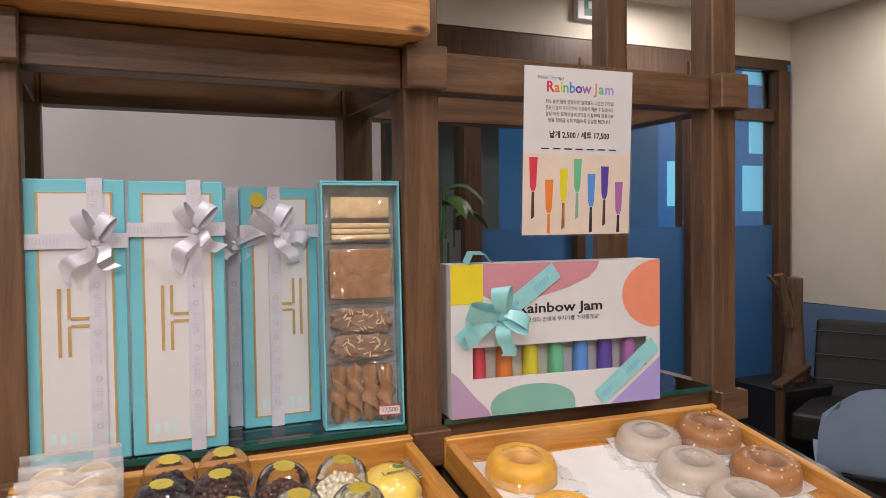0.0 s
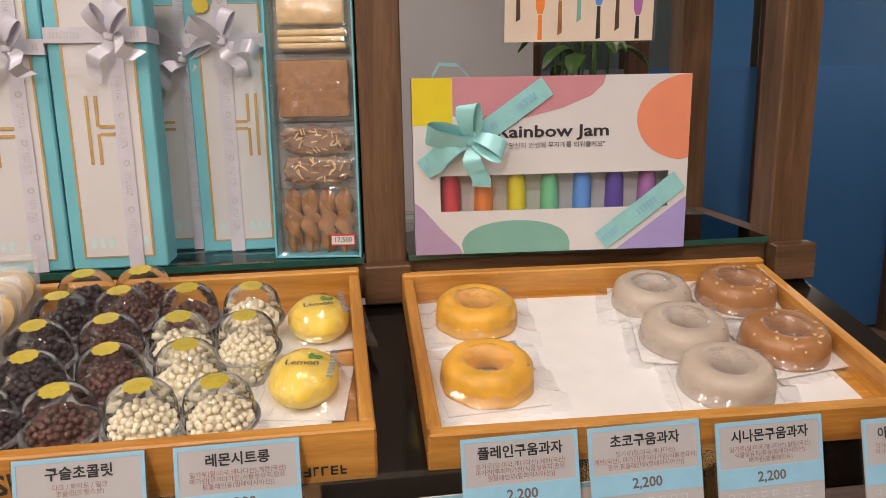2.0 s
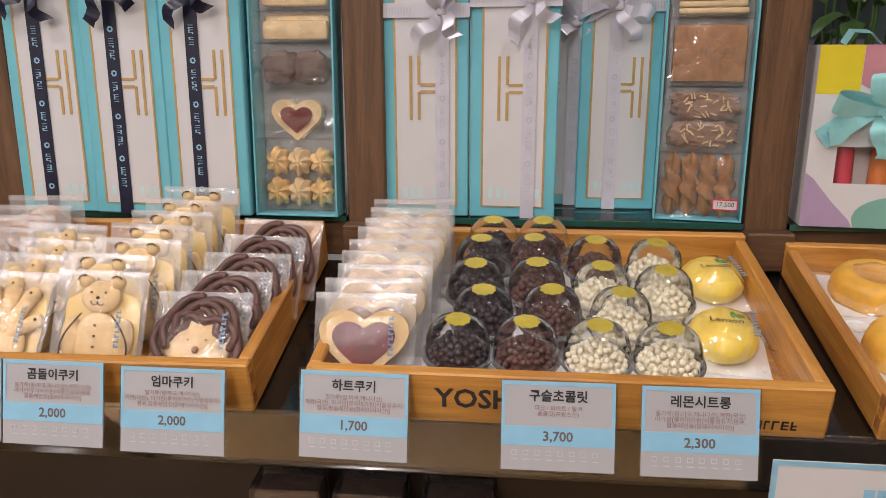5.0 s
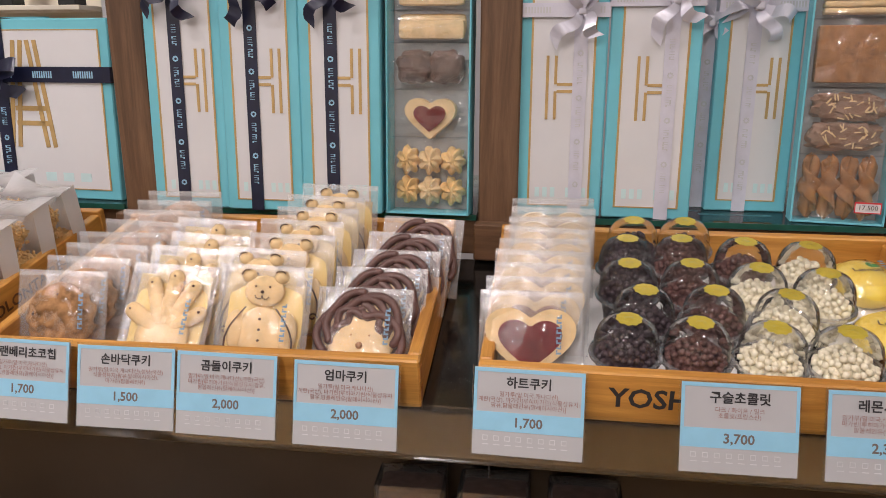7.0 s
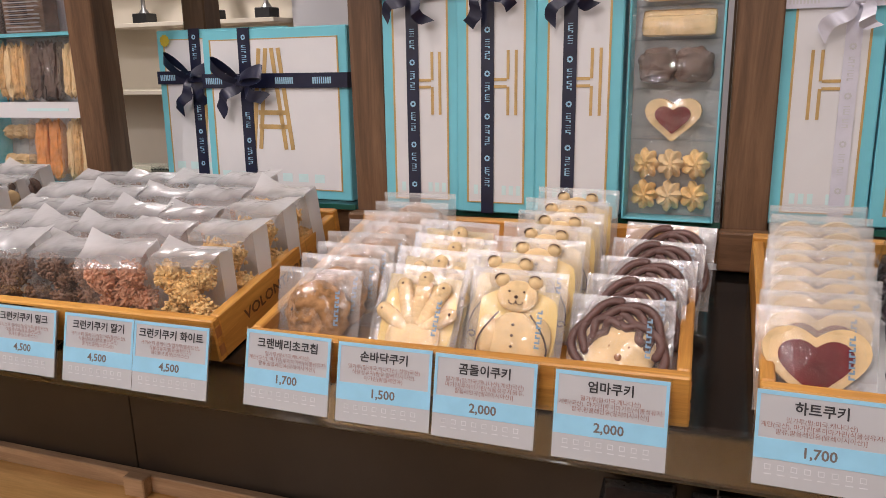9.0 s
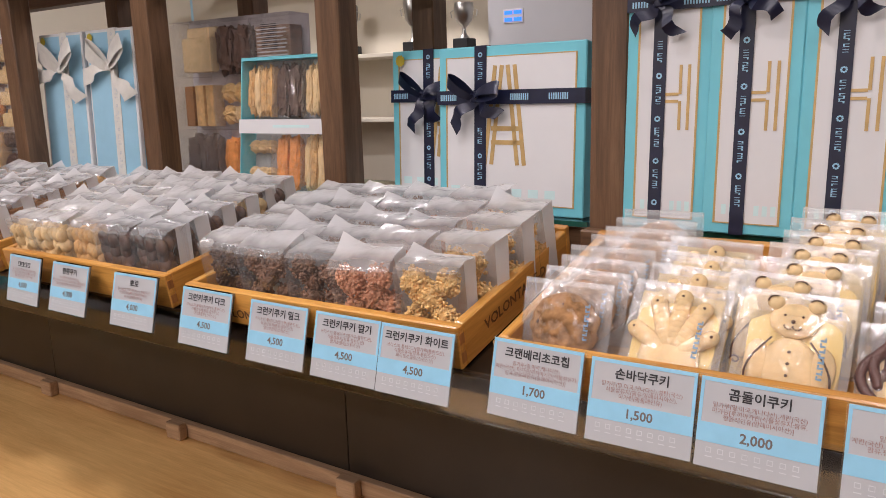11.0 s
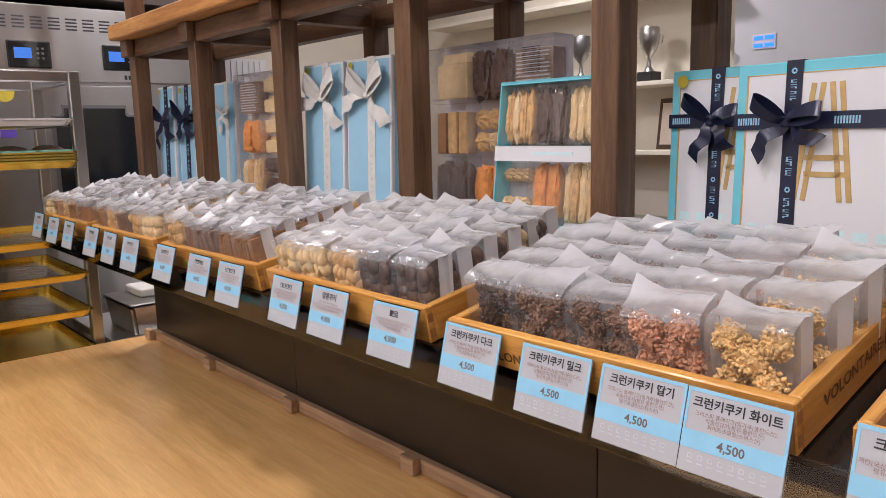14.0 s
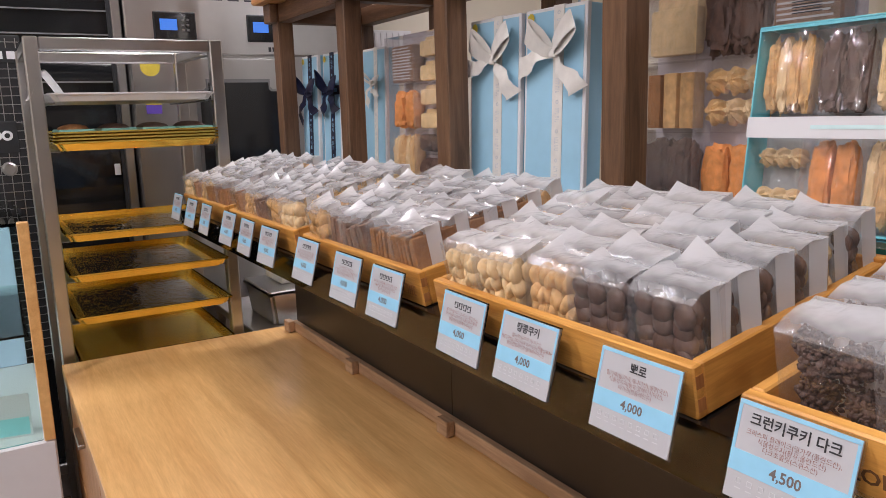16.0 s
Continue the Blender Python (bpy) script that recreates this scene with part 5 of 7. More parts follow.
        for s in (-1, 1):
            for k in range(40):
                f = k / 39
                blob(bm, (s * (0.012 + 0.014 * math.sin(f * 1.9)), -0.0075, 0.056 - 0.036 * f), 0.00085, 1)
            for k in range(26):
                a = k * 0.24
                r = 0.0036 * (1 - k / 40)
                blob(bm, (s * (0.0225 + r * math.cos(a)), -0.0076, 0.0185 + r * math.sin(a)), 0.0008, 1)
            for k in range(10):
                a = k * 0.2 + 0.6 + (0.0 if s > 0 else 0.7)
                blob(bm, (s * 0.0125 + 0.0046 * math.cos(a), -0.0074, 0.084 + 0.0046 * math.sin(a)), 0.0007, 1)
            for k in range(5):
                a = math.pi + k * 0.7
                blob(bm, (s * 0.0026 + 0.0026 * math.cos(a), -0.0078, 0.0665 + 0.0026 * math.sin(a)), 0.0007, 1)
        part("icing_lines", bm, "choc", g)
    else:
        bm = bmesh.new()
        blob(bm, (0, -0.003, cz - 0.004), 1.0, 3, 0.0, rng, (0.032, 0.005, 0.032))
        smooth(part("biscuit", bm, "pale_biscuit", g), 180)
        bm = bmesh.new()
        for s in (-1, 1):
            for row in range(4):
                for k in range(34):
                    f = k / 33
                    a = radians(90 + s * (2 + (116 - 14 * row) * f))
                    r = 0.0355 - row * 0.0056 + 0.0026 * math.sin(f * 9 + row * 1.4 + s)
                    blob(bm, (r * math.cos(a) * 1.04, -0.0068 - 0.0012 * math.sin(f * 7 + row * 2), cz - 0.005 + r * math.sin(a)), 0.0043, 1, 0.03, rng)
        smooth(part("icing_hair", bm, "choc_icing", g, "piped chocolate icing curls"), 180)
        bm = bmesh.new()
        for x in (-0.008, 0.008):
            blob(bm, (x, -0.0080, cz - 0.006), 0.0010, 1)
        blob(bm, (0, -0.0082, cz - 0.015), 0.0032, 2)
        part("icing_dots", bm, "brown_biscuit", g)
    if kind == "bear":
        for o in g.children:
            if o.name.split(".")[0] != "backing_card":
                for v in o.data.vertices:
                    v.co = Vector((v.co.x * 1.20, v.co.y, v.co.z * 1.04))
    # the bag: two sheets, sealed and flared at the top
    nx, nz = 8, 10
    for side in (-1, 1):
        bm = bmesh.new()
        grid = []
        for j in range(nz + 1):
            row = []
            for i in range(nx + 1):
                u, v = i / nx, j / nz
                bulge = math.sin(math.pi * u) ** 0.6 * math.sin(math.pi * min(1, v * 1.12 + 0.02)) ** 0.6 if v < 0.88 else 0.0
                y = -0.003 + side * (0.0008 + 0.0080 * bulge) - 0.0012 * noise.noise((u * 4 + side, v * 5, len(kind)))
                flare = 1 + 0.03 * noise.noise((v * 3, side, 2))
                row.append(bm.verts.new(((u - 0.5) * 2 * W * flare, y, 0.001 + v * Hh)))
            grid.append(row)
        for j in range(nz):
            for i in range(nx):
                bm.faces.new((grid[j][i], grid[j][i + 1], grid[j + 1][i + 1], grid[j + 1][i]))
        smooth(part("bag_front" if side < 0 else "bag_back", bm, "bag_film" if side < 0 else "bag_back", g, "clear cellophane sheet" if side < 0 else "milky backing sheet"), 180)
    # pale strip that puts the top edge's white highlight into the film
    bm = wavy_film(bmesh.new(), -W, W, Hh - 0.004, Hh + 0.001, -0.0042, 0.0012, len(kind), 8, 2)
    smooth(part("seal", bm, "edge_highlight_film", g, "sealed top edge, its highlight put in as a pale strip"), 180)
    bm = bmesh.new()
    for i in range(8):
        box(bm, W * 0.50, W * 0.60, -0.0125, -0.0121, 0.060 - i * 0.0042, 0.0616 - i * 0.0042)
        box(bm, W * (0.50 if i % 2 else 0.57), W * (0.53 if i % 2 else 0.60), -0.0125, -0.0121, 0.0617 - i * 0.0042, 0.0634 - i * 0.0042)
    part("print", bm, "slate_ink", g)
    return g


BAGS = {k: flat_bag(k) for k in ("heart", "chip", "palm", "bear", "curl")}
rng = random.Random(21)
for k in range(9):
    place(BAGS, "heart", in_crate(1, -0.050 + 0.0018 * k + rng.uniform(-0.003, 0.003), 0.016 + 0.0265 * k, 0.0100, 33 - 2.0 * k + rng.uniform(-2, 2), rng.uniform(-4, 4)))
for k in range(8):
    place(BAGS, "chip", in_crate(2, -0.477 + 0.0045 * k + rng.uniform(-0.003, 0.003), 0.016 + 0.0290 * k, 0.0100, 30 - 2.0 * k + rng.uniform(-3, 3), rng.uniform(-5, 3)))
for k in range(4):
    place(BAGS, "palm", in_crate(2, -0.383 + 0.003 * k + rng.uniform(-0.002, 0.002), 0.013 + 0.032 * k, 0.0100, 42 - 3 * k + rng.uniform(-3, 3), -5 + rng.uniform(-3, 3)))
for k in range(7):
    place(BAGS, "bear", in_crate(2, -0.292 + 0.0035 * k + rng.uniform(-0.003, 0.003) - (0.018 if k == 1 else 0), 0.013 + 0.033 * k, 0.0100, 34 - 2.5 * k + rng.uniform(-3, 3), -2 + rng.uniform(-3, 3)))
for k in range(5):
    place(BAGS, "curl", in_crate(2, -0.200 + 0.006 * k + rng.uniform(-0.003, 0.003), 0.013 + 0.038 * k, 0.0100, 44 - 1.5 * k + rng.uniform(-3, 3), -2 + rng.uniform(-3, 3)))


# lemon cakes and ring cakes in their bags
def pillow_bag(parent, rx, ry, h, seed, flat=0.010):
    """A loose clear bag over a cake, with flat sealed ends."""
    bm = bmesh.new()
    n = 22
    top = []
    for j in range(n + 1):
        row = []
        for i in range(n + 1):
            u, v = i / n * 2 - 1, j / n * 2 - 1
            r = math.hypot(u * 1.26, v * 1.26)
            ang = math.atan2(v, u)
            ridge = abs(noise.noise((math.cos(ang) * 3.2, math.sin(ang) * 3.2, seed))) * min(1.0, r * r)
            z = h * max(0.0, 1 - r ** 2.4) + 0.0016 + 0.012 * ridge + 0.0012 * noise.noise((u * 5 + seed, v * 5, seed))
            row.append(bm.verts.new((u * (rx + flat * 0.5) * (1 + 0.03 * noise.noise((v * 2, seed, 1))), v * (ry + flat), z)))
        top.append(row)
    for j in range(n):
        for i in range(n):
            bm.faces.new((top[j][i], top[j][i + 1], top[j + 1][i + 1], top[j + 1][i]))
    ob = smooth(part("bag", bm, "loose_bag", parent, "loose clear cellophane bag"), 180)
    block("base_sheet", -rx * 0.86, rx * 0.86, -ry * 0.92, ry * 0.92, -0.0006, 0.0003, "paper", parent, 0.0)
    bm = bmesh.new()
    for i in range(9):
        box(bm, rx * 0.50, rx * 0.62, ry * 0.48 - i * 0.0050, ry * 0.48 - i * 0.0050 + 0.0022, h * 0.80, h * 0.80 + 0.0003)
    part("print", bm, "slate_ink", parent)
    return ob


for k, (x, v, t) in enumerate(((0.270, 0.205, 6), (0.258, 0.100, -8))):
    c = thing("lemon_cake", in_crate(1, x, v, 0.0112, 0, t), "yellow lemon-shaped glazed cake in a clear bag", "lemon cake", "lemon cakes")
    bm = bmesh.new()
    blob(bm, (0, 0, 0.014), 1.0, 4, 0.0, random, (0.030, 0.037, 0.0185))
    for vv in bm.verts:
        if vv.co.z < 0.0:
            vv.co.z = 0.0
        if abs(vv.co.y) > 0.028:
            vv.co.x *= 0.85
    smooth(part("cake", bm, "lemon", c), 180)
    me = lettering("word", "Lemon", 0.0105, "choc", c, 0, 0)
    me.matrix_basis = pose(0, -0.004, 0.0324, 0, 0, 0)
    decal_leaf = bmesh.new()
    blob(decal_leaf, (0.006, 0.007, 0.0318), 0.0045, 2, 0, random, (0.6, 1.2, 0.3))
    blob(decal_leaf, (0.011, 0.006, 0.0316), 0.0045, 2, 0, random, (1.2, 0.6, 0.3))
    part("leaf_print", decal_leaf, "leaf_ink", c)
    pillow_bag(c, 0.044, 0.044, 0.0350, 3 + k, 0.012)


def ring_cake(kind, material, label):
    c = thing("ring_cake", pose(0, 0, -5), label, "ring cake", "ring cakes " + kind)
    bm = bmesh.new()
    R, r, n, mm = 0.0262, 0.0128, 54, 16
    rings = []
    for i in range(n):
        a = 2 * math.pi * i / n
        flute = 1 + (0.05 if kind == "golden" else 0.015) * math.cos(9 * a)
        row = []
        for j in range(mm):
            b = 2 * math.pi * j / mm
            rad = R + r * math.cos(b) * (flute if math.cos(b) > 0 else 1)
            if math.sin(b) < 0 < math.cos(b):
                rad = R + r * (1.0 + 0.10 * -math.sin(b)) * flute
            z = 0.0140 + r * 1.10 * math.sin(b)
            row.append(bm.verts.new((rad * math.cos(a) * 1.04, rad * math.sin(a) * 1.04, max(0.0005, z))))
        rings.append(row)
    for i in range(n):
        for j in range(mm):
            bm.faces.new((rings[i][j], rings[(i + 1) % n][j], rings[(i + 1) % n][(j + 1) % mm], rings[i][(j + 1) % mm]))
    smooth(part("cake", bm, material, c), 180)
    if kind == "caramel":
        bm, rg = bmesh.new(), random.Random(4)
        for k in range(26):
            a, b = rg.random() * 6.3, rg.uniform(0.4, 1.9)
            rad = R + r * math.cos(b)
            blob(bm, (rad * math.cos(a), rad * math.sin(a), 0.0140 + r * 1.10 * math.sin(b)), 0.0018, 1, 0.3, rg)
        part("nut_crumbs", bm, "pale_biscuit", c)
    pillow_bag(c, 0.052, 0.046, 0.0315, len(kind), 0.012)
    return c


RINGS = {"golden": ring_cake("golden", "cake", "golden fluted ring cake in a clear bag"), "grey": ring_cake("grey", "grey_glaze", "ring cake with grey-white glaze in a clear bag"), "caramel": ring_cake("caramel", "tan_glaze", "ring cake with caramel glaze and nut crumbs in a clear bag")}
for kind, x, v, up, t in (("golden", 0.428, 0.203, 0.0115, -5), ("golden", 0.417, 0.092, 0.0115, 4), ("grey", 0.620, 0.214, 0.0115, -18), ("grey", 0.618, 0.132, 0.0150, -14), ("grey", 0.624, 0.058, 0.0115, -12), ("caramel", 0.712, 0.208, 0.0150, -15), ("caramel", 0.708, 0.108, 0.0130, 8)):
    place(RINGS, kind, in_crate(0, x, v, up, 0, t))

# upright glassine bags of clusters and biscuits


def sphere_shape(sub):
    bm = bmesh.new()
    bmesh.ops.create_icosphere(bm, subdivisions=sub, radius=1.0)
    out = ([v.co.copy() for v in bm.verts], [[v.index for v in f.verts] for f in bm.faces])
    bm.free()
    return out


BALL = {1: sphere_shape(1), 2: sphere_shape(2)}


def pile(name, lumps, material, parent):
    """One heap of small uneven pieces: (centre, half sizes, turn, detail, roughness, random source)."""
    verts, faces = [], []
    for c, half, turn, sub, rough, rng in lumps:
        ball, tris = BALL[sub]
        m = Matrix.Rotation(turn, 3, Vector((rng.gauss(0, 1), rng.gauss(0, 1), rng.gauss(0, 1))).normalized())
        base = len(verts)
        for co in ball:
            k = 1 + rough * rng.uniform(-1, 1)
            verts.append(Vector(c) + m @ Vector((co.x * half[0] * k, co.y * half[1] * k, co.z * half[2] * k)))
        faces += [[base + i for i in f] for f in tris]
    me = bpy.data.meshes.new(name)
    me.from_pydata(verts, [], faces)
    me.materials.append(M[material])
    ob = new(name, me)
    ob.parent = parent
    return smooth(tagged(ob), 180)


def cluster_lumps(rng):
    """Three or four craggy clumps of puffed grains leaning on one another."""
    lumps = []
    heads = [(-0.018, 0.028), (0.016, 0.030), (-0.013, 0.054), (0.015, 0.062), (-0.021, 0.064), (0.001, 0.046)][: rng.choice((5, 6, 6))]
    for hx, hz in heads:
        c = Vector((hx + rng.uniform(-0.003, 0.003), rng.uniform(0.013, 0.022), hz + rng.uniform(-0.003, 0.003)))
        size = rng.uniform(0.0105, 0.0130)
        lumps.append((c, (size * 1.02, size * 0.85, size * 1.02), rng.random() * 6, 2, 0.10, rng))
        for k in range(170):
            d = Vector((rng.gauss(0, 1), rng.gauss(-0.5, 1), rng.gauss(0, 1))).normalized()
            p = c + Vector((d.x, d.y * 0.85, d.z)) * size * rng.uniform(0.88, 1.34)
            p = Vector((max(-0.031, min(0.031, p.x)), max(0.0035, min(0.034, p.y)), max(0.003, min(0.079, p.z))))
            r = rng.uniform(0.0011, 0.0026)
            lumps.append((p, (r * 1.4, r * 0.65, r), rng.random() * 6, 1, 0.25, rng))
    return lumps


def tall_bag(kind, variant):
    """A block-bottomed bag with a clear front, a paper back and a folded top; origin at the lower front middle."""
    info = {"dark": ("dark chocolate rice clusters", "choc"), "milk": ("milk chocolate rice clusters", "choc_milk"), "berry": ("pink strawberry rice clusters", "berry"), "honey": ("golden honey corn clusters", "honey"), "puff": ("pale peanut biscuits", "pale_biscuit"), "round": ("dark round chocolate biscuits", "choc"), "wafer": ("stacked brown wafers", "brown_biscuit"), "tan": ("tan butter biscuits", "biscuit"), "stripe": ("dark striped biscuits", "choc_milk")}[kind]
    g = thing("glassine_bag", pose(0, 0, -5), "clear-fronted bag of " + info[0] + " with a milky folded top", "biscuit bag", "glassine bags of " + info[0])
    rng = random.Random(kind + str(variant))
    W, D, Hb = 0.0365, 0.043, 0.083
    if kind in ("dark", "milk", "berry", "honey"):
        pile("cluster_pile", cluster_lumps(rng), info[1], g)
    elif kind == "round":
        pile("biscuit_pile", [((-0.021 + 0.0205 * (k % 3) + rng.uniform(-0.003, 0.003), 0.009 + 0.010 * (k // 15) + rng.uniform(-0.002, 0.002), 0.013 + ((k // 3) % 5) * 0.0135 + rng.uniform(-0.002, 0.002)), (0.0125, 0.0060, 0.0120), rng.uniform(-0.5, 0.5), 2, 0.03, rng) for k in range(30)], info[1], g)
    elif kind in ("puff", "tan"):
        pile("biscuit_pile", [((-0.027 + 0.0108 * (k % 6) + rng.uniform(-0.003, 0.003), 0.011 + 0.010 * (k // 24) + rng.uniform(-0.003, 0.003), 0.013 + ((k // 6) % 4) * 0.0172 + rng.uniform(-0.003, 0.003)), (0.0052, 0.0100, 0.0125), rng.uniform(-0.6, 0.6), 2, 0.16, rng) for k in range(48)], info[1], g)
    else:
        bm = bmesh.new()
        x0 = -0.031
        while x0 < 0.025:
            t = rng.uniform(0.0045, 0.0075)
            box(bm, x0, x0 + t, 0.003 + rng.uniform(0, 0.003), 0.034, 0.003, 0.072 + rng.uniform(-0.008, 0.004), 0.0012, pose(0, 0, 0, 0, rng.uniform(-3, 3), 0))
            x0 += t + 0.0014
        part("wafer_pile", bm, info[1], g)
    # clear front sheet, frosted towards its top
    line = 0.074
    smooth(part("clear_front", wavy_film(bmesh.new(), -W, W, 0.0, line, 0.0, 0.0016, variant + len(kind), 7, 7, 0.0012), "bag_clear", g), 180)
    smooth(part("upper_front", wavy_film(bmesh.new(), -W, W, line, Hb, 0.0, 0.0010, variant + len(kind), 7, 4, 0.0004), "bag_upper", g, "frosted upper part of the front"), 180)
    lift = 0.004 + 0.007 * rng.random()
    lean = rng.uniform(-0.005, 0.005)
    key = variant * 3.1 + len(kind)
    # sides: clear in front, white paper behind
    for s in (-1, 1):
        for name, mat, u0, u1 in (("gusset", "bag_side", 0.0, 0.52), ("paper_side", "glassine", 0.53, 1.0)):
            bm = bmesh.new()
            rows = []
            for j in range(7):
                v = j / 6
                rows.append([])
                for q in range(4):
                    u = u0 + (u1 - u0) * q / 3
                    rows[-1].append(bm.verts.new((s * (W - 0.0025 * math.sin(math.pi * u) * (0.3 + v)), 0.0005 + D * u, (Hb + lift * math.sin(u * 1.4) * 0.92) * v)))
            for a, b in zip(rows, rows[1:]):
                for q in range(3):
                    bm.faces.new((a[q], a[q + 1], b[q + 1], b[q]))
            smooth(part(name, bm, mat, g), 180)
    smooth(part("back", wavy_film(bmesh.new(), -W, W, 0.0, Hb + lift * 0.9, D + 0.0006, 0.0012, variant + 5, 6, 6), "glassine", g, "milky white paper back"), 180)
    # the top slopes up and back with a few soft creases; one corner stands up
    bm = bmesh.new()
    m1, seg = 14, 12
    ear = -1 if rng.random() < 0.75 else 1
    tip = rng.uniform(0.001, 0.010)
    top = []
    for j in range(seg + 1):
        v = j / seg
        row = []
        for i in range(m1 + 1):
            u = i / m1 * 2 - 1
            crease = 0.0036 * noise.noise((u * 1.3 + key, v * 1.6, key)) + 0.0040 * abs(noise.noise((u * 2.6 - key, v * 2.0 + u, key)))
            side = max(0.0, ear * u + 0.15) / 1.15
            back = max(0.0, v - 0.60) / 0.40
            y = D * 0.96 * v + 0.010 * back * side
            z = Hb - 0.0035 * max(0.0, 1 - v * 5.0) + lift * math.sin(v * 1.4) + crease * min(1.0, v * 3.0) * (1 - 0.5 * abs(u)) + tip * back * side * side - 0.003 * back * (1 - side)
            row.append(bm.verts.new((u * W + lean * v * (1 - u * u) + ear * 0.004 * back * side, y, z)))
        top.append(row)
    for j in range(seg):
        for i in range(m1):
            bm.faces.new((top[j][i], top[j][i + 1], top[j + 1][i + 1], top[j + 1][i]))
    smooth(part("folded_top", bm, "bag_top", g, "milky translucent folded top"), 180)
    return g


TALL = {}
for kind in ("dark", "milk", "berry", "honey", "puff", "round", "wafer", "tan", "stripe"):
    for variant in range(4):
        TALL[(kind, variant)] = tall_bag(kind, variant)
ROWS_OF = {3: ("dark", "milk", "milk", "berry", "honey"), 4: ("puff", "puff", "tan", "round", "round"), 5: ("tan", "stripe", "stripe", "wafer", "wafer"), 6: ("wafer", "tan", "stripe", "tan", "puff"), 7: ("puff", "wafer", "tan", "wafer", "wafer")}
rng = random.Random(77)
for i, kinds in ROWS_OF.items():
    x0, _, w, d, _ = CRATES[i]
    rows = 5 if i == 3 else 6
    for c, kind in enumerate(kinds):
        n = 4 if (i == 3 and c == 4) else rows
        for r in range(n):
            x = x0 + 0.012 + (w - 0.024) * (c + 0.5) / 5 + 0.004 * r * (0.8 if i == 3 else 0.3)
            v = 0.013 + r * (0.050 if i == 3 else 0.0415) + (0.008 * r if n == 4 else 0) + rng.uniform(-0.002, 0.002)
            kk = kind
            if i > 3 and r >= 2 and rng.random() < 0.4:
                kk = rng.choice(("tan", "puff", "wafer", "honey"))
            place(TALL, (kk, rng.randrange(4)), in_crate(i, x, v, 0.0095, rng.uniform(-3, 9), rng.uniform(-9, 9)))
for key, ob in list(TALL.items()):
    if key not in used:
        for o in list(ob.children_recursive) + [ob]:
            bpy.data.objects.remove(o)


# ---- kitchen end: rack, ovens, table, showcase ----


def pan(bm, x0, x1, y0, y1, z0, h, flare=0.010, lip=0.006, t=0.0012):
    """A shallow sheet-metal pan with sloping walls and a rolled lip."""
    def ring(grow, z):
        return [bm.verts.new((a, b, z)) for a, b in ((x0 - grow, y0 - grow), (x1 + grow, y0 - grow), (x1 + grow, y1 + grow), (x0 - grow, y1 + grow))]
    rings = [ring(-flare, z0), ring(0, z0 + h), ring(lip, z0 + h), ring(lip, z0 + h - 0.004), ring(t, z0 + h - 0.004), ring(-flare + t, z0 - t)]
    bm.faces.new(rings[0])
    bm.faces.new(rings[-1][::-1])
    for a, b in zip(rings, rings[1:]):
        for i in range(4):
            bm.faces.new((a[i], a[(i + 1) % 4], b[(i + 1) % 4], b[i]))
    es = [e for e in bm.edges if abs((e.verts[0].co - e.verts[1].co).normalized().z) > 0.3]
    bmesh.ops.bevel(bm, geom=es, offset=0.012, segments=3, affect="EDGES")
    return bm


rack = thing("tray_rack", pose(0, 0, 0), "stainless steel bakery rack holding gold trays", "rack")
RX0, RX1, RY0, RY1 = -3.33, -2.845, 0.240, 0.737
for x0 in (RX0, RX1 - 0.034):
    for y0 in (RY0, RY1 - 0.034):
        block("upright", x0, x0 + 0.034, y0, y0 + 0.034, 0.06, 1.582, "steel", rack, 0.003)
        bm = lathe(bmesh.new(), [(0.0, 0.0), (0.028, 0.0), (0.028, 0.05), (0.0, 0.05)], 16, pose(x0 + 0.017, y0 + 0.017, 0.0))
        part("caster", bm, "black_soft", rack)
for y0 in (RY0, RY1 - 0.034):
    block("top_bar", RX0 + 0.035, RX1 - 0.035, y0 + 0.003, y0 + 0.031, 1.548, 1.580, "steel", rack, 0.003)
for x0 in (RX0, RX1 - 0.034):
    block("top_bar", x0 + 0.002, x0 + 0.032, RY0 + 0.035, RY1 - 0.035, 1.548, 1.581, "steel", rack, 0.003)
LEVELS = [0.330, 0.455, 0.580, 0.712, 0.830, 0.945, 1.055, 1.292, 1.418]
for z in LEVELS:
    for y0 in (RY0 + 0.036, RY1 - 0.036 - 0.022):
        block("runner", RX0 + 0.01, RX1 - 0.002, y0, y0 + 0.022, z - 0.004, z - 0.001, "steel_dark", rack, 0.0)


def rolled_rim(x0, x1, y0, y1, z):
    bm = bmesh.new()
    e = 0.004
    for a, b, c, d in ((x0 - e, x1 + e, y0 - e, y0 - 0.0002), (x0 - e, x1 + e, y1 + 0.0002, y1 + e), (x0 - e, x0 - 0.0002, y0, y1), (x1 + 0.0002, x1 + e, y0, y1)):
        box(bm, a, b, c, d, z - 0.004, z + 0.0006, 0.0012)
    return bm


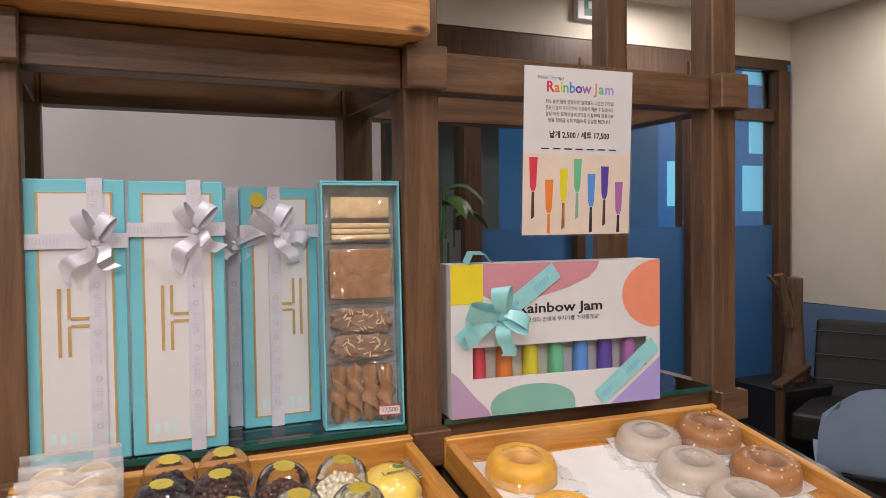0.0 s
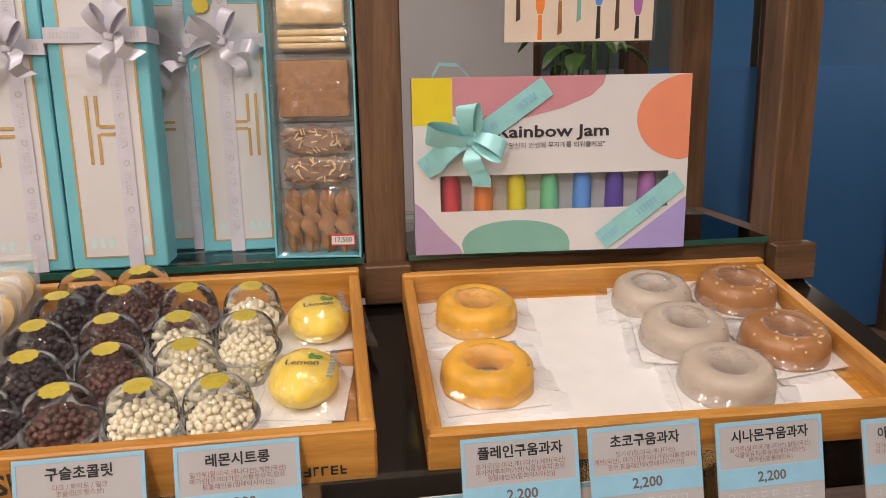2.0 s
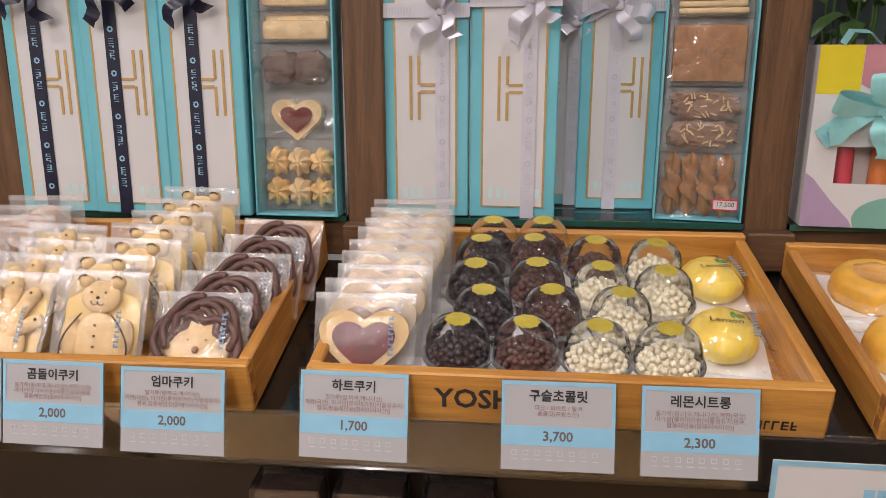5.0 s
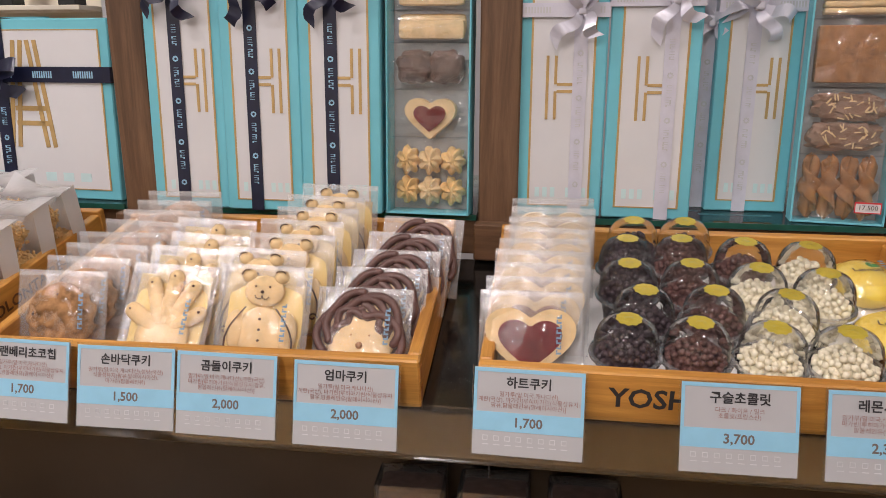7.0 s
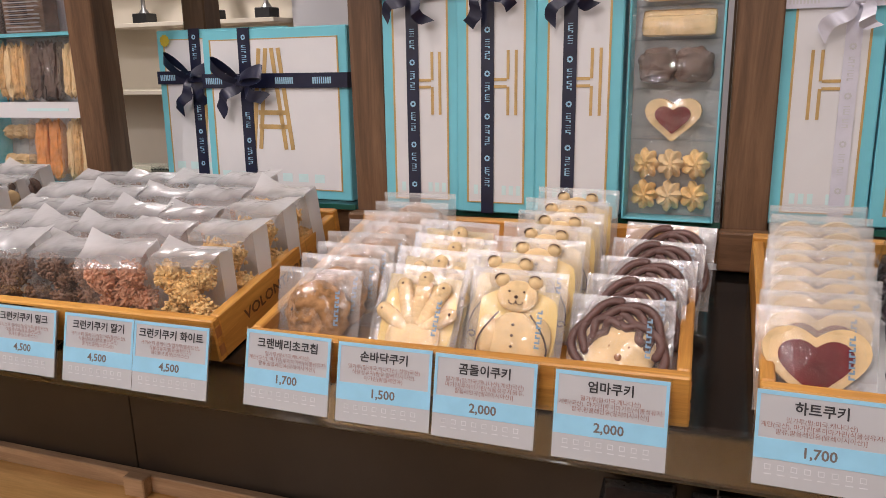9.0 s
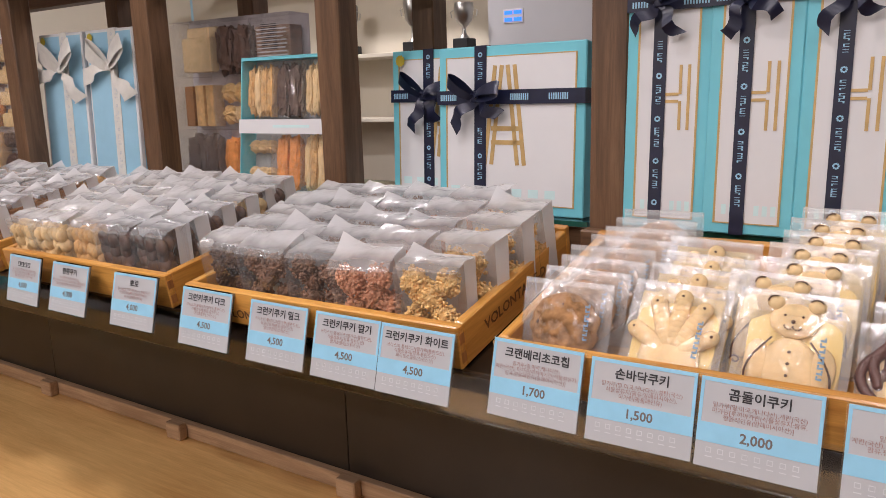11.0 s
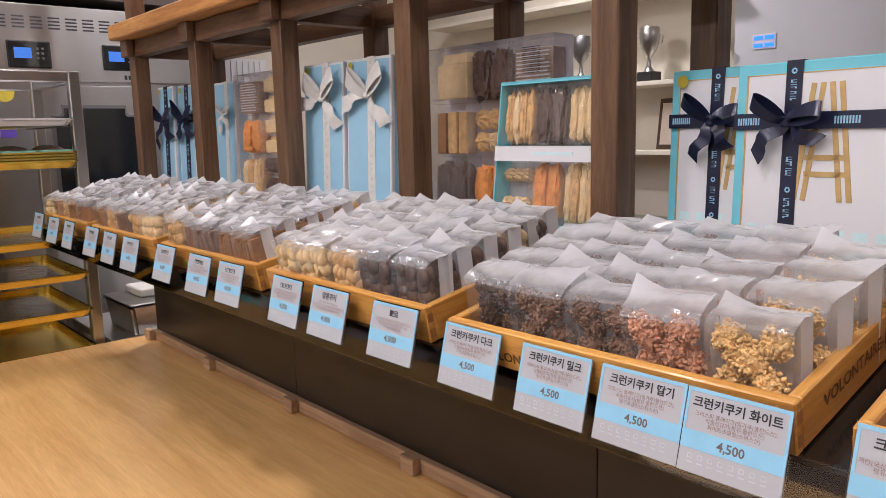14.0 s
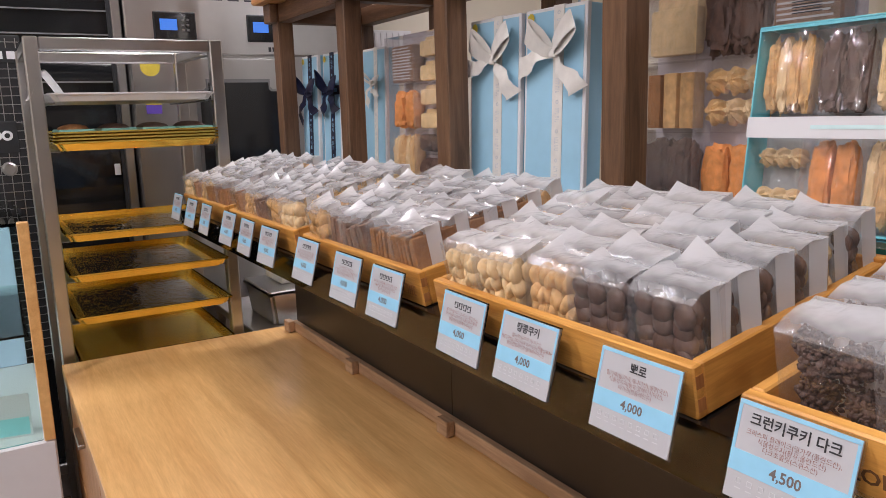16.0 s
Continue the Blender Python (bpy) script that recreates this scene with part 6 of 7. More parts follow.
for k, z in enumerate(LEVELS[:7]):
    t = thing("baking_tray", pose(0, 0, z), "empty gold anodised baking tray on the rack", "tray", "gold trays on the rack")
    smooth(part("pan", pan(bmesh.new(), -3.30, -2.800 - 0.004 * (k % 2), RY0 + 0.045, RY1 - 0.045, 0.0015, 0.022), "gold_tray", t), 40)
    part("rolled_rim", rolled_rim(-3.30, -2.800 - 0.004 * (k % 2), RY0 + 0.045, RY1 - 0.045, 0.022), "gold_tray", t)
    if k in (4, 5, 6):
        bm = wavy_film(bmesh.new(), -0.22, 0.20, -0.24, 0.22, 0.0, 0.006, k, 14, 14)
        for v in bm.verts:
            v.co = Vector((-3.05 + v.co.z, 0.488 + v.co.x * 0.8, 0.006 + abs(v.co.y) * 0.8))
        smooth(part("plastic_sheet", bm, "wrap", t, "crumpled clear plastic sheet"), 180)
for k in range(4):
    t = thing("baking_tray", pose(0, 0, 1.292 + k * 0.0085), "gold baking tray nested in a stack on the rack", "tray", "nested gold trays")
    smooth(part("pan", pan(bmesh.new(), -3.30, -2.800, RY0 + 0.046, RY1 - 0.046, 0.0015, 0.022), "gold_tray", t), 40)
    part("rolled_rim", rolled_rim(-3.30, -2.800, RY0 + 0.046, RY1 - 0.046, 0.022), "gold_tray", t)
for k in range(4):
    y = 0.298 + k * 0.103
    t = thing("loaf_tin", pose(-2.95, y, 1.3205), "small teal paper loaf case with dark cake", "loaf case", "teal loaf cases")
    bm = box(bmesh.new(), -0.12, 0.11, 0, 0.088, 0, 0.026, 0.004)
    part("case", bm, "sage", t)
    bm = bmesh.new()
    blob(bm, (-0.005, 0.044, 0.024), 1.0, 3, 0.03, random.Random(k), (0.11, 0.040, 0.016))
    smooth(part("cake", bm, "choc" if k != 0 else "brown_biscuit", t), 180)
t = thing("baking_tray", pose(0, 0, 1.418), "white enamel tray on the top of the rack", "tray")
smooth(part("pan", pan(bmesh.new(), -3.30, -2.805, RY0 + 0.046, RY1 - 0.046, 0.0015, 0.020), "card_white", t), 40)
part("rolled_rim", rolled_rim(-3.30, -2.805, RY0 + 0.046, RY1 - 0.046, 0.020), "card_white", t)
lin = thing("folded_cloth", pose(0, 0, 1.4225), "white folded cloth lying over the enamel tray", "cloth")
bm = bmesh.new()
for s, y in ((0, 0.30),):
    pts = [(0.0, y - 0.02 + 0.006 * math.sin(i), 0.0 + 0.075 * math.sin(i / 7 * math.pi) * (0.8 if s else 1.0)) for i in range(8)]
    strip(bm, [(-2.95, p[1] + 0.012 * i - 0.04, 0.003 + p[2]) for i, p in enumerate(pts)], (0.22, 0.0, 0.0))
bmesh.ops.solidify(bm, geom=list(bm.faces), thickness=0.003)
smooth(part("fold", bm, "paper", lin), 60)

oven = thing("deck_oven", pose(0, 0, 0), "stainless steel deck oven with blue displays and a dark window", "oven")
OX = -3.56
block("body", -4.55, OX - 0.02, 0.60, 1.50, 0.0, 1.885, "steel", oven, 0.004)
block("upper_panel", OX - 0.019, OX, 0.60, 1.50, 1.600, 1.885, "steel", oven, 0.004)
door = block("door", OX - 0.019, OX - 0.003, 0.605, 1.20, 0.30, 1.590, "steel", oven, 0.006)
bm = box(bmesh.new(), OX - 0.0025, OX + 0.004, 0.825, 1.150, 0.90, 1.510, 0.0)
es = [e for e in bm.edges if abs((e.verts[0].co - e.verts[1].co).normalized().x) > 0.9]
bmesh.ops.bevel(bm, geom=es, offset=0.04, segments=5, affect="EDGES")
smooth(part("window_frame", bm, "steel_dark", door), 40)
bm = box(bmesh.new(), OX + 0.0045, OX + 0.007, 0.838, 1.137, 0.913, 1.497, 0.0)
es = [e for e in bm.edges if abs((e.verts[0].co - e.verts[1].co).normalized().x) > 0.9]
bmesh.ops.bevel(bm, geom=es, offset=0.034, segments=5, affect="EDGES")
smooth(part("window", bm, "oven_glass", door), 40)
for y0 in (0.695, 1.035):
    f = block("display_frame", OX + 0.0002, OX + 0.008, y0, y0 + 0.150, 1.648, 1.748, "black_soft", oven, 0.003)
    block("display", OX + 0.0082, OX + 0.010, y0 + 0.005, y0 + 0.145, 1.653, 1.743, "oven_glass", f, 0.0)
    block("screen", OX + 0.0102, OX + 0.011, y0 + 0.022, y0 + 0.082, 1.683, 1.722, "screen", f, 0.0)
    for i in range(2):
        for j in range(3):
            block("button", OX + 0.0102, OX + 0.0115, y0 + 0.098 + i * 0.018, y0 + 0.107 + i * 0.018, 1.680 + j * 0.018, 1.688 + j * 0.018, "steel_dark", f, 0.0)
for i in range(9):
    for j in range(4):
        block("vent_slot", OX + 0.0002, OX + 0.0012, 0.66 + i * 0.062, 0.702 + i * 0.062, 1.795 + j * 0.013, 1.801 + j * 0.013, "ink", oven, 0.0)
bm = disc(bmesh.new(), 0.034, 0, 40, pose(OX - 0.0015, 0.672, 1.555, 0, 90, 0))
part("sticker", bm, "yellow", oven, "round yellow sticker")
block("sticker", OX - 0.002, OX - 0.0012, 0.646, 0.700, 1.420, 1.442, "yellow", oven, 0.0)
block("sticker", OX - 0.002, OX - 0.0012, 0.646, 0.700, 1.388, 1.419, "violet", oven, 0.0)
for i in range(4):
    block("mark", OX + 0.0002, OX + 0.001, 1.115 + i * 0.016, 1.126 + i * 0.016, 1.613, 1.630, "ink", oven, 0.0)

proofer = thing("proofing_cabinet", pose(0, 0, 0), "tall proofing cabinet with a dark glass door in a steel frame", "cabinet")
block("body", -4.55, OX - 0.03, -0.20, 0.590, 0.0, 1.885, "steel_dark", proofer, 0.003)
for y0 in (-0.20, 0.560):
    block("door_frame", OX - 0.029, OX - 0.004, y0, y0 + 0.03, 0.10, 2.10, "steel", proofer, 0.003)
for z0 in (0.10, 2.06):
    block("door_frame", OX - 0.029, OX - 0.004, -0.169, 0.559, z0, z0 + 0.04, "steel", proofer, 0.003)
block("door_glass", OX - 0.028, OX - 0.014, -0.169, 0.559, 0.141, 2.059, "oven_glass", proofer, 0.0)
block("gasket", OX - 0.0275, OX - 0.006, 0.545, 0.5585, 0.142, 2.058, "black_soft", proofer, 0.0)
for i in range(7):
    block("louvre", OX - 0.0135, OX - 0.010, -0.168, 0.545, 1.50 + i * 0.08, 1.505 + i * 0.08, "steel_dark", proofer, 0.0)
block("label", OX - 0.0135, OX - 0.012, 0.520, 0.540, 1.175, 1.215, "card_white", proofer, 0.0)

mach = thing("gridded_machine", pose(0, 0, 0), "black square-gridded machine with gauges and knobs", "machine")
GX = -3.42
block("body", -3.54, GX, -0.45, 0.262, 0.58, 1.640, "black_soft", mach, 0.003)
bm = bmesh.new()
for i in range(26):
    y = -0.44 + i * 0.0275
    box(bm, GX, GX + 0.0012, y, y + 0.0022, 0.60, 1.63)
for i in range(38):
    z = 0.60 + i * 0.0275
    box(bm, GX, GX + 0.0012, -0.445, 0.258, z, z + 0.0022)
tagged(part("grid_lines", bm, "steel", mach, "thin pale grid lines"), kind="stuff")
block("name_plate", GX + 0.0014, GX + 0.004, 0.045, 0.255, 1.555, 1.600, "black_soft", mach, 0.001)
for i in range(5):
    block("mark", GX + 0.0042, GX + 0.005, 0.085 + i * 0.034, 0.108 + i * 0.034, 1.566, 1.590, "card_white", mach, 0.0)
block("emblem_plate", GX + 0.0014, GX + 0.004, 0.105, 0.225, 1.275, 1.375, "black_soft", mach, 0.001)
for i in range(3):
    bm = lathe(bmesh.new(), [(0.008, 0.0), (0.016, 0.0), (0.016, 0.0015), (0.008, 0.0015)], 16, pose(GX + 0.0045, 0.135 + i * 0.030, 1.330, 0, 90, 0))
    part("emblem", bm, "card_white", mach)
for y, z, r, mt in ((0.135, 1.225, 0.020, "steel"), (0.190, 1.225, 0.020, "steel"), (0.140, 1.085, 0.013, "card_white"), (0.195, 1.085, 0.013, "black_soft"), (0.140, 1.045, 0.013, "card_white"), (0.195, 1.045, 0.013, "black_soft"), (0.150, 1.465, 0.034, "black_soft")):
    bm = lathe(bmesh.new(), [(0.0, 0.016), (r * 0.8, 0.016), (r, 0.012), (r, 0.0), (r + 0.003, 0.0)], 20, pose(GX + 0.0014, y, z, 0, 90, 0))
    smooth(part("knob", bm, mt, mach), 40)

prep = thing("prep_table", pose(0, 0, 0), "stainless steel prep table with a lower shelf", "table")
block("top", -3.40, -2.87, 0.785, 1.35, 0.672, 0.700, "steel", prep, 0.003)
block("lower_shelf", -3.38, -2.89, 0.80, 1.33, 0.545, 0.560, "steel_dark", prep, 0.002)
for x0 in (-3.395, -2.905):
    for y0 in (0.79, 1.315):
        block("leg", x0, x0 + 0.03, y0, y0 + 0.03, 0.0, 0.671, "steel", prep, 0.003)
gn = thing("steel_food_pan", pose(-3.06, 0.955, 0.7008), "lidded stainless steel food pan on the prep table", "food pan")
smooth(part("pan", pan(bmesh.new(), -0.15, 0.13, -0.10, 0.16, 0.0015, 0.10, 0.012, 0.008), "steel", gn), 40)
bm = box(bmesh.new(), -0.155, 0.135, -0.105, 0.165, 0.1035, 0.112, 0.004)
part("lid", bm, "steel", gn)
gc = thing("folded_towel", pose(-3.10, 0.99, 0.8135), "cream folded towel lying on the food pan", "towel")
part("fold", box(bmesh.new(), -0.08, 0.08, -0.07, 0.10, 0.0, 0.030, 0.010, None, 3), "cream_ribbon", gc)
for i in range(5):
    p = thing("steel_plate", pose(-2.985, 0.905, 0.5608 + i * 0.0115), "small round stainless plate in a stack on the lower shelf", "plate", "stacked steel plates")
    bm = lathe(bmesh.new(), [(0.0, 0.0), (0.055, 0.0), (0.075, 0.010), (0.076, 0.0108), (0.055, 0.0012), (0.0, 0.0012)], 28)
    smooth(part("dish", bm, "steel", p), 40)

case = thing("glass_showcase", pose(0, 0, 0), "glass showcase with a wooden edge and white base", "showcase")
block("base", -3.35, -2.63, -1.30, 0.195, 0.0, 0.60, "card_white", case, 0.004)
block("glass_pane", -2.642, -2.636, -1.29, 0.168, 0.602, 1.130, "glass", case, 0.0)
block("glass_pane", -3.34, -2.65, 0.180, 0.186, 0.602, 1.130, "glass", case, 0.0)
block("glass_top", -3.34, -2.634, -1.29, 0.168, 1.131, 1.139, "glass", case, 0.0)
block("glass_shelf", -3.33, -2.66, -1.28, 0.165, 0.860, 0.866, "glass", case, 0.0)
block("edge_post", -2.650, -2.628, 0.170, 0.195, 0.601, 1.140, "counter", case, 0.002)
# pale blue back puts the showcase's inner glow into its colour
block("back", -3.348, -3.342, -1.29, 0.165, 0.602, 1.13, "pale_blue", case, 0.0)
cc = thing("showcase_card", pose(-2.70, 0.10, 0.6008, 0, 0, 80), "small light blue and white card in the showcase", "card")
block("card", -0.05, 0.05, 0.0, 0.002, 0.0, 0.11, "card_white", cc, 0.0)
block("print", -0.045, 0.045, -0.0006, -0.0001, 0.005, 0.05, "aqua_ribbon", cc, 0.0)
grille = thing("vent_grille", pose(-4.599, 1.72, 1.56), "white slatted wall grille", "grille")
block("frame", 0.0, 0.012, 0.0, 0.60, 0.0, 0.27, "card_white", grille, 0.002)
for i in range(15):
    block("slat", 0.0125, 0.022, 0.02 + i * 0.038, 0.036 + i * 0.038, 0.015, 0.255, "card_white", grille, 0.001)

# dark bulkhead over the ovens
structure(block("bulkhead", -4.59, OX - 0.05, -1.2, 1.7, 1.93, CEIL - 0.004, "bulkhead", bevel=0.0), "dark brown boxed bulkhead above the ovens", "bulkhead")
# ---- wall behind: trophy shelves ----
for z in (1.600, 2.06, 1.25):
    s = thing("wall_shelf", pose(-3.2, 3.36, z), "plain cream painted wall shelf", "shelf", "trophy shelves")
    block("board", -1.1, 0.985, 0.0, 0.259, -0.022, 0.0, "cream", s, 0.002)


def trophy(x, y, z, h, seed):
    h *= 0.8
    t = thing("trophy", pose(x, y, z + 0.0006), "small metal trophy cup on a dark base", "trophy", "trophies on the shelf")
    part("base", box(bmesh.new(), -0.045, 0.045, -0.045, 0.045, 0, 0.05, 0.004), "black_soft", t)
    r = random.Random(seed)
    prof = [(0.0, 0.0505), (0.03, 0.0505), (0.012, 0.075), (0.010, h * 0.42), (0.016, h * 0.45), (0.042, h * 0.58), (0.052, h * 0.80), (0.050, h * 0.93), (0.046, h * 0.95), (0.0, h * 0.9)]
    smooth(part("cup", lathe(bmesh.new(), prof, 20), "steel" if seed % 2 else "steel_dark", t), 40)
    for s in (-1, 1):
        bm = bmesh.new()
        strip(bm, [(s * 0.045, 0, h * 0.62), (s * 0.075, 0, h * 0.66), (s * 0.080, 0, h * 0.78), (s * 0.052, 0, h * 0.84)], (0, 0.010, 0))
        part("handle", bm, "steel", t)


for k, (x, h) in enumerate(((-3.62, 0.30), (-2.30, 0.30), (-3.06, 0.36), (-2.62, 0.36))):
    trophy(x, 3.44, 1.600, h, k)
led = thing("status_display", pose(-2.095, 3.4995, 1.72), "four small glowing blue bars on the white wall panel", "display")
block("backing", -0.006, 0.106, -0.004, 0.0, -0.006, 0.062, "card_white", led, 0.001)
for i in range(2):
    for j in range(2):
        block("light_bar", 0.002 + i * 0.052, 0.046 + i * 0.052, -0.0055, -0.0042, 0.002 + j * 0.034, 0.020 + j * 0.034, "led_blue", led, 0.0)
pf = thing("picture_frame", pose(-2.55, 3.56, 1.2506, -8, 0, 0), "small dark-framed picture standing on the shelf", "picture frame")
block("frame", -0.10, 0.10, 0, 0.018, 0, 0.27, "frame", pf, 0.003)
block("picture", -0.08, 0.08, -0.001, -0.0002, 0.025, 0.245, "sand", pf, 0.0)
wp = thing("framed_picture", pose(-0.70, 3.497, 1.84), "large gilt-framed landscape picture on the white panel", "picture")
block("frame", -0.42, 0.40, -0.035, 0.0, 0.0, 0.75, "frame", wp, 0.006)
block("mount", -0.34, 0.32, -0.038, -0.0355, 0.08, 0.67, "lightened_trim", wp, 0.0)
block("picture", -0.28, 0.26, -0.040, -0.0385, 0.14, 0.61, "bark", wp, 0.0)

# ---- glazed screen, door and seating at the far right ----
SY = 3.62
screen_ob = thing("glazed_screen", pose(0, 0, 0), "dark brown timber glazed screen with blue frosted lower panes", "screen")
block("header", 1.24, 3.30, SY, SY + 0.10, 2.20, 2.498, "frame", screen_ob, 0.004)
block("head_rail", 3.302, 4.08, SY, SY + 0.10, 2.43, 2.498, "frame", screen_ob, 0.004)
for x0, w in ((1.225, 0.06), (1.72, 0.10), (2.42, 0.06), (3.24, 0.06), (3.98, 0.10)):
    block("mullion", x0, x0 + w, SY - 0.02, SY + 0.12, 0.0, 2.199 if x0 < 3.2 else 2.429, "frame", screen_ob, 0.004)
block("rail", 3.301, 3.979, SY + 0.01, SY + 0.08, 2.10, 2.18, "frame", screen_ob, 0.003)
for a, b in ((1.286, 1.719), (1.821, 2.419), (2.481, 3.239), (3.301, 3.979)):
    block("clear_pane", a, b, SY + 0.04, SY + 0.046, 1.43, 2.198 if a < 3.2 else 2.099, "glass", screen_ob, 0.0)
    # the leftmost lower pane takes the reflection's grey as its colour
    block("frosted_pane", a, b, SY + 0.036, SY + 0.05, 0.02, 1.428, "frosted_blue" if a > 1.8 else "passage", screen_ob, 0.0, "blue frosted glass pane")
block("clear_pane", 3.301, 3.979, SY + 0.04, SY + 0.046, 2.181, 2.428, "glass", screen_ob, 0.0)
bd = structure(block("backdrop", 1.0, 7.5, 5.40, 5.45, 0.0, 3.2, "dusk", bevel=0.0), "deep blue evening light beyond the glass", "backdrop")
# added board that gives the left glass its reflected grey
structure(block("wall_passage", 1.0, 2.30, 4.30, 4.40, 0.0, CEIL, "passage", bevel=0.0), "grey board added behind the glass for its reflections", "wall")
for k, (x0, x1, z0, z1) in enumerate(((5.50, 5.98, 1.55, 1.98), (5.58, 5.92, 2.10, 2.40), (4.60, 4.90, 1.60, 2.0), (4.70, 4.92, 2.10, 2.40), (5.5, 6.05, 2.75, 3.15))):
    structure(block("backdrop", x0, x1, 5.36, 5.395, z0, z1, "lit_window", bevel=0.0), "lit blue-white window across the street", "backdrop")
for x0, x1, z0, z1 in ((4.50, 4.95, 1.38, 2.90), (5.30, 6.10, 1.36, 2.95)):
    structure(block("backdrop", x0, x1, 5.396, 5.399, z0, z1, "street_glow", bevel=0.0), "bright blue lit glazing across the street", "backdrop")
ex = thing("exit_sign", pose(2.545, SY - 0.001, 2.598), "green and white emergency exit sign box", "exit sign")
block("case", -0.13, 0.13, -0.045, 0.0, 0.0, 0.15, "card_white", ex, 0.004)
block("face", -0.085, 0.085, -0.047, -0.0455, 0.02, 0.14, "exit_green", ex, 0.0)
bm = bmesh.new()
box(bm, -0.01, 0.05, -0.0485, -0.0475, 0.03, 0.125)
box(bm, -0.06, -0.02, -0.0485, -0.0475, 0.06, 0.10, m=None)
part("pictogram", bm, "card_white", ex)

# potted plant
pl = thing("potted_plant", pose(1.34, 3.16, 0.0), "tall potted plant with broad drooping green leaves", "plant")
part("pot", lathe(bmesh.new(), [(0.0, 0.0), (0.13, 0.0), (0.17, 0.32), (0.155, 0.33), (0.145, 0.30), (0.0, 0.30)], 24), "card_white", pl)
rg = random.Random(5)
for k in range(13):
    a, hh, out = k * 2.4, rg.uniform(1.25, 1.66), rg.uniform(0.05, 0.13)
    px, py = out * math.cos(a), out * math.sin(a)
    bm = bmesh.new()
    for i in range(8):
        f = i / 7
        lathe(bm, [(0.006, 0.0), (0.0055, (hh - 0.30) / 7)], 6, pose(px * f * f, py * f * f, 0.30 + (hh - 0.30) * f * 0.875))
    part("stem", bm, "leaf", pl)
    bm = bmesh.new()
    n = 9
    rows = []
    for i in range(n + 1):
        f = i / n
        w = 0.042 * math.sin(math.pi * min(1, f * 0.93 + 0.07)) ** 0.7
        c = Vector((px + math.cos(a) * 0.18 * f, py + math.sin(a) * 0.18 * f, hh + 0.05 * math.sin(f * 2.2) - 0.10 * f * f))
        sdv = Vector((-math.sin(a), math.cos(a), 0)) * w
        rows.append([bm.verts.new(c - sdv + Vector((0, 0, -0.015))), bm.verts.new(c), bm.verts.new(c + sdv + Vector((0, 0, -0.015)))])
    for p, q in zip(rows, rows[1:]):
        for i in range(2):
            bm.faces.new((p[i], p[i + 1], q[i + 1], q[i]))
    smooth(part("leaf", bm, "leaf", pl), 180)

# bare trunk in a planter
tr = thing("trunk_planter", pose(3.62, 3.22, 0.0), "bare forked tree trunk standing in a black planter", "planter")
part("planter", box(bmesh.new(), -0.24, 0.24, -0.20, 0.20, 0.0, 0.52, 0.01), "black_soft", tr)
bm = bmesh.new()
lathe(bm, [(0.075, 0.50), (0.062, 0.62), (0.050, 0.80), (0.046, 0.95), (0.048, 1.12), (0.0, 1.13)], 14, pose(0.06, 0, 0))
lathe(bm, [(0.040, 0.0), (0.030, 0.18), (0.026, 0.32), (0.0, 0.33)], 12, pose(0.03, 0, 0.84, 0, -18, 0))
lathe(bm, [(0.014, 0.0), (0.010, 0.12), (0.0, 0.13)], 8, pose(-0.06, 0, 1.06, 0, -48, 0))
for v in bm.verts:
    v.co += Vector((1, 1, 0)) * 0.012 * noise.noise(v.co * 9)
smooth(part("trunk", bm, "bark", tr), 60)

# black armchair
ac = thing("armchair", pose(3.62, 2.72, 0.0, 0, 0, -62), "black leather armchair with dark wooden arms", "armchair")
part("seat", box(bmesh.new(), -0.30, 0.30, -0.30, 0.30, 0.32, 0.46, 0.03, None, 3), "black_soft", ac)
part("backrest", box(bmesh.new(), -0.31, 0.31, 0.0, 0.12, 0.0, 0.48, 0.03, pose(0, 0.24, 0.42, -14, 0, 0), 3), "black_soft", ac)
for k in range(3):
    part("tuft", box(bmesh.new(), -0.30, 0.30, -0.012, 0.0, -0.004, 0.004, 0.003, pose(0, 0.20 + k * 0.035, 0.56 + k * 0.13, -14, 0, 0)), "ink", ac)
for s in (-1, 1):
    part("arm", box(bmesh.new(), s * 0.35 - 0.03, s * 0.35 + 0.03, -0.34, 0.30, 0.585, 0.615, 0.01, None, 2), "frame", ac)
    for y in (-0.30, 0.26):
        part("leg", box(bmesh.new(), s * 0.35 - 0.022, s * 0.35 + 0.022, y, y + 0.045, 0.0, 0.584, 0.006), "frame", ac)

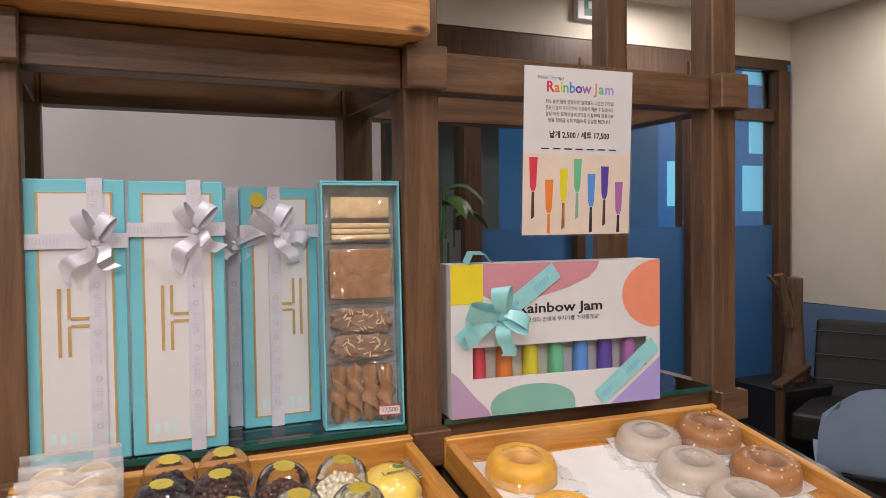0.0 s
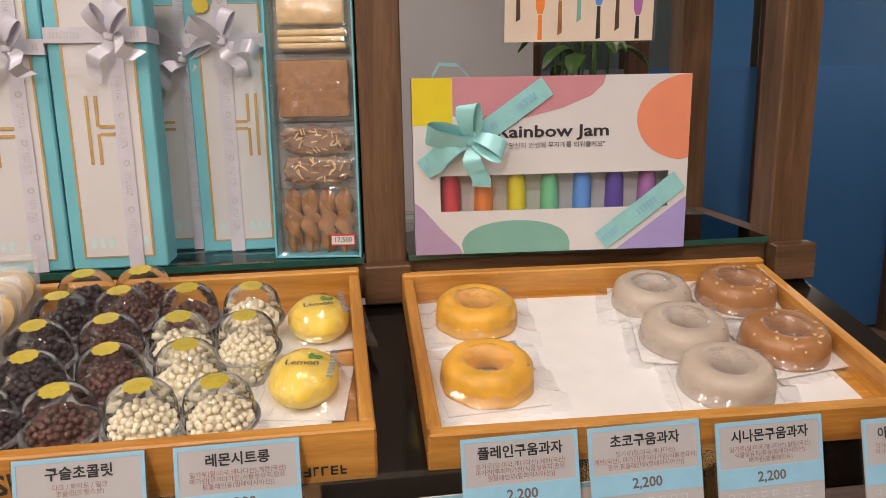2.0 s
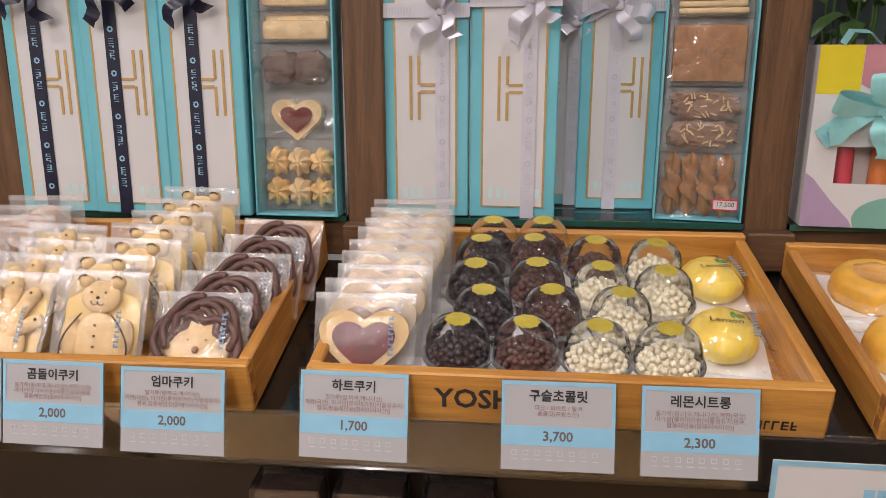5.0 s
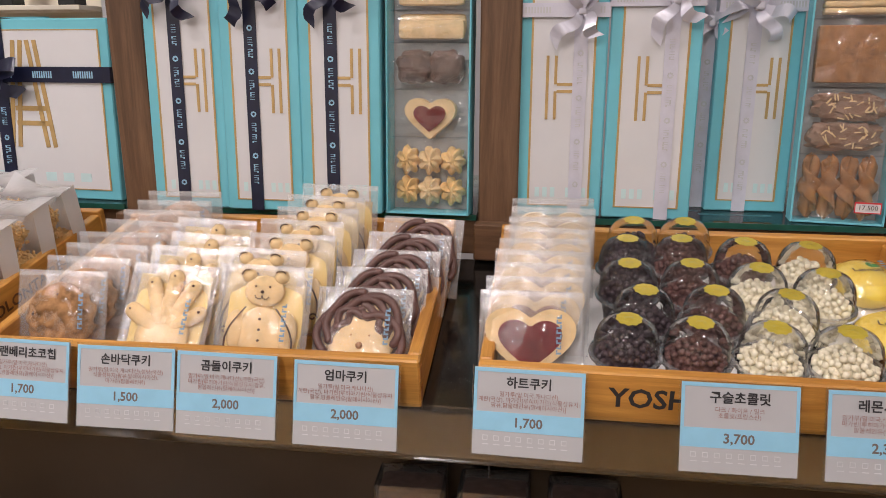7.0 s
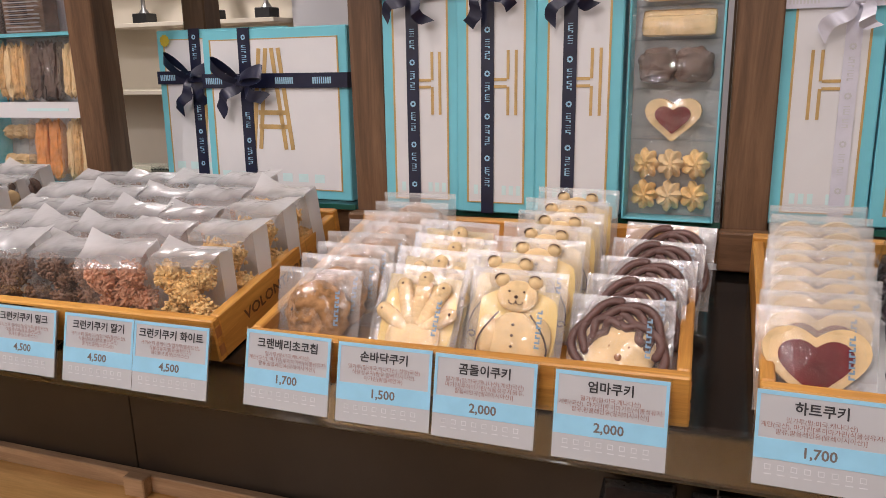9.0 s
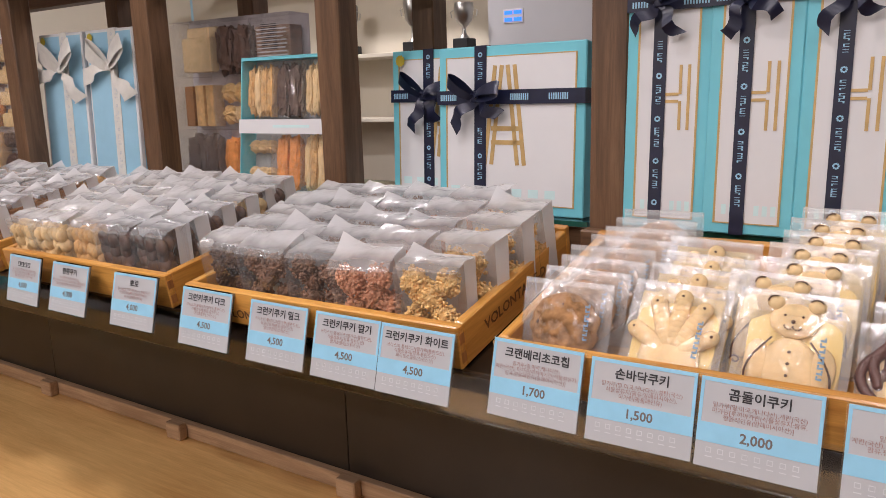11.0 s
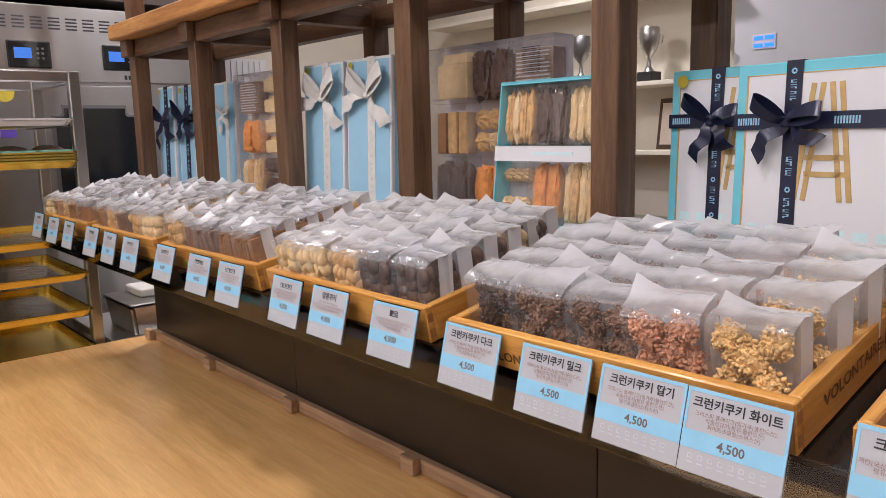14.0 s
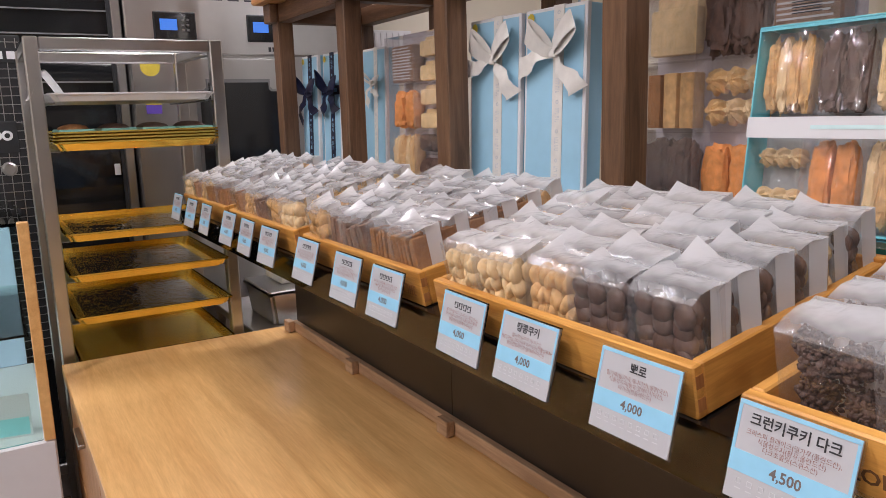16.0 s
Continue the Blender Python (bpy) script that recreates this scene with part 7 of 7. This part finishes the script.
# moulded pale blue chair
mc = thing("moulded_chair", pose(2.84, 2.06, 0.0, 0, 0, 132), "pale blue moulded plastic chair with a curved back", "chair")
bm = bmesh.new()
prof = [(-0.25, 0.45), (-0.15, 0.425), (0.0, 0.42), (0.12, 0.43), (0.20, 0.50), (0.24, 0.62), (0.27, 0.75), (0.285, 0.83)]
rows = []
for j, (y, z) in enumerate(prof):
    half = 0.245 - 0.012 * max(0, j - 5)
    rows.append([bm.verts.new((half * u / 4, y + 0.02 * (u / 4) ** 2 * -1 * (j > 4), z + 0.03 * (u / 4) ** 2 * (j < 5) - 0.13 * (abs(u) / 4) ** 3 * (j == 7) - 0.04 * (abs(u) / 4) ** 4 * (j == 6))) for u in range(-4, 5)])
for p, q in zip(rows, rows[1:]):
    for i in range(8):
        bm.faces.new((p[i], p[i + 1], q[i + 1], q[i]))
bmesh.ops.solidify(bm, geom=list(bm.faces), thickness=0.022)
smooth(part("shell", bm, "pale_blue", mc), 60)
part("seat_pad", box(bmesh.new(), -0.16, 0.16, -0.20, 0.14, 0.448, 0.475, 0.012, None, 2), "black_soft", mc)
for sx in (-0.19, 0.19):
    for sy in (-0.20, 0.17):
        part("leg", lathe(bmesh.new(), [(0.012, 0.0), (0.016, 0.425), (0.0, 0.425)], 10, pose(sx, sy, 0)), "pale_blue", mc)

# recessed rims and diffusers added for the unseen ceiling lamps
for lx, ly, watts in LAMPS:
    c = thing("ceiling_lamp", pose(lx, ly, CEIL - 0.022), "unseen round recessed ceiling lamp with a white rim, added for brightness", "ceiling lamp", "ceiling lamps")
    part("rim", lathe(bmesh.new(), [(0.085, 0.0), (0.105, 0.0), (0.105, 0.0215), (0.085, 0.0215), (0.085, 0.0)], 28), "card_white", c)
    part("diffuser", disc(bmesh.new(), 0.083, 0.014, 28), "lamp_glow", c)

# clear wrapping lets the light of the room through to what it wraps
for ob in bpy.data.objects:
    if ob.type == "MESH" and ob.data.materials and ob.data.materials[0] in (M["wrap"], M["bag_film"], M["cup"], M["acrylic"], M["glass"], M["loose_bag"], M["frost"], M["bag_clear"], M["bag_upper"], M["bag_side"], M["cup_rim"], M["edge_highlight_film"]):
        ob.visible_shadow = False
    if ob.type == "MESH" and ob.name.split(".")[0] in ("print", "icon_print", "small_print", "faint_mark", "stencil", "blue_band", "title", "heading", "icing_dots", "icing_lines", "chocolate_chips", "nut_crumbs", "almond_slivers", "cluster_pile", "biscuit_pile", "wafer_pile", "emblem", "border"):
        ob["kind"] = "stuff"
